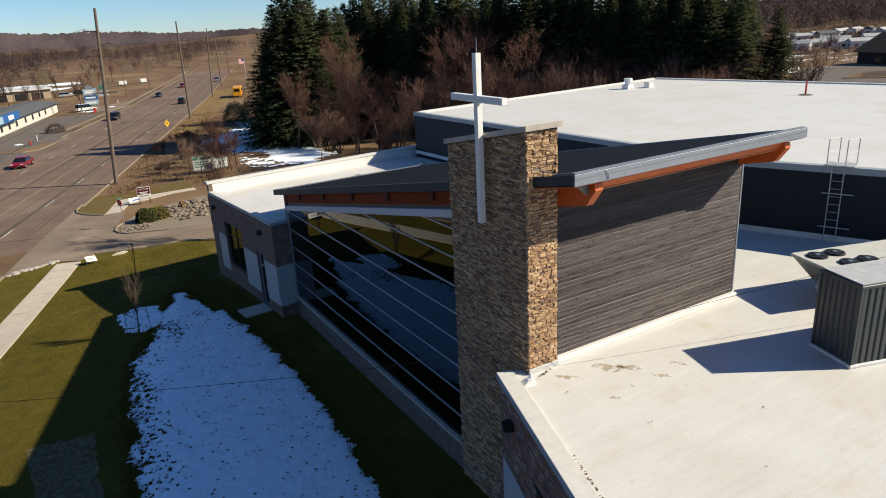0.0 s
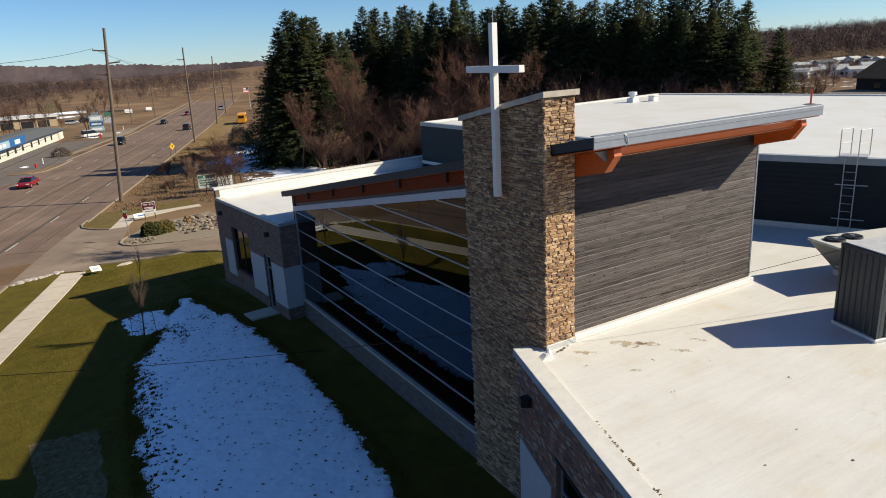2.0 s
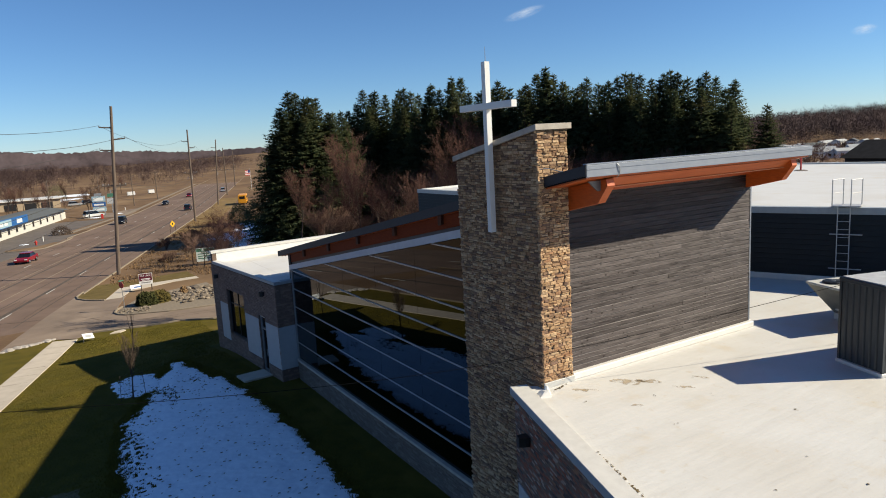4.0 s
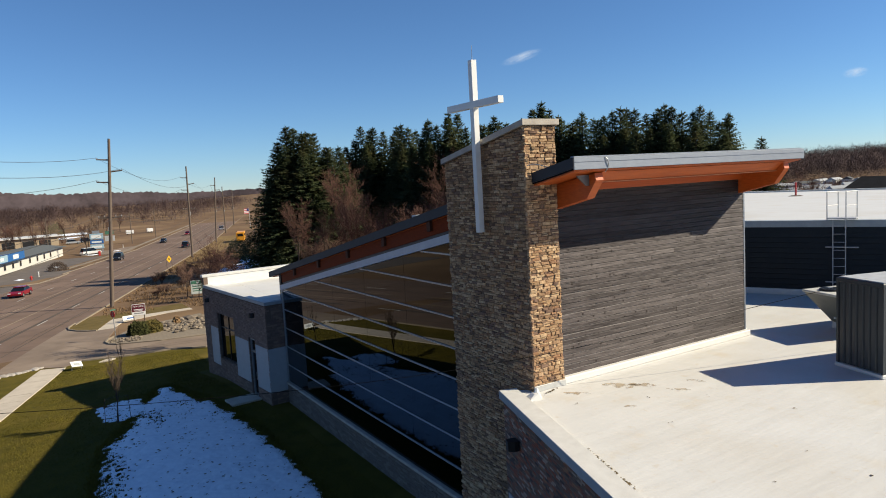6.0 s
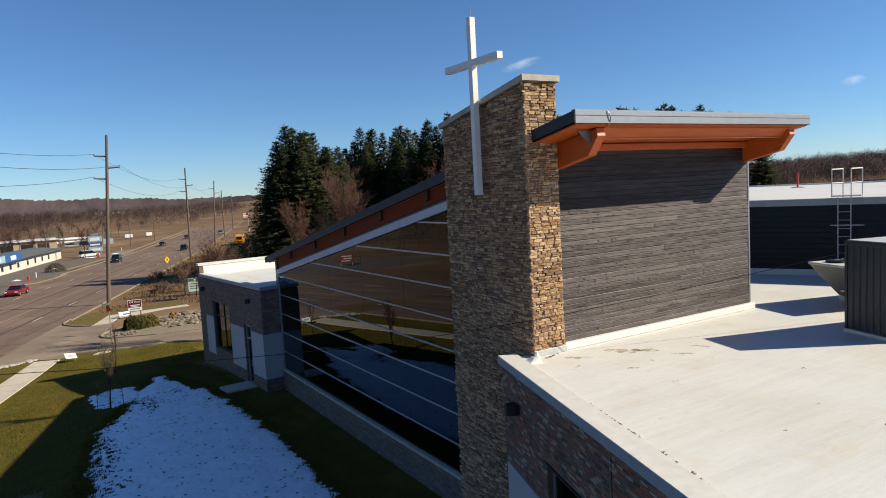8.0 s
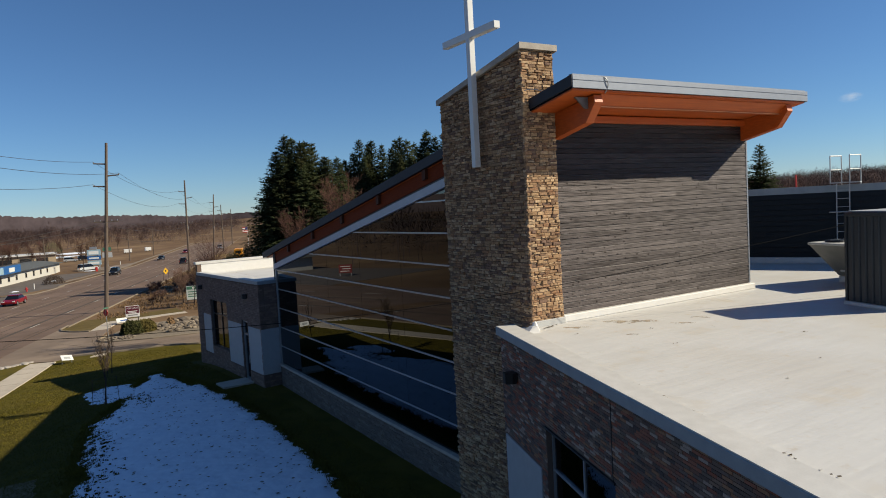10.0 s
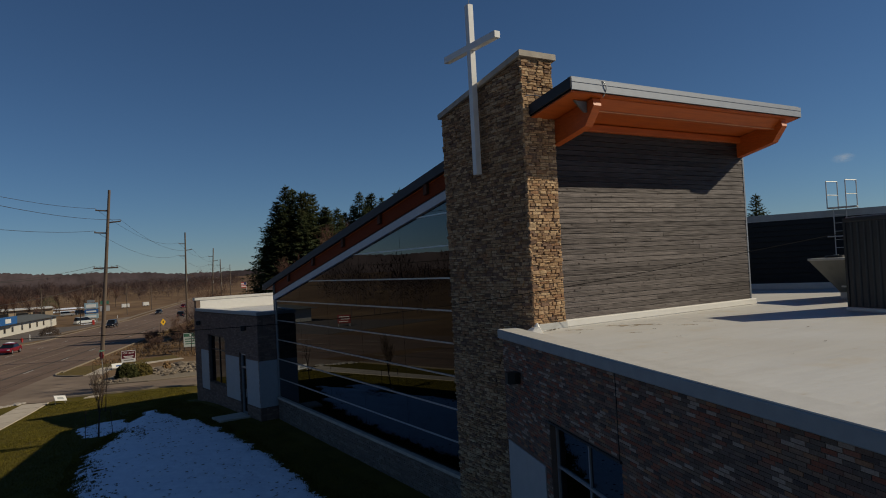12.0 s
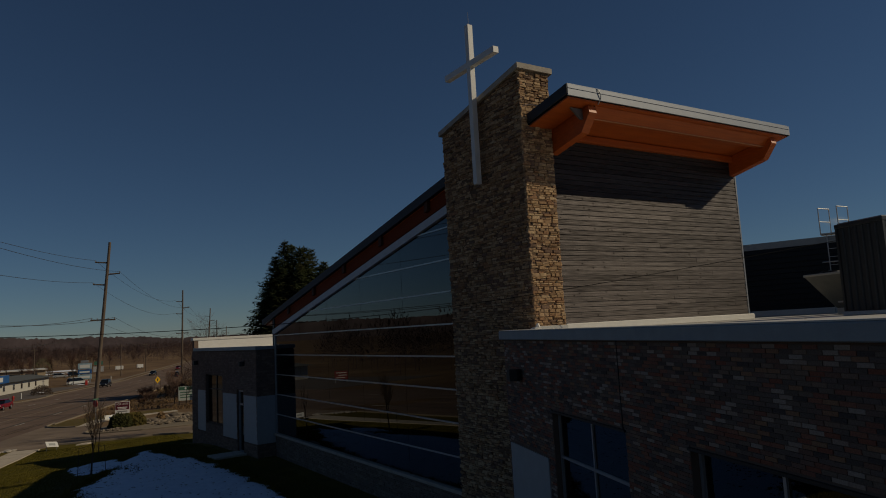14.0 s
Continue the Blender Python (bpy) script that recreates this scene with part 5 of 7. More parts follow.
BARE = [bare_tree(9, 1, .75), bare_tree(9, 2, .65), bare_tree(9, 3, .8, "twig_grey"), bare_tree(5, 4, .95, "twig", 5, 4), bare_tree(5, 5, .9, "twig_grey", 5, 4)]
FAR_BARE = [bare_tree(9, k, .5, "twig", 1, 4) for k in (11, 12, 13)]
SPOTS = [(18.2, 62.5, 0.7, 1), (23.0, 62, 1.1, 1), (25.5, 61.5, 1.0, 0), (28, 60, 0.95, 2), (31, 62, 1.0, 1), (33, 57, 0.9, 0), (47, 64, 1.35, 2), (52, 60, 1.25, 0), (49, 63, 1.4, 1), (56, 56, 1.2, 1), (59, 52, 1.2, 0), (62, 49, 1.2, 2), (64, 46, 1.15, 0), (66, 42, 1.2, 1), (69, 40, 1.1, 2), (72, 37, 1.0, 0), (50, 55, 0.9, 1), (60, 45, 0.8, 0), (66, 38, 0.8, 2), (78, 46, 1.4, 1), (82, 42, 1.3, 0)]
BACK_SPOTS = [(24, 73, 1.1, 0), (28, 78, 1.55, 1), (33, 80, 1.05, 0), (36, 78, 1.1, 2), (21, 78, 1.2, 1), (38, 74, 1.1, 0), (41, 70, 1.5, 1), (44, 68, 1.8, 0), (8.6, 80, 0.55, 2), (11, 84, 0.6, 0), (5.6, 68, 0.5, 2), (7.4, 66.5, 0.6, 1), (9.5, 70, 0.6, 0), (55, 78, 2.0, 2), (47, 85, 2.1, 2)]
for k, (x, y, s, m) in enumerate(SPOTS + BACK_SPOTS + SPOTS_EXTRA):
    plant(BARE[m], "bare_tree", "leafless brown tree with fine branching twigs", "tree", x, y, s * rng.uniform(.95, 1.1), rng.uniform(0, 360), "bare trees by the church")
for k in range(96):
    d, a = rng.uniform(190, 470), radians(rng.uniform(-12, 17))
    x, y = d * math.sin(a), d * math.cos(a)
    if -30 < (ROAD.inverted() @ Vector((x, y, 0))).x < 14:
        continue
    plant(FAR_BARE[k % 3], "bare_tree", "leafless brown tree standing in the far fields", "tree", x, y, rng.uniform(.55, 1.1), rng.uniform(0, 360), "bare trees of the far fields")
for k in range(40):
    t = rng.random()
    x, y = (rng.uniform(23, 40), rng.uniform(58, 84)) if t < .6 else (rng.uniform(44, 78), 0)
    if t >= .6:
        y = 96 - x * .82 + rng.uniform(-4, 5)
    plant(BARE[3 + k % 2], "brush", "low leafless brown brush", "shrub", x, y, rng.uniform(.6, 1.2), rng.uniform(0, 360), "leafless brush")
for k in range(20):
    v = rng.uniform(20, 80)
    p = ROAD @ Vector((rng.uniform(2.0, 9), v, 0))
    plant(BARE[3 + k % 2], "brush", "low leafless brown brush on the verge", "shrub", p.x, p.y, rng.uniform(.22, .45), rng.uniform(0, 360), "verge brush")

for k in range(22):
    d, a = rng.uniform(80, 92), radians(31.5 + k * 1.05 + rng.uniform(-.4, .4))
    plant(BARE[3 + k % 2] if k % 3 else BARE[k % 2], "bare_tree", "many-stemmed leafless red-brown tree", "tree", EYE[0] + d * math.sin(a), EYE[1] + d * math.cos(a), rng.uniform(1.5, 2.3) if k % 3 else rng.uniform(1.0, 1.3), rng.uniform(0, 360), "bare trees before the spruces")

# young tree on the lawn with its stakes
M["sapling_twig"] = mat("sapling_twig", (0.1, 0.075, 0.058), (0.07, 0.052, 0.042), rough=.9)
sap = bare_tree(3.9, 17, .2, "sapling_twig", 1, 4)
plant(sap, "sapling", "thin leafless young tree with support stakes", "tree", -7.45, 23.1, .8, 0, "young trees", sz=1.0)
plant(bare_tree(4.6, 23, .05, "sapling_twig", 1, 2), "sapling", "very thin leafless young tree on the lawn", "tree", -6.25, 33.3, .5, 0, "young trees", sz=.9)
stk = thing("tree_stakes", "two thin stakes beside the young tree", "stake", (-7.45, 23.1, gz(-7.45, 23.1)))
for dx in (-.55, .6):
    part("stake", tube((dx, .1, 0), (dx * .9, .1, 1.3), .013), M["bark"], stk)
    part("tie", tube((dx * .9, .1, 1.25), (0, 0, 1.35), .008, .008, 4), M["black"], stk)


def shrub(name, x, y, r, h, n, material, label, seed):
    R = random.Random(seed)
    vs, fs = [], []
    for _ in range(n):
        a, b = R.uniform(0, 6.283), math.acos(R.uniform(0, 1))
        k = R.uniform(.72, 1.05) * (1 + .18 * noise.noise(Vector((math.cos(a) * 2, math.sin(a) * 2, b * 2 + seed))))
        p = Vector((r * k * math.sin(b) * math.cos(a), r * k * math.sin(b) * math.sin(a), h * k * math.cos(b) + .1))
        u = Vector((R.uniform(-1, 1), R.uniform(-1, 1), R.uniform(-1, 1))).normalized()
        w = u.orthogonal().normalized()
        s, q = R.uniform(.06, .13), len(vs)
        vs.extend([tuple(p - u * s), tuple(p + w * s * .6), tuple(p + u * s), tuple(p - w * s * .6)])
        fs.append((q, q + 1, q + 2, q + 3))
    me = bpy.data.meshes.new("foliage")
    me.from_pydata(vs, [], fs)
    t = thing(name, label, "shrub", (x, y, gz(x, y)))
    link("foliage", me, material, t)
    part("stem", tube((0, 0, 0), (0, 0, h * .7), .06, .03, 6), M["bark"], t)


shrub("shrub", -3.0, 50.8, 1.0, 1.05, 2600, M["evergreen"], "rounded olive green shrub on the gravel bed", 1)
shrub("shrub", -1.9, 51.1, .95, .95, 2400, mat("olive_shrub", (0.13, 0.1, 0.03), (0.08, 0.07, 0.022), rough=.9), "rounded tan-green shrub on the gravel bed", 2)
shrub("shrub", .6, 53.6, .35, .6, 500, M["straw"], "small brown shrub by the rocks", 3)
for k, (x, y, r) in enumerate(((26.5, 118, 3.0), (28.5, 108, 2.6), (25.0, 126, 2.4))):
    shrub("shrub", x, y, r, r * 1.6, 4200, M["needle"], "dark evergreen at the foot of the spruces", 10 + k)

# dry weeds on the verge and far winter woods
def weeds(name, label, spots, material, tall, seed, blades=7):
    R = random.Random(seed)
    vs, fs = [], []
    for x, y, s in spots:
        z = gz(x, y)
        for _ in range(blades):
            a, q = R.uniform(0, 6.283), len(vs)
            h, w, l = tall * s * R.uniform(.4, 1.2), .03 * s * R.uniform(.6, 1.5), .45 * s * tall * R.uniform(.1, 1)
            bx, by = x + R.uniform(-.3, .3) * s * tall * .5, y + R.uniform(-.3, .3) * s * tall * .5
            vs.extend([(bx - w * math.sin(a), by + w * math.cos(a), z - .05), (bx + w * math.sin(a), by - w * math.cos(a), z - .05), (bx + l * math.cos(a), by + l * math.sin(a), z + h)])
            fs.append((q, q + 1, q + 2))
    me = bpy.data.meshes.new(name)
    me.from_pydata(vs, [], fs)
    return tagged(link(name, me, material), label, "plants", kind="stuff")


spots = []
for _ in range(8000):
    v = rng.uniform(17, 110)
    p = ROAD @ Vector((rng.uniform(.8, 14), v, 0))
    if noise.noise(Vector((p.x * .25, p.y * .25, 2))) > -.15:
        spots.append((p.x, p.y, rng.uniform(.5, 1.3)))
weeds("dry_weeds", "dry golden-brown weeds on the verge", spots, M["straw"], .24, 4, 7)


def woods(name, label, trees, az0, az1, d0, d1, h0, h1, seed, twigs=90, wide=.12, patch=-9.0, material="woods"):
    """Leafless trees, each a round crown of fine loose twigs over a thin trunk."""
    R = random.Random(seed)
    vs, fs, ns = [], [], []
    inv = ROAD.inverted()
    for _ in range(trees):
        a, d = radians(R.uniform(az0, az1)), math.sqrt(R.uniform(d0 * d0, d1 * d1))
        x, y = d * math.sin(a), d * math.cos(a)
        if -27 < (inv @ Vector((x, y, 0))).x < 14 and d < 620:
            continue
        if noise.noise(Vector((x * .02, y * .02, seed))) < patch:
            continue
        h = R.uniform(h0, h1) * (1 + .25 * noise.noise(Vector((x * .015, y * .015, seed))))
        r, z = h * R.uniform(.26, .4), hill(x, y) - .3
        q = len(vs)
        vs.extend([(x - .08, y, z), (x + .08, y, z), (x, y, z + h * .75)])
        fs.append((q, q + 1, q + 2))
        ns.extend([(.6, -.7, .3)] * 3)
        for _ in range(twigs):
            u, v, k = R.uniform(0, 6.283), R.uniform(-.85, 1), R.random() ** .5
            c = math.sqrt(1 - v * v)
            o = Vector((math.cos(u) * c, math.sin(u) * c, v))
            p = Vector((x, y, z + h * .54)) + Vector((o.x * r * k, o.y * r * k, o.z * h * .46 * k))
            e = p + (o + Vector((R.uniform(-.4, .4), R.uniform(-.4, .4), R.uniform(.2, 1.0)))).normalized() * R.uniform(.7, 1.7)
            b, w, q = R.uniform(0, 6.283), wide * R.uniform(.5, 1.2), len(vs)
            side = Vector((math.cos(b) * w, math.sin(b) * w, 0))
            vs.extend([tuple(p - side), tuple(p + side), tuple(e)])
            fs.append((q, q + 1, q + 2) if (side * 2).cross(e - p + side).dot(o) > 0 else (q + 1, q, q + 2))
            ns.extend([tuple((o + Vector((0, 0, .35))).normalized())] * 3)
    me = bpy.data.meshes.new(name)
    me.from_pydata(vs, [], fs)
    me.shade_smooth()
    me.normals_split_custom_set_from_vertices(ns)
    return tagged(link(name, me, M[material]), label, "woods", kind="stuff")


woods("far_woods", "grey-brown leafless woods on the horizon", 5200, -14, 27, 400, 900, 7, 14, 1, 110, .12, .04)
woods("far_woods", "grey-brown leafless woods on the low hill", 1700, 54, 70, 352, 640, 8, 13, 2, 130, .12, material="hill_woods")
woods("far_woods", "low brown brush round the far lot", 420, 56, 68, 232, 335, 1.5, 4, 7, 60, .07, -.15)
woods("far_woods", "grey-brown leafless woods across the road", 1500, -150, -20, 105, 330, 8, 14, 3, 60, .15, material="hill_woods")
woods("far_woods", "leafless trees scattered over the fields", 330, -12, 20, 240, 520, 4, 9, 4, 130, .07, .12)
woods("far_woods", "brown brush beside the far road", 420, 15, 27, 220, 480, 3, 7, 6, 90, .09)
woods("far_woods", "grey-brown leafless woods behind the spruces", 400, 20, 56, 180, 420, 8, 14, 5, 70, .1)

# low ridge on the horizon
vs, fs = [], []
for k in range(800):
    a = radians(-40 + k * .15)
    px, py = 1700 * math.sin(a), 1700 * math.cos(a)
    top = 19 + 24 * min(1, max(0, (11 - math.degrees(a)) / 14)) + 9 * noise.noise(Vector((k * .02, 3, 0))) + 2.5 * noise.noise(Vector((k * .08, 9, 0))) + 4.2 * noise.noise(Vector((k * .77, 5, 0))) + 3 * noise.noise(Vector((k * .3, 8, 0)))
    vs.extend([(px, py, -4), (px, py, top), (px * 1.25, py * 1.25, -4)])
    if k:
        b = 3 * k
        fs.extend([(b - 3, b, b + 1, b - 2), (b - 2, b + 1, b + 2, b - 1)])
me = bpy.data.meshes.new("backdrop")
me.from_pydata(vs, [], fs)
tagged(link("backdrop", me, mat("ridge_woods", (0.175, 0.14, 0.15), (0.085, 0.068, 0.074), scale=.02, fine=.12, rough=1)), "low wooded ridge along the horizon", "ridge", kind="structure")

# two small wisps of cloud, far behind everything
def cloud_material():
    m = bpy.data.materials.new("thin_cloud")
    n, l, p = nodes_of(m)
    tc, dot, tex = n.new("ShaderNodeTexCoord"), n.new("ShaderNodeVectorMath"), n.new("ShaderNodeTexNoise")
    flat = n.new("ShaderNodeVectorMath")
    flat.operation, flat.inputs[1].default_value = "MULTIPLY", (1, 0, 1)
    dot.operation = "LENGTH"
    l.new(tc.outputs["Object"], flat.inputs[0])
    l.new(flat.outputs[0], dot.inputs[0])
    edge = n.new("ShaderNodeMapRange")
    edge.interpolation_type = "SMOOTHSTEP"
    edge.inputs[1].default_value, edge.inputs[2].default_value = 1.0, .1
    l.new(dot.outputs["Value"], edge.inputs[0])
    tex.inputs["Scale"].default_value, tex.inputs["Detail"].default_value = 1.7, 5
    l.new(tc.outputs["Object"], tex.inputs["Vector"])
    lump = n.new("ShaderNodeMapRange")
    lump.inputs[1].default_value, lump.inputs[2].default_value, lump.inputs[4].default_value = .3, .7, .42
    l.new(tex.outputs[0], lump.inputs[0])
    mul = n.new("ShaderNodeMath")
    mul.operation = "MULTIPLY"
    l.new(edge.outputs[0], mul.inputs[0])
    l.new(lump.outputs[0], mul.inputs[1])
    l.new(mul.outputs[0], p.inputs["Alpha"])
    p.inputs["Base Color"].default_value = (.05, .05, .05, 1)
    p.inputs["Roughness"].default_value = 1
    # glow stands in for sunlight on the cloud
    p.inputs["Emission Color"].default_value = (.95, .97, 1, 1)
    p.inputs["Emission Strength"].default_value = .5
    return m


M["cloud"] = cloud_material()
for wx, wy, wz, long, high, tilt in ((849, 1066, 247, 46, 11, -15), (1227, 626, 159, 22, 10, -4)):
    bm = bmesh.new()
    bmesh.ops.create_uvsphere(bm, u_segments=28, v_segments=14, radius=1)
    me = bpy.data.meshes.new("cloud")
    bm.to_mesh(me)
    bm.free()
    wisp = tagged(link("cloud", me, M["cloud"]), "small thin white wisp of cloud", "cloud", kind="structure")
    wisp.matrix_world = pose(wx, wy, wz, 0, 0, math.degrees(math.atan2(-wx, wy))) @ pose(0, 0, 0, 0, tilt, 0) @ Matrix.Diagonal((long, 4, high, 1))

# grass blades and straw standing in the lawn, and tufts that come through the thin edge of the snow
vs, fs = [], []
rg = random.Random(52)
while len(fs) < 16000:
    x, y = rg.uniform(-10.2, -2), rg.uniform(1, 28.5)
    if not -.5 < poly_dist(x, y, SNOW) < (.9 if x < -6 else .25) or snow_mask(x, y) > .12:
        continue
    for _ in range(5):
        a, q, s = rg.uniform(0, 6.283), len(vs), rg.uniform(.06, .15)
        bx, by = x + rg.gauss(0, .05), y + rg.gauss(0, .05)
        dx, dy, g = math.cos(a) * .014, math.sin(a) * .014, gz(x, y) + .02
        vs.extend([(bx - dx, by - dy, g), (bx + dx, by + dy, g), (bx + rg.uniform(-.07, .07), by + rg.uniform(-.07, .07), g + s)])
        fs.append((q, q + 1, q + 2))
while len(fs) < 150000:
    x, y = rg.uniform(-19, -.6), 44 * rg.random() ** .8 - 3
    if x < -14.05 + .3318 * (y - 32.2) + 1.75 or y > 41.0 - .25 * max(-7, x) or (19.3 < y < 30.8 and x > -1.2 - .086 * (y - 20)) or (1.2 < y - 20 + .086 * x < 2.7 and x > -2.8):
        continue
    if poly_dist(x, y, SNOW) > -.1 or (x > -12 and poly_dist(x, y, SNOW2) > -.1):
        continue
    a, q, s = rg.uniform(0, 6.283), len(vs), rg.uniform(.03, .065)
    dx, dy = math.cos(a) * .018, math.sin(a) * .018
    g = gz(x, y) + .02
    vs.extend([(x - dx, y - dy, g), (x + dx, y + dy, g), (x + rg.uniform(-.05, .05), y + rg.uniform(-.05, .05), g + s)])
    fs.append((q, q + 1, q + 2))
me = bpy.data.meshes.new("grass")
me.from_pydata(vs, [], fs)
tagged(link("grass", me, mat("winter_grass_blades", (0.16, 0.134, 0.02), (0.09, 0.08, 0.014), scale=.8, fine=12, rough=1, rand=.25, island=True)), "short uneven winter grass of the lawn", "grass", kind="stuff")

# ---- roadside things ----
M["pole"] = mat("weathered_pole", (0.19, 0.15, 0.12), (0.13, 0.1, 0.08), scale=3, fine=20, rough=.9, stretch=(3, 3, .3))
M["wire"] = mat("dark_wire", (0.05, 0.045, 0.042), rough=.7)


def utility_pole(base, top, lower=True):
    t = thing("utility_pole", "tall weathered wooden utility pole with short cross-arms", "utility pole", group="utility poles along the road")
    b, e = Vector(base), Vector(top)
    part("pole", tube(b, e, .24, .15, 10), M["pole"], t)
    along = ROAD_DIR
    side = Vector((-along.y, along.x, 0))
    h = e.z - b.z
    tips = []
    for k, (f, s) in enumerate(((.875, 1), (.805, -1), (.742, 1))):
        c = b.lerp(e, f)
        part("cross_arm", tube(c, c + side * 1.35 * s + Vector((0, 0, .1)), .09, .07, 6), M["pole"], t)
        tip = c + side * 1.35 * s + Vector((0, 0, .1))
        part("insulator", tube(tip, tip + Vector((0, 0, .2)), .05, .035, 8), M["steel"], t)
        tips.append(tip + Vector((0, 0, .2)))
    if lower:
        c = b.lerp(e, .535)
        part("cross_arm", box((-1.3, -.07, -.08), (1.3, .07, .08), Matrix.Translation(c) @ Matrix.Rotation(math.atan2(side.y, side.x), 4, "Z")), M["pole"], t)
        for u in (-1.2, -.6, .6, 1.2):
            q = c + side * u
            part("insulator", tube(q, q + Vector((0, 0, .25)), .05, .04, 6), M["galv"], t)
        tips += [c + side * 1.2 + Vector((0, 0, .25)), c - side * 1.2 + Vector((0, 0, .25)), b.lerp(e, .46)]
        part("transformer", tube(b.lerp(e, .49) + along * .35 - Vector((0, 0, .5)), b.lerp(e, .49) + along * .35 + Vector((0, 0, .4)), .22, .22, 12), M["galv"], t) if base[1] > 100 else None
    return tips


POLES = [((-27.5, -1.0, -1.05), (-27.0, -1.0, 17.2)), ((-3.0, 73.5, gz(-3, 73.5)), (-1.5, 74.0, 17.7)), ((19.85, 144, gz(19.9, 144)), (20.3, 144.5, 17.2)), ((38.8, 204, gz(39, 204)), (40.0, 204, 15.95)), ((53.0, 250, -4.1), (53.0, 250, 13.6)), ((72.0, 312, -4.1), (72.3, 312, 12.5))]
TIPS = [utility_pole(b, t) for b, t in POLES]


def wire(p, q, sag, r=.018, label="thin dark overhead wire between the poles", name="overhead_wire"):
    cu = bpy.data.curves.new(name, "CURVE")
    cu.dimensions, cu.bevel_depth, cu.bevel_resolution = "3D", r, 0
    sp = cu.splines.new("POLY")
    n = 18
    sp.points.add(n)
    for i in range(n + 1):
        f = i / n
        v = Vector(p).lerp(Vector(q), f)
        sp.points[i].co = (v.x, v.y, v.z - 4 * sag * f * (1 - f), 1)
    cu.materials.append(M["wire"])
    return tagged(new(name, cu), label, "wire", "overhead wires")


for a, b in zip(TIPS, TIPS[1:]):
    for p, q in zip(a, b):
        wire(p, q, 1.6)
# slack cable passing in front of the church
cu = bpy.data.curves.new("service_cable", "CURVE")
cu.dimensions, cu.bevel_depth, cu.bevel_resolution = "3D", .0075, 0
sp = cu.splines.new("NURBS")
cpts = [(-45, 20.5, 8.9), (-30, 13.9, 7.1), (-15, 7.4, 5.95), (-5, 2.6, 5.78), (0, -.12, 6.25), (5, -2.1, 6.95), (9, -3.55, 7.5), (16, -6.3, 8.5), (40, -15.6, 12.0)]
sp.points.add(len(cpts) - 1)
for p, q in zip(sp.points, cpts):
    p.co = (*q, 1)
sp.use_endpoint_u = True
cu.materials.append(mat("black_cable", (0.008, 0.008, 0.009), rough=.9))
tagged(new("service_cable", cu), "slack dark service cable hanging in front of the church", "wire", "overhead wires")

# yellow diamond sign
yellow = mat("sign_yellow", (0.85, 0.5, 0.01), (0.78, 0.45, 0.01), rough=.5)
ysg = thing("warning_sign", "yellow diamond warning sign on two posts", "sign", (11.0, 119.5, gz(11, 119.5) - .2), 14)
ysg.scale = (.66, .66, .9)
part("face", box((-.52, -.02, -.52), (.52, .02, .52), pose(0, 0, 2.3, 0, 45, 0)), yellow, ysg)
part("symbol", box((-.15, -.03, 2.1), (.15, -.022, 2.55)), M["black"], ysg)
for dx in (-.75, .75):
    part("post", box((dx - .04, .025, 0), (dx + .04, .08, 2.1)), M["bark"], ysg)

strip("verge_grass", .4, 6.5, 72, 190, .05, mat("golden_verge", (0.27, 0.185, 0.075), (0.18, 0.12, 0.055), scale=.4, fine=8, rough=.95, bump=.6), "short golden winter grass beside the road", "verge")
# lease sign by the drive
maroon = mat("sign_maroon", (0.11, 0.01, 0.024), (0.09, 0.008, 0.02), rough=.4)


def words(text, parent, m, size, material, name="lettering"):
    cu = bpy.data.curves.new(name, "FONT")
    cu.body, cu.size, cu.align_x, cu.align_y, cu.extrude = text, size, "CENTER", "CENTER", .004
    ob = new(name, cu)
    cu.materials.append(material)
    ob.parent = parent
    ob.matrix_local = m
    return ob


lease = thing("lease_sign", "maroon and white lease sign board on two posts", "sign", (-1.95, 58.8, gz(-2, 58.8)), -6)
lease.scale = (.86, .86, .95)
part("board", box((-.72, -.03, .65), (.72, .03, 1.8), bev=.008), M["white"], lease)
part("header", box((-.68, -.036, 1.02), (.68, -.031, 1.76)), maroon, lease, "maroon upper panel")
words("FOR LEASE", lease, pose(0, -.038, 1.56, 90), .24, M["white"])
part("text_bar", box((-.5, -.042, 1.2), (.5, -.037, 1.28)), M["white"], lease)
part("text_bar", box((-.4, -.042, 1.08), (.4, -.037, 1.14)), M["white"], lease)
part("text_bar", box((-.5, -.036, .8), (.5, -.031, .9)), mat("grey_ink", (.25, .25, .26), rough=.6), lease)
for dx in (-.55, .55):
    part("post", box((dx - .05, .031, 0), (dx + .05, .12, 1.75)), M["bark"], lease)

# green and white board behind the brush
green = mat("sign_green", (0.07, 0.2, 0.13), rough=.5)
brd = thing("property_sign", "large white and green property sign behind bare brush", "sign", (6.4, 70.8, gz(6.3, 70.8) - .25), -10)
brd.scale = (.88, .88, .92)
part("board", box((-1.2, -.04, .75), (1.2, .04, 2.5), bev=.01), mat("faded_sign_white", (.62, .66, .62), (.52, .56, .52), rough=.6), brd)
part("band", box((-1.15, -.046, 2.05), (1.15, -.041, 2.45)), green, brd, "green band with pale oval")
part("oval", tube((-.3, -.052, 2.25), (-.3, -.047, 2.25), .14, .14, 16), M["white"], brd)
for z in (1.1, 1.4, 1.7):
    part("text_bar", box((-1.0, -.046, z), (.9, -.041, z + .12)), green, brd)
for dx in (-1.1, 1.1):
    part("post", box((dx - .06, .041, 0), (dx + .06, .13, 2.4)), M["bark"], brd)
brd2 = thing("property_sign", "second white and green property sign beside the first", "sign", (8.35, 70.3, gz(8.9, 70) - .1), 6)
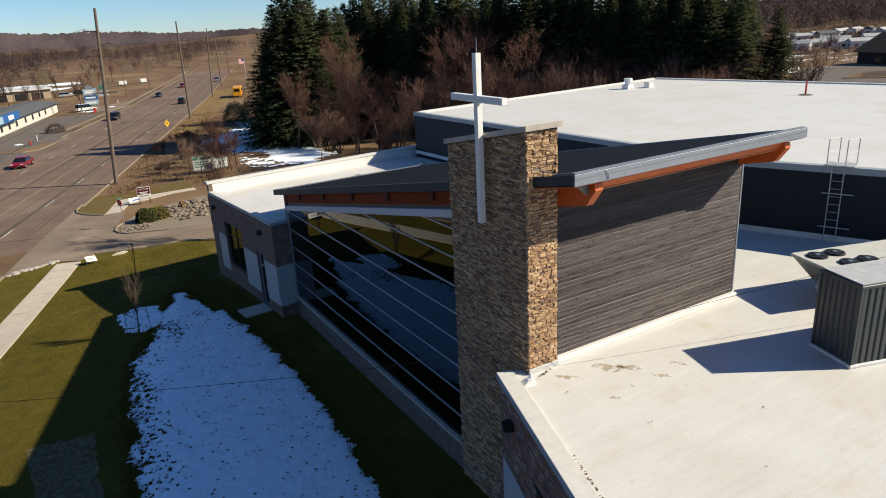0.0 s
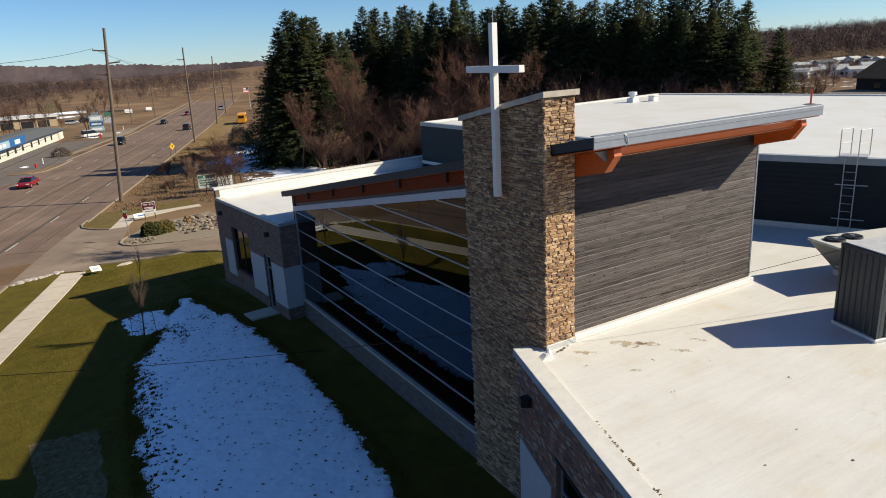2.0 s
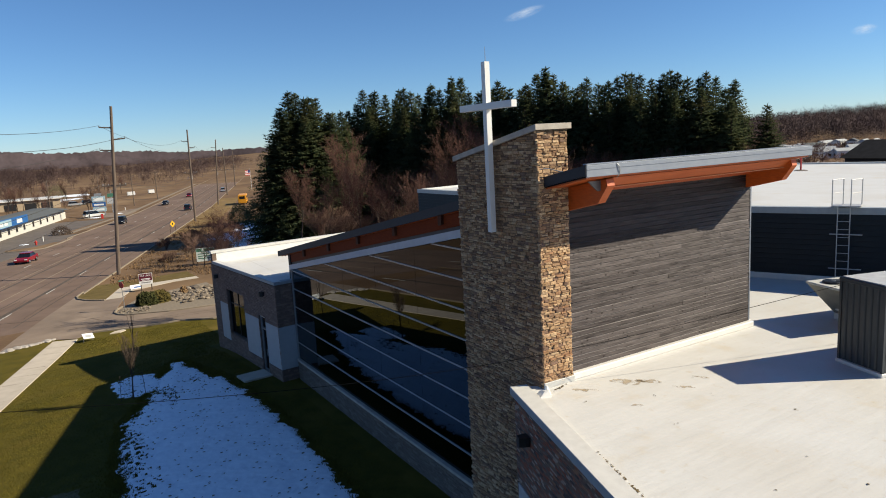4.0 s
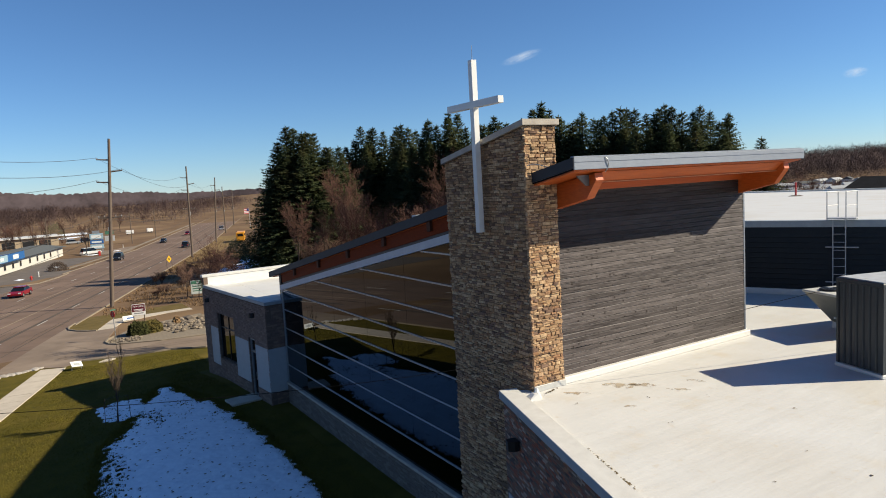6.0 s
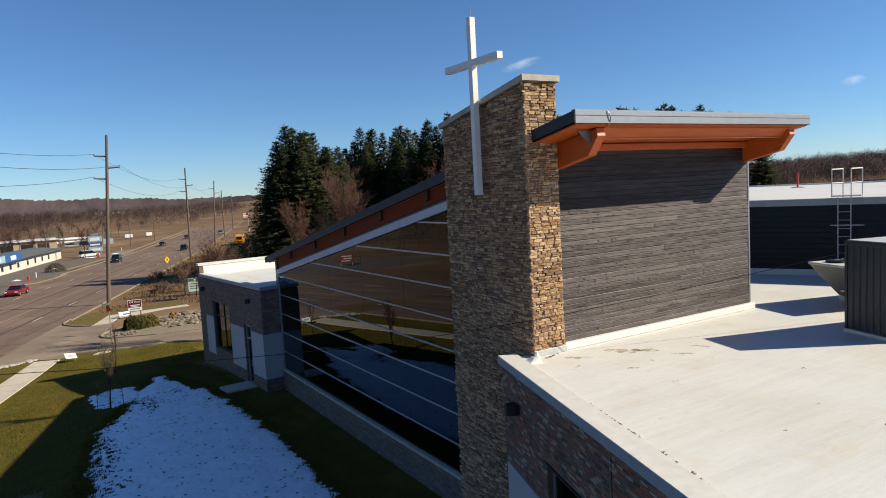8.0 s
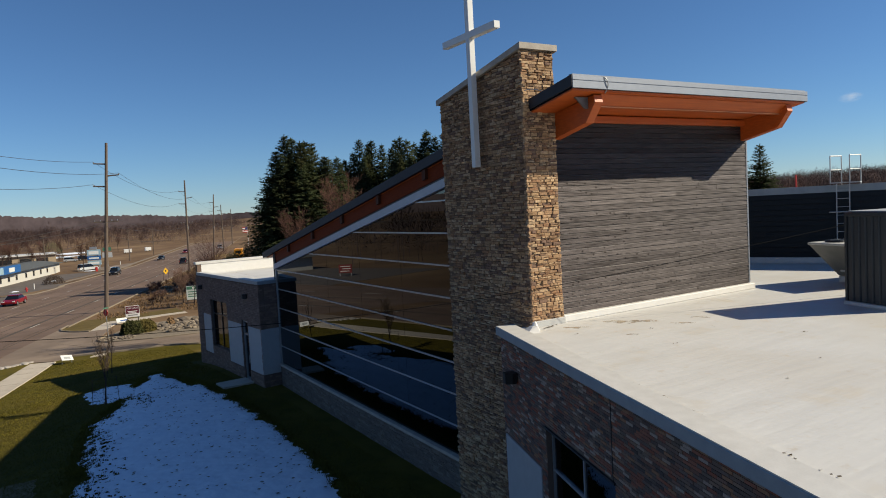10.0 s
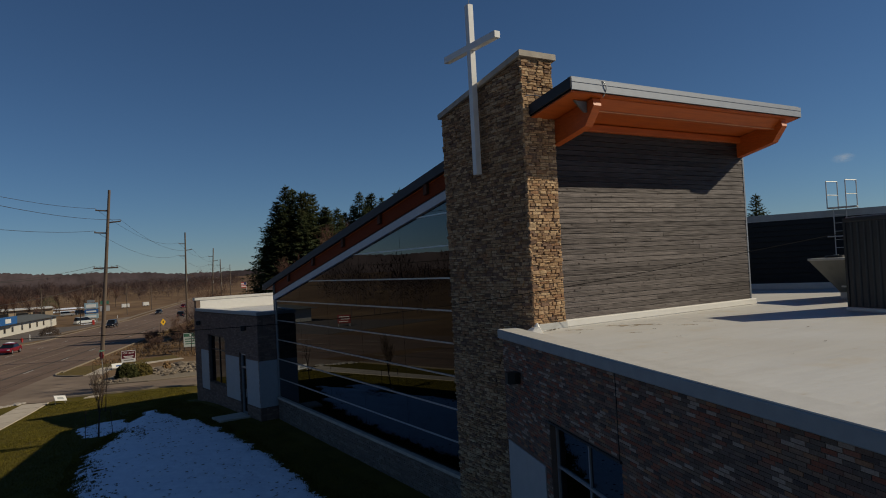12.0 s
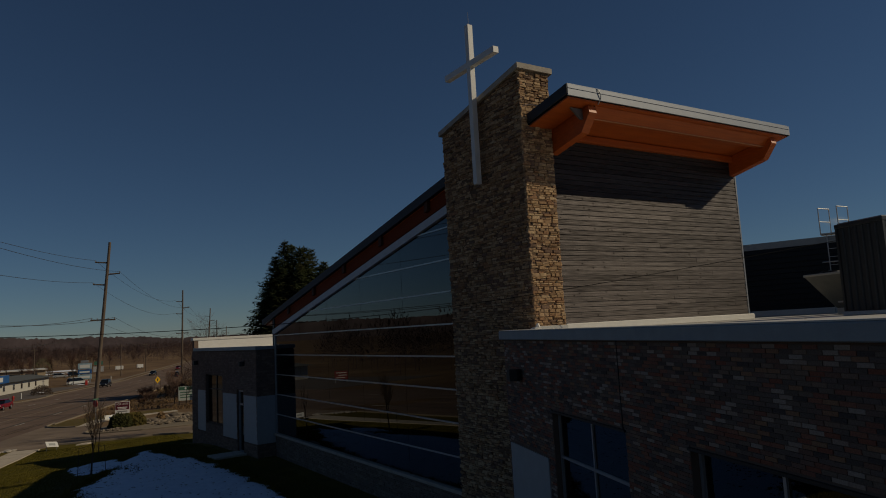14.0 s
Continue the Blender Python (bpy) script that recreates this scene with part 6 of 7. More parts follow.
brd2.scale = (.85, .85, .85)
part("board", box((-1.1, -.04, .6), (1.1, .04, 2.0), bev=.01), mat("pale_sign_green", (.5, .56, .52), (.42, .48, .44), rough=.6), brd2)
for z in (.8, 1.2, 1.6):
    part("text_bar", box((-1.0, -.046, z), (1.0, -.041, z + .2)), M["white"], brd2)
for dx in (-1.0, 1.0):
    part("post", box((dx - .06, .041, 0), (dx + .06, .13, 1.95)), M["bark"], brd2)

# white leaning board on the lawn
yard = thing("yard_board", "white leaning sign board on short legs in the lawn", "sign", (-8.35, 40.6, gz(-8.35, 40.6) + .03), 20)
part("board", box((-.38, -.25, -.012), (.38, .25, .012), pose(0, 0, .4, 38, 8, 0), bev=.006), M["white"], yard)
part("text_bar", box((-.2, -.12, .0125), (.2, .09, .016), pose(0, 0, .4, 38, 8, 0)), mat("grey_print", (.45, .47, .48), rough=.6), yard)
for dx in (-.45, .45):
    part("leg", tube((dx * .7, .05, 0), (dx * .7, .05, .4), .02), M["galv"], yard)
small = thing("yard_sign", "small white and blue yard sign lying by the walk", "sign", (-2.7, 60.3, gz(-2.7, 60.3)), 10)
part("board", box((-.55, -.02, .1), (.45, .02, .55), pose(0, 0, 0, -30, 0, 0)), M["white"], small)
part("stripe", box((-.2, -.028, .2), (.45, -.022, .35), pose(0, 0, 0, -30, 0, 0)), mat("blue_stripe", (.03, .1, .35), rough=.5), small)
post = thing("street_sign", "thin steel post with a red octagonal stop sign", "sign", (-4.9, 50.2, gz(-4.9, 50.2)))
part("post", tube((0, 0, 0), (-.05, 0, 2.55), .03, .03, 8), M["galv"], post)
part("plate", tube((-.07, 0, 2.2), (-.05, .012, 2.2), .3, .3, 8), red, post, "red octagonal plate")
part("blade", box((-.25, -.012, 2.52), (.2, .012, 2.62), pose(0, 0, 0, 0, 0, 25)), green, post)


# vehicles
def car(x, y, rz, paint, label, kind="suv", name="car"):
    t = thing(name, label, "car", (x, y, gz(x, y) + .02), rz)
    L, W, hb, H = {"suv": (4.7, 1.85, .98, 1.72), "sedan": (4.6, 1.8, .9, 1.42), "van": (5.2, 1.95, 1.05, 2.0)}[kind]
    prof = [(-L / 2, .35), (-L / 2 + .05, hb - .1), (-L / 2 + .25, hb), (L / 2 - .9, hb - .02), (L / 2 - .1, hb - .22), (L / 2, .62), (L / 2 - .05, .35)]
    rear = -L / 2 + (.15 if kind != "sedan" else .75)
    cab = [(rear, hb - .01), (rear + .2, H - .08), (rear + .45, H), (L / 2 - 2.0, H - .02), (L / 2 - 1.15, hb - .02)]

    def extr(pts, w0, w1):
        bm = bmesh.new()
        zs = [p[1] for p in pts]
        z0, z1 = min(zs), max(zs)
        rows = []
        for s in (-1, 1):
            rows.append([bm.verts.new((px, s * (w0 + (w1 - w0) * (pz - z0) / (z1 - z0)) / 2, pz)) for px, pz in pts])
        bm.faces.new(rows[0])
        bm.faces.new(rows[1][::-1])
        for i in range(len(pts)):
            bm.faces.new((rows[0][i], rows[1][i], rows[1][(i + 1) % len(pts)], rows[0][(i + 1) % len(pts)]))
        bmesh.ops.recalc_face_normals(bm, faces=bm.faces)
        bmesh.ops.bevel(bm, geom=list(bm.edges), offset=.04, segments=1, affect="EDGES")
        return bm
    part("body", extr(prof, W, W - .06), paint, t)
    part("greenhouse", extr([(a, b if b < H - .1 else b - .09) for a, b in cab], W - .08, W - .4), M["carglass"], t, "dark tinted windows")
    part("car_roof", box((cab[1][0] + .1, -(W - .42) / 2, H - .12), (cab[3][0] + .05, (W - .42) / 2, H), bev=.04), paint, t)
    for a in (-L / 2 + .85, L / 2 - .85):
        for s in (-1, 1):
            wh = part("wheel", tube((a, s * (W / 2 - .2), .34), (a, s * (W / 2 + .01), .34), .34, .34, 14), M["black"], t)
            part("rim", tube((a, s * (W / 2 + .0), .34), (a, s * (W / 2 + .02), .34), .21, .2, 10), M["galv"], wh)
    for s in (-1, 1):
        part("headlight", box((L / 2 - .14, s * W * .36 - .16, .62), (L / 2 - .02, s * W * .36 + .16, .76)), M["white"], t)
        part("taillight", box((-L / 2 - .01, s * W * .4 - .1, .7), (-L / 2 + .06, s * W * .4 + .1, .95)), red, t)
    return t


def paint(name, c):
    return mat(name, c, tuple(v * .9 for v in c), rough=.25, metal=.3)


M["carglass"] = mat("car_glass", (0.01, 0.012, 0.014), rough=.05)
head_deg = math.degrees(math.atan2(ROAD_DIR.y, ROAD_DIR.x))
dark_paint, red_paint, silver, white_p = paint("black_car_paint", (.02, .024, .032)), paint("red_car_paint", (.32, .015, .03)), paint("silver_paint", (.45, .46, .47)), paint("white_car_paint", (.75, .75, .73))


def on_road(v, u):
    p = ROAD @ Vector((u, v, 0))
    return p.x, p.y


car(*on_road(47, -15.8), head_deg + 180, red_paint, "dark red hatchback driving on the road", "sedan")
car(*on_road(112, -16.4), head_deg + 180, dark_paint, "dark blue sport utility car on the road")
car(*on_road(147, -5.6), head_deg, dark_paint, "black sport utility car on the road")
car(*on_road(178, -16.2), head_deg + 180, dark_paint, "dark car further along the road", "sedan")
car(*on_road(215, -13.0), head_deg + 180, red_paint, "red car further along the road", "sedan")
car(*on_road(236, -2.0), head_deg, silver, "silver car far along the road", "suv")
car(3.6, 200, 20, white_p, "white van parked beside the pylon sign", "van", "van")
car(2.3, 262, 5, silver, "silver pickup parked behind the shops", "suv")
car(7.0, 266, 5, dark_paint, "dark car parked behind the shops", "suv")
car(-12, 290, 5, dark_paint, "dark car parked by the long shed", "suv")

car(-20, 300, 40, silver, "silver car parked in the far snowy lot", "sedan")
car(-8, 318, -20, white_p, "white car parked in the far snowy lot", "suv")

# school bus parked on the shoulder
busy = mat("bus_yellow", (0.75, 0.33, 0.01), (0.65, 0.28, 0.01), rough=.4)
bus = thing("school_bus", "yellow school bus parked off the road", "bus", (45.0, 198, gz(45, 198)), head_deg)
part("body", box((-5, -1.2, .5), (3.2, 1.2, 3.0), bev=.12), busy, bus)
part("hood", box((3.2, -1.0, .5), (4.7, 1.0, 1.7), bev=.12), busy, bus)
for s in (-1, 1):
    for k in range(9):
        part("window", box((-4.7 + k * .85, s * 1.2 - .02, 1.9), (-4.05 + k * .85, s * 1.2 + .02, 2.55)), M["carglass"], bus)
    for a in (-3.2, 3.4):
        part("wheel", tube((a, s * .95, .48), (a, s * 1.22, .48), .48, .48, 14), M["black"], bus)
    part("stripe", box((-5, s * 1.2 - .015, 1.45), (3.2, s * 1.2 + .015, 1.6)), M["black"], bus)
part("rear_window", box((-5.03, -.8, 1.8), (-4.98, .8, 2.6)), M["carglass"], bus)

# ---- buildings across the road ----
M["stucco"] = mat("white_stucco", (0.62, 0.6, 0.55), (0.55, 0.53, 0.48), rough=.9)
M["tan_wall"] = mat("tan_wall", (0.45, 0.36, 0.25), (0.38, 0.3, 0.21), rough=.9)
M["shingle"] = mat("dark_shingle", (0.13, 0.14, 0.145), (0.105, 0.112, 0.115), scale=2, fine=10, rough=.85)
M["blue"] = mat("shop_blue", (0.02, 0.12, 0.36), (0.02, 0.1, 0.31), rough=.5)
M["pale_blue"] = mat("pale_blue_fascia", (0.35, 0.5, 0.6), rough=.5)
strip("shop_lot", -44, -20.2, 20, 135, .03, M["lot"], "asphalt parking lot in front of the shops", "parking lot")
kerb_line([(-15.6, 118.8), (-12.2, 117.2), (-9.8, 118.3), (-6.9, 126.7), (-4.85, 134.6)], .3, .16)
sheet("shop_island", [(-15.6, 119.0), (-12.2, 117.5), (-9.9, 118.7), (-7.2, 127.0), (-8.2, 128.6), (-11.0, 122.8), (-15.4, 121.8)], .1, M["field"], "narrow dry grass island at the shop entrance", "verge")
sheet("shop_entrance", [(19.3, 221.9), (13.6, 200), (9.2, 189.6), (4.7, 192.8), (.7, 195), (2.4, 209.2), (9.2, 210.3), (14.8, 218.5)], .07, M["drive"], "pale asphalt entrance beside the pylon sign", "driveway")
strip("shop_verge", -24.3, -20.2, 92, 133, .06, M["field"], "dry grass strip beside the road", "verge")
strip("shop_walk", -23.4, -22.3, 94, 330, .09, M["kerb"], "pale sidewalk across the road", "sidewalk")
sd = 77.2
shop = thing("shop", "long white shop with dark roof and blue sign band", "shop")
shop.matrix_world = pose(-18.5, 138.4, -2.85, 0, 1.0, sd)
SL = 70
part("wall", box((-30, .0, -1.0), (SL, 11, 2.5)), M["stucco"], shop)
part("roof", hexa([(-31, -1.0, 2.5), (SL + 1, -1.0, 2.5), (SL + 1, 12, 2.5), (-31, 12, 2.5), (-28, 3.8, 3.5), (SL - 3, 3.8, 3.5), (SL - 3, 7, 3.5), (-28, 7, 3.5)]), M["shingle"], shop, "dark grey hipped roof")
part("sign_band", box((-16, -1.4, 2.45), (24, -1.05, 4.1), bev=.03), M["blue"], shop, "bright blue sign band")
part("sign_panel", box((-12, -1.46, 2.6), (11, -1.405, 3.95)), M["pale_blue"], shop)
part("sign_panel", box((15, -1.46, 2.8), (19, -1.405, 3.7)), M["white"], shop)
for k in range(6):
    part("text_bar", box((-9 + k * 3, -1.48, 2.95), (-6.8 + k * 3, -1.462, 3.55)), M["white"], shop)
for k, x in enumerate((-24, -18, -11, -5, 1, 7, 13, 19, 25, 33, 40, 47, 54)):
    w = part("window", box((x, -.03, .6), (x + 1.6, .02, 1.9)), M["galv"], shop)
    part("pane", box((x + .1, -.06, .7), (x + 1.5, -.032, 1.8)), M["carglass"], w)
part("end_window", box((SL - .02, 2, .7), (SL + .03, 4.0, 1.9)), M["carglass"], shop)
part("end_window", box((SL - .02, 6.5, .7), (SL + .03, 8.5, 1.9)), M["carglass"], shop)
shed = thing("shed", "long low tan building with dark doorways", "building", (-24, 262, gz(-24, 262)), 3)
shed.scale = (1, 1, .75)
part("wall", box((-30, 0, 0), (22, 14, 4.2)), M["tan_wall"], shed)
part("roof", box((-30.6, -.8, 4.2), (22.6, 14.6, 4.7), bev=.05), M["coping_white"], shed, "flat pale roof")
for x in (-26, -18, -10, -2, 5, 11, 16):
    part("doorway", box((x, -.05, 0), (x + 3.6, .02, 3.0)), M["black"], shed)
for k, (x, y, w) in enumerate(((24, 300, 5), (33, 305, 4), (-40, 330, 16))):
    tr = thing("trailer", "small white trailer standing in the field", "trailer", (x, y, gz(x, y)), 4 * k, "white trailers")
    tr.scale = (.6, .6, .6)
    part("box", box((0, 0, .6), (w, 2.4, 3.0), bev=.05), M["white"], tr)
    for a in (.8, w - 1.2):
        part("wheel", tube((a, -.02, .4), (a, .25, .4), .4, .4, 10), M["black"], tr)
snow_patch("far_snow", lambda x, y: noise.noise(Vector((x * .06, y * .05, 4))) - .12, -45, 14, 275, 360, 1.6, "patches of snow in the far field", .05, .06)

# pylon sign
pyl = thing("pylon_sign", "tall blue and white roadside pylon sign", "sign", (5.6, 203, gz(6, 202) - .3), -8)
pyl.scale = (.72, .72, .66)
for dx in (-2.0, 1.6):
    part("post", box((dx, -.2, 0), (dx + .4, .2, 8.8)), M["galv"], pyl)
for za, zb, m in ((6.6, 9.0, M["pale_blue"]), (4.6, 6.3, M["blue"]), (2.4, 4.3, M["pale_blue"])):
    pn = part("panel", box((-2.4, -.3, za), (2.4, .3, zb), bev=.04), m, pyl)
    part("text_bar", box((-1.8, -.33, za + .45), (1.7, -.305, zb - .6)), M["white"], pn)
part("panel", box((-1.4, -.3, 9.2), (1.2, .3, 10.2), bev=.04), M["galv"], pyl)
pyl2 = thing("pylon_sign", "grey and green plaza sign", "sign", (9.8, 212, gz(10, 212)), -8)
pyl2.scale = (.75, .75, .72)
part("post", box((-.2, -.2, 0), (.2, .2, 9.4)), M["galv"], pyl2)
part("panel", box((-1.8, -.25, 3.8), (1.8, .25, 6.0)), M["panel"], pyl2)
part("panel", box((-1.5, -.25, 6.6), (1.5, .25, 8.0)), green, pyl2)
redbox = thing("fuel_pump", "red metal cabinet beside the lot", "cabinet", (5.0, 190, gz(5, 190)))
redbox.scale = (.45, .45, .5)
part("body", box((-.6, -.6, 0), (.6, .6, 2.6), bev=.05), red, redbox)
part("top", box((-.7, -.7, 2.6), (.7, .7, 2.8)), M["white"], redbox)
shrub("shrub", -6.2, 146, 1.9, 1.7, 1500, M["bark"], "dark leafless hedge in the parking lot", 31)
shrub("evergreen", -2.0, 300, 4, 7, 2500, M["needle"], "round evergreen in the far field", 32)
shrub("evergreen", -28, 300, 4, 7, 2500, M["needle"], "round evergreen in the far field", 33)
shrub("evergreen", 120, 420, 6, 15, 4000, M["needle"], "far evergreen beside the road", 34)
for x, y in ((18.5, 235), (30, 262), (-6, 232), (12, 282)):
    wire_pole = thing("light_pole", "thin wooden service pole", "utility pole", (x, y, gz(x, y)), 0, "service poles")
    part("pole", tube((0, 0, 0), (0, 0, 10.5), .16, .11, 8), M["pole"], wire_pole)
    part("cross_arm", box((-.9, -.06, 9.9), (.9, .06, 10.05)), M["pole"], wire_pole)
flag = thing("flag_pole", "white pole with a striped flag by the road", "flag", (68, 270, gz(68, 270)))
flag.scale = (.5, .5, .8)
part("pole", tube((0, 0, 0), (0, 0, 11), .12, .07, 8), M["white"], flag)
fl = part("flag_cloth", box((-4.2, -.03, 7.6), (-.1, .03, 10.4)), M["white"], flag, "red and white striped cloth")
for k in range(4):
    part("flag_stripe", box((-4.2, -.05, 7.6 + k * .8), (-.1, .05, 8.0 + k * .8)), red, fl)
part("flag_canton", box((-1.9, -.06, 9.0), (-.1, .06, 10.4)), mat("flag_blue", (.02, .03, .15), rough=.7), fl)

# hydrant, marker post and old snow heaps at the shop entrance
hyd = thing("fire_hydrant", "small red fire hydrant on the grass island", "hydrant", (-10.9, 126.6, gz(-10.9, 126.6) + .1))
part("barrel", tube((0, 0, 0), (0, 0, .62), .16, .15, 12), red, hyd)
part("bonnet", tube((0, 0, .62), (0, 0, .82), .19, .06, 12), red, hyd)
for dx in (-1, 1):
    part("outlet", tube((dx * .1, 0, .45), (dx * .28, 0, .45), .08, .08, 10), red, hyd)
for x, y in ((-9.7, 133.5), (13.6, 216.3)):
    mk = thing("marker_post", "short white marker post beside the lot", "post", (x, y, gz(x, y)), group="marker posts")
    part("post", tube((0, 0, 0), (0, 0, 1.05), .09, .085, 10), M["white"], mk)
    part("cap", tube((0, 0, 1.05), (0, 0, 1.12), .1, .04, 10), M["galv"], mk)
for hx, hy, r in ((-12.8, 130.5, .9), (-6.2, 157.7, 1.1), (3.8, 196.2, 2.0), (10.5, 205.1, 1.4)):
    snow_patch("snow_heap", lambda x, y: 1 - math.hypot((x - hx) / r, (y - hy) / (r * 1.5)) + .6 * noise.noise(Vector((x * .9, y * .9, 1))) - .25, hx - 1.4 * r, hx + 1.4 * r, hy - 2 * r, hy + 2 * r, .25, "old dirty snow left at the lot's edge", .06, .2)

# red letter board across the road, mirrored in the glass wall
board_x, board_y = -32.5, 88.0
maroon = mat("dark_red_board", (0.24, 0.03, 0.03), (0.18, 0.025, 0.025), rough=.6)
msg = thing("letter_board", "red and white roadside letter board on two short posts", "sign", (board_x, board_y, gz(board_x, board_y)), 32)
face = part("board", box((-1.05, -.12, .5), (1.05, .12, 1.85), bev=.03), maroon, msg)
for k, (a, b) in enumerate(((-.85, .8), (-.9, .5), (-.6, .85))):
    part("text_bar", box((a, -.14, 1.5 - k * .38), (b, -.122, 1.62 - k * .38)), M["white"], face)
for dx in (-.9, .9):
    part("post", box((dx - .08, -.08, 0), (dx + .08, .08, .5)), M["galv"], msg)

# right: barn, lot and homes below the hill
sheet("far_lot", [(104, 42), (140, 30), (186, 52), (178, 84), (165, 92), (150, 86), (134, 78), (121, 70)], .05, M["lot"], "pale worn asphalt lot beyond the church", "parking lot", depth=.3)
sheet("traffic_island", [(136, 68), (139, 60), (152, 63), (156, 70), (148, 71.5), (142, 69.5)], .2, M["field"], "low dry planted island with a kerb in the far lot", "traffic island", depth=.3)
sheet("island_mulch", [(139.5, 66), (141, 62), (150, 64.5), (153, 69), (147, 70)], .24, M["bark"], "dark mulch on the planted island", "mulch", depth=.03)
black_roof = mat("black_shingles", (0.03, 0.03, 0.032), (0.018, 0.018, 0.02), scale=.6, fine=6, rough=1, spec=.1)
dark_wall = mat("dark_barn_wall", (0.06, 0.05, 0.045), (0.04, 0.034, 0.03), scale=1.2, fine=9, rough=.9, spec=.2)
barn = thing("barn", "dark barn-like building with a steep black roof", "building", (182.7, 84.3, gz(182.7, 84.3) - .2), -100)
part("wall", box((0, -9, 0), (34, 9, 3.6)), dark_wall, barn)
part("foundation", box((-.1, -9.1, -.6), (34.1, 9.1, .35)), M["precast"], barn)
bm = bmesh.new()
va = [bm.verts.new((x, y, z)) for x in (-1, 35) for y, z in ((-10, 3.3), (0, 7.7), (10, 3.3))]
for f in ((0, 1, 2), (5, 4, 3), (0, 3, 4, 1), (1, 4, 5, 2), (2, 5, 3, 0)):
    bm.faces.new([va[i] for i in f])
bmesh.ops.recalc_face_normals(bm, faces=bm.faces)
part("roof", bm, black_roof, barn, "steep black roof")
for bx in (5, 12, 22):
    part("window", box((bx, -9.05, 1.0), (bx + 1.6, -8.98, 2.3)), M["carglass"], barn)
rngh = random.Random(3)


def mobile_home(az, d, turn, long, wall, roof):
    a = radians(az)
    x, y = -10 + d * math.sin(a), -12.8 + d * math.cos(a)
    hm = thing("mobile_home", "small pale mobile home below the wooded hill", "house", (x, y, hill(x, y) - .1), turn, "mobile homes")
    part("wall", box((-long, -2, 0), (long, 2, 2.9)), wall, hm)
    bm = bmesh.new()
    va = [bm.verts.new((px, py, z)) for px in (-long - .3, long + .3) for py, z in ((-2.3, 2.85), (0, 3.9), (2.3, 2.85))]
    for f in ((0, 1, 2), (5, 4, 3), (0, 3, 4, 1), (1, 4, 5, 2), (2, 5, 3, 0)):
        bm.faces.new([va[i] for i in f])
    bmesh.ops.recalc_face_normals(bm, faces=bm.faces)
    part("roof", bm, roof, hm)
    for px in (-long + 1.2, long - 2.4):
        part("window", box((px, -2.04, 1.0), (px + 1.2, -1.99, 2.0)), M["carglass"], hm)
    part("window", box((-long - .04, -.6, 1.0), (-long + .01, .6, 2.0)), M["carglass"], hm)
    part("door", box((-.6, -2.05, .1), (.3, -1.99, 2.1)), M["tan_wall"], hm)


for k in range(8):
    mobile_home(57.0 + k * .82 + rngh.uniform(-.15, .15), rngh.uniform(288, 312), rngh.uniform(-75, -30), rngh.uniform(3.2, 5), M["white"], M["panel"])
for k in range(9):
    mobile_home(57.3 + k * .8 + rngh.uniform(-.2, .2), rngh.uniform(335, 352), rngh.uniform(-40, 30), rngh.uniform(4, 6), M["white"], M["panel"] if k % 3 else M["shingle"])
snow_patch("far_snow", lambda x, y: noise.noise(Vector((x * .16, y * .16, 7))) * 1.1 + .7 * noise.noise(Vector((x * .6, y * .6, 2))) - .42, 186, 232, 92, 126, .5, "old snow specks on the far grass", .05, .06)
snow_patch("far_snow", lambda x, y: noise.noise(Vector((x * .2, y * .2, 3))) + .6 * noise.noise(Vector((x * .7, y * .7, 5))) - .4, 140, 168, 86, 104, .5, "old snow specks beside the far lot", .05, .06)
for k, (x, y, s) in enumerate(((116, 69, 1.0), (124, 74, 1.15), (129, 79, 1.2), (136, 83, 1.1), (143, 88, 1.2), (150, 92, 1.0), (112, 72, 1.3), (160, 96, .9), (181, 98, .9), (190, 101, .95))):
    plant(BARE[k % 3], "bare_tree", "leafless brown tree beside the far lot", "tree", x, y, s, 77 * k, "bare trees by the far lot")

# ---- stones and bricks, piece by piece ----
def courses(length, z0, z1, hs, ws, seed, top=None, joint=.009):
    """Rows of blocks over a face: (x0, x1, za, zb)."""
    R = random.Random(seed)
    out, z = [], z0
    while z < z1 - .02:
        h = min(R.uniform(*hs), z1 - z)
        if h < hs[0] * .6:
            h = z1 - z
        x = -R.uniform(0, ws[0] * .6)
        while x < length:
            w = R.uniform(*ws)
            a, b = max(0, x), min(length, x + w)
            if length - b < ws[0] * .4:
                b = length
            x = b if b == length else x + w
            if b - a < .03:
                continue
            zb = z + h
            if top:
                zb = min(zb, top((a + b) / 2))
                if zb - z < .03:
                    continue
            # some tall stones are split into two thin ones
            if h > hs[1] * .8 and R.random() < .45:
                zm = z + (zb - z) * R.uniform(.4, .6)
                out += [(a + joint / 2, b - joint / 2, z + joint / 2, zm - joint / 2), (a + joint / 2, b - joint / 2, zm + joint / 2, zb - joint / 2)]
            else:
                out.append((a + joint / 2, b - joint / 2, z + joint / 2, zb - joint / 2))
        z += h
    return out


def unit_stone(seed):
    R = random.Random(seed)
    c = .1
    vs = [(x, y, z) for y, k in ((1, 0), (.3, 0), (0, c)) for x, z in ((k, k), (1 - k, k), (1 - k, 1 - k), (k, 1 - k))]
    vs = [(x + R.uniform(-.05, .05) * (y < 1), y + (R.uniform(-.06, .22) if y == 0 else 0), z + R.uniform(-.1, .1) * (y < 1)) for x, y, z in vs]
    fs = [(i + o, (i + 1) % 4 + o, (i + 1) % 4 + 4 + o, i + 4 + o) for o in (0, 4) for i in range(4)] + [(8, 9, 10, 11)]
    return vs, fs


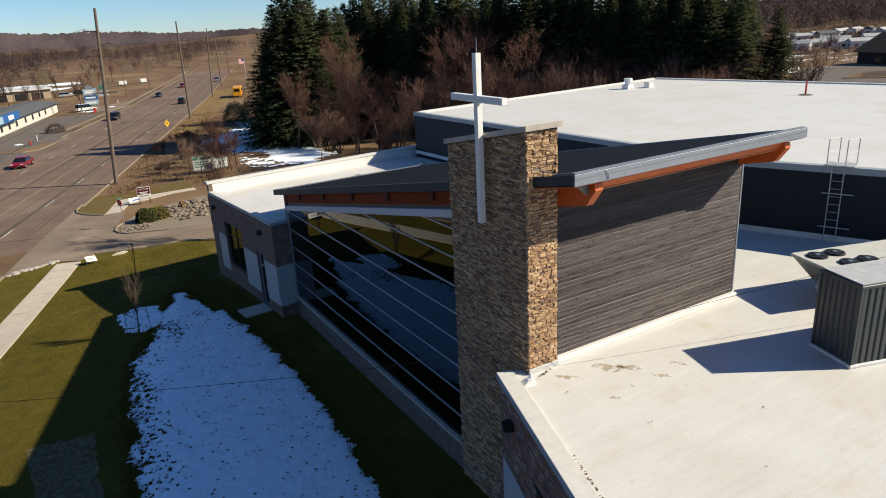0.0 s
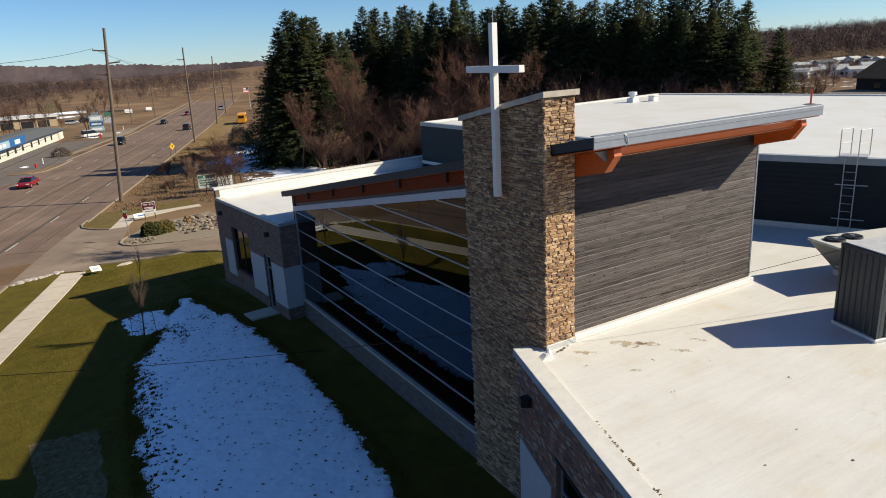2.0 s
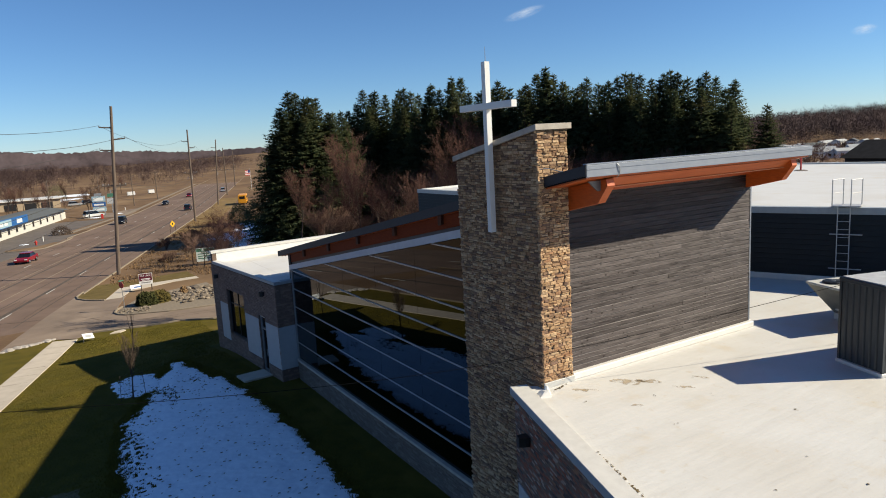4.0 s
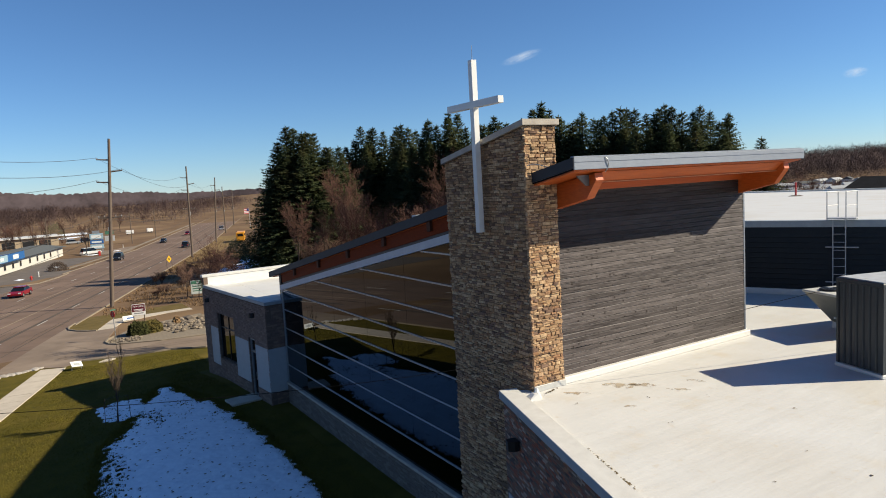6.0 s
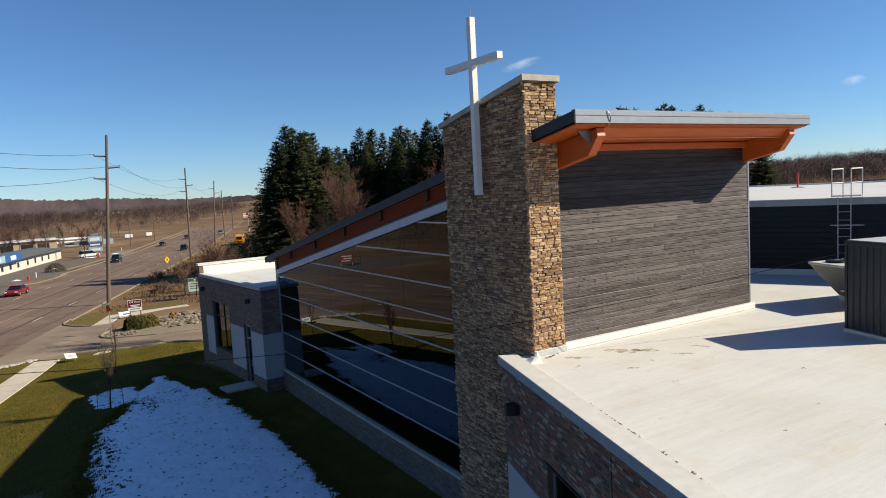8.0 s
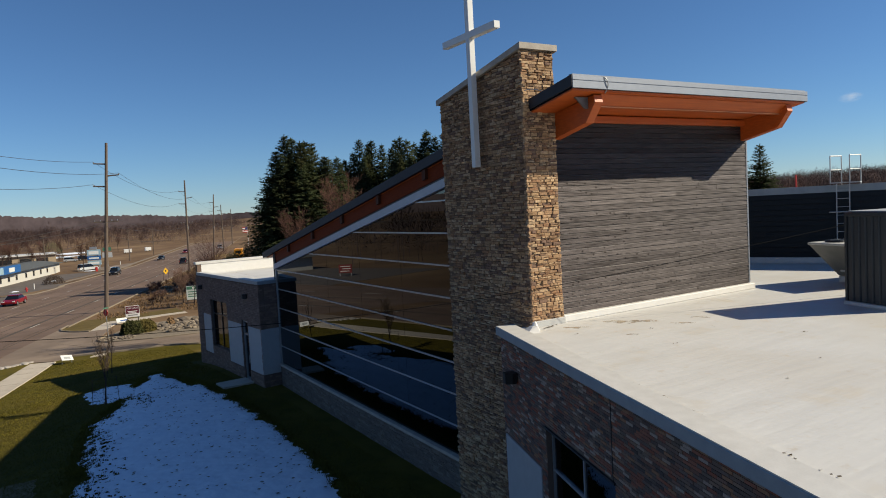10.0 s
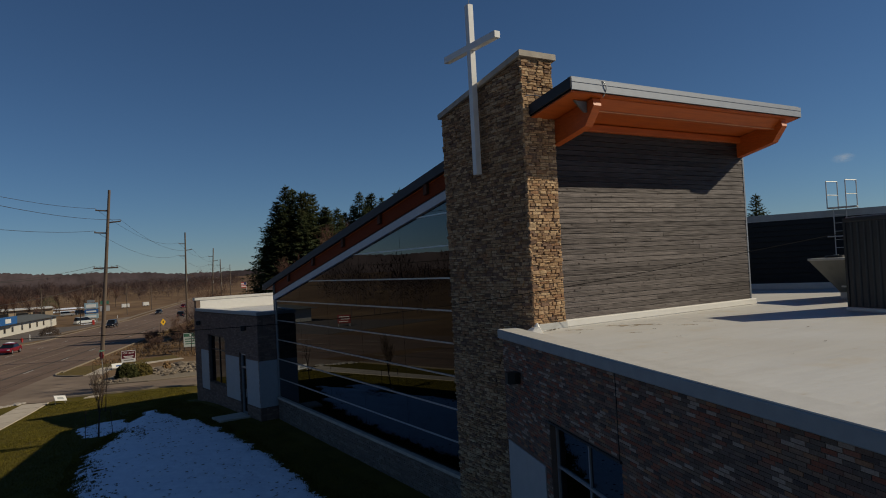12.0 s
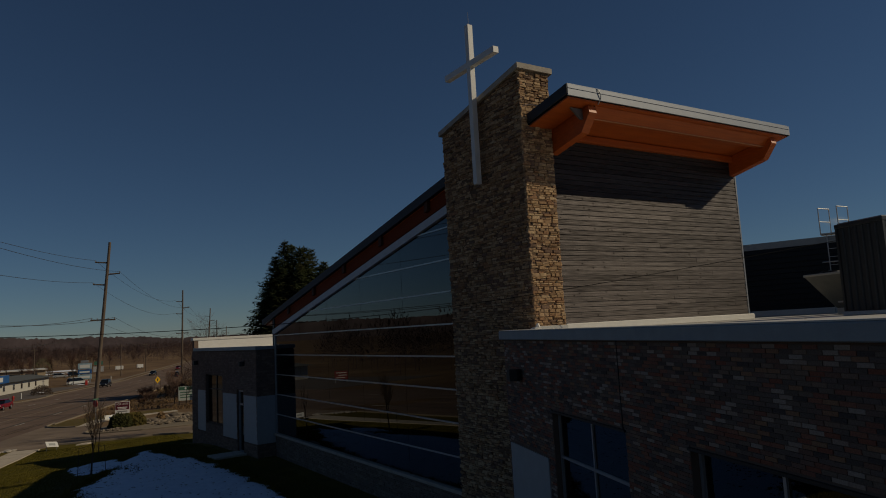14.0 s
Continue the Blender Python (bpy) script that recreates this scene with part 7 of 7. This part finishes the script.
UNITS = [unit_stone(k) for k in range(14)]
UNIT_ME = []
for v, f in UNITS:
    me = bpy.data.meshes.new("stone")
    me.from_pydata(v, [], f)
    me.materials.append(M["stone_one"])
    UNIT_ME.append(me)


def lay(blocks, m, parent, depth, proud, seed, single=0, name="stone", units=UNITS, unit_me=UNIT_ME, joined=None, pick=None):
    """Blocks on a face: those that pick names as parts of their own (up to single), the rest as one mesh."""
    R = random.Random(seed)
    vs, fs, made = [], [], 0
    for a, b, za, zb in blocks:
        p, k = R.uniform(*proud), R.randrange(len(units))
        mm = m @ Matrix.Translation((a, -p, za)) @ Matrix.Diagonal((b - a, depth + p, zb - za, 1))
        if made < single and (pick is None or pick(a, za)):
            ob = new(name, unit_me[k])
            ob.parent = parent
            ob.matrix_world = mm
            made += 1
        else:
            o = len(vs)
            vs.extend(tuple(mm @ Vector(q)) for q in units[k][0])
            fs.extend(tuple(o + i for i in f) for f in units[k][1])
    if vs:
        me = bpy.data.meshes.new(name + "_field")
        me.from_pydata(vs, [], fs)
        tagged(link(name + "_field", me, joined or M["stone"], parent), kind="stuff")


ct = lambda y: cz(y) - .15
FACE_S = Matrix(((1, 0, 0, 0), (0, 1, 0, 0), (0, 0, 1, 0), (0, 0, 0, 1)))                       # facing -y
FACE_W = Matrix(((0, 1, 0, 0), (-1, 0, 0, y1), (0, 0, 1, 0), (0, 0, 0, 1)))                     # facing -x, local x from far to near
FACE_E = Matrix(((0, -1, 0, x1), (1, 0, 0, 0), (0, 0, 1, 0), (0, 0, 0, 1)))
FACE_N = Matrix(((-1, 0, 0, x1), (0, -1, 0, y1), (0, 0, 1, 0), (0, 0, 0, 1)))
lay(courses(x1, 5.5, ct(0), (.042, .1), (.1, .29), 3, joint=.008), FACE_S, tower, .06, (-.012, .036), 4, 300)
lay(courses(x1, 0, 5.5, (.042, .1), (.1, .29), 13, joint=.008), FACE_S, tower, .06, (-.008, .02), 14)
lay(courses(y1, 0, 12, (.042, .1), (.1, .3), 5, top=lambda x: ct(y1 - x), joint=.008), FACE_W, tower, .06, (-.016, .042), 6)
lay(courses(y1, 8.5, 12, (.06, .13), (.13, .38), 7, top=lambda x: ct(x)), FACE_E, tower, .06, (-.01, .03), 8)
lay(courses(x1, 8.0, 11.2, (.06, .13), (.13, .36), 9, top=lambda x: ct(y1)), FACE_N, tower, .06, (-.01, .03), 10)
BASE_W = Matrix(((0, 1, 0, .1), (-1, 0, 0, 19.9), (0, 0, 1, 0), (0, 0, 0, 1)))
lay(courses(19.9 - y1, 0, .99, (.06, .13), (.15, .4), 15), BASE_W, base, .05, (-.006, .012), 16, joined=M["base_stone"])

# bricks
bv = [(0, 1, 0), (1, 1, 0), (1, 1, 1), (0, 1, 1), (0, 0, 0), (1, 0, 0), (1, 0, 1), (0, 0, 1)]
bfs = [(4, 5, 6, 7), (0, 1, 5, 4), (1, 2, 6, 5), (2, 3, 7, 6), (3, 0, 4, 7)]
bme = bpy.data.meshes.new("brick")
bme.from_pydata(bv, [], bfs)
bme.materials.append(M["brick_one"])


def brick_rows(x0, x1, z0, z1, holes, seed, L=.2, H=.0677):
    R = random.Random(seed)
    out = []
    for r in range(int((z1 - z0) / H)):
        z = z0 + r * H
        x = x0 - L * (.5 * (r % 2) + R.uniform(0, .3))
        while x < x1:
            a, b = max(x0, x), min(x1, x + L)
            parts = [(a, b)]
            for ha, hb, hz0, hz1 in holes:
                if z + H > hz0 + .01 and z < hz1 - .01:
                    parts = [q for s, e in parts for q in ((s, min(e, ha)), (max(s, hb), e)) if q[1] - q[0] > .03]
            out += [(s + .004, e - .004, z + .004, z + H - .005) for s, e in parts if e - s > .03]
            x += L
    return out


BR = [(bv, bfs)]
near_rows = brick_rows(.02, 14, .62, 5.262, [(2.72, 5.64, SILL, 3.9), (7.35, 11.95, SILL, 3.9), (.1, 2.42, 0, 2.95), (5.88, 7.12, 0, 1.07)], 2, .2, .0525)
lay(near_rows, WING @ pose(0, .05, 0), wing, .05, (-.004, .004), 3, 300, "brick", BR, [bme], M["brick"], pick=lambda x, z: 7.5 < x < 10.9 and z > 4.0)
fw_rows = brick_rows(0.0, FL, -.425, 5.07, [(4.75, 7.5, 1.15, 3.8), (1.75, 2.62, 0, 3.1), (.04, 1.72, .64, 2.9), (2.66, 4.72, .64, 2.9), (7.53, 8.92, .64, 2.9)], 5, .25, .085)
FWF = FW @ Matrix(((-1, 0, 0, FL), (0, -1, 0, -.0), (0, 0, 1, 0), (0, 0, 0, 1)))
lay([(FL - b, FL - a, z0_, z1_) for a, b, z0_, z1_ in fw_rows], FWF, far_wing, .05, (-.01, .01), 6, 0, "brick", BR, [bme], M["brick_far"])
FWR = FW @ Matrix(((0, 1, 0, 0.0), (-1, 0, 0, 0), (0, 0, 1, 0), (0, 0, 0, 1)))
lay(brick_rows(0.0, .96, .0, 5.07, [(.0, .96, .64, 2.9)], 8, .25, .085), FWR, far_wing, .05, (-.01, .01), 9, 0, "brick", BR, [bme], M["brick_far"])
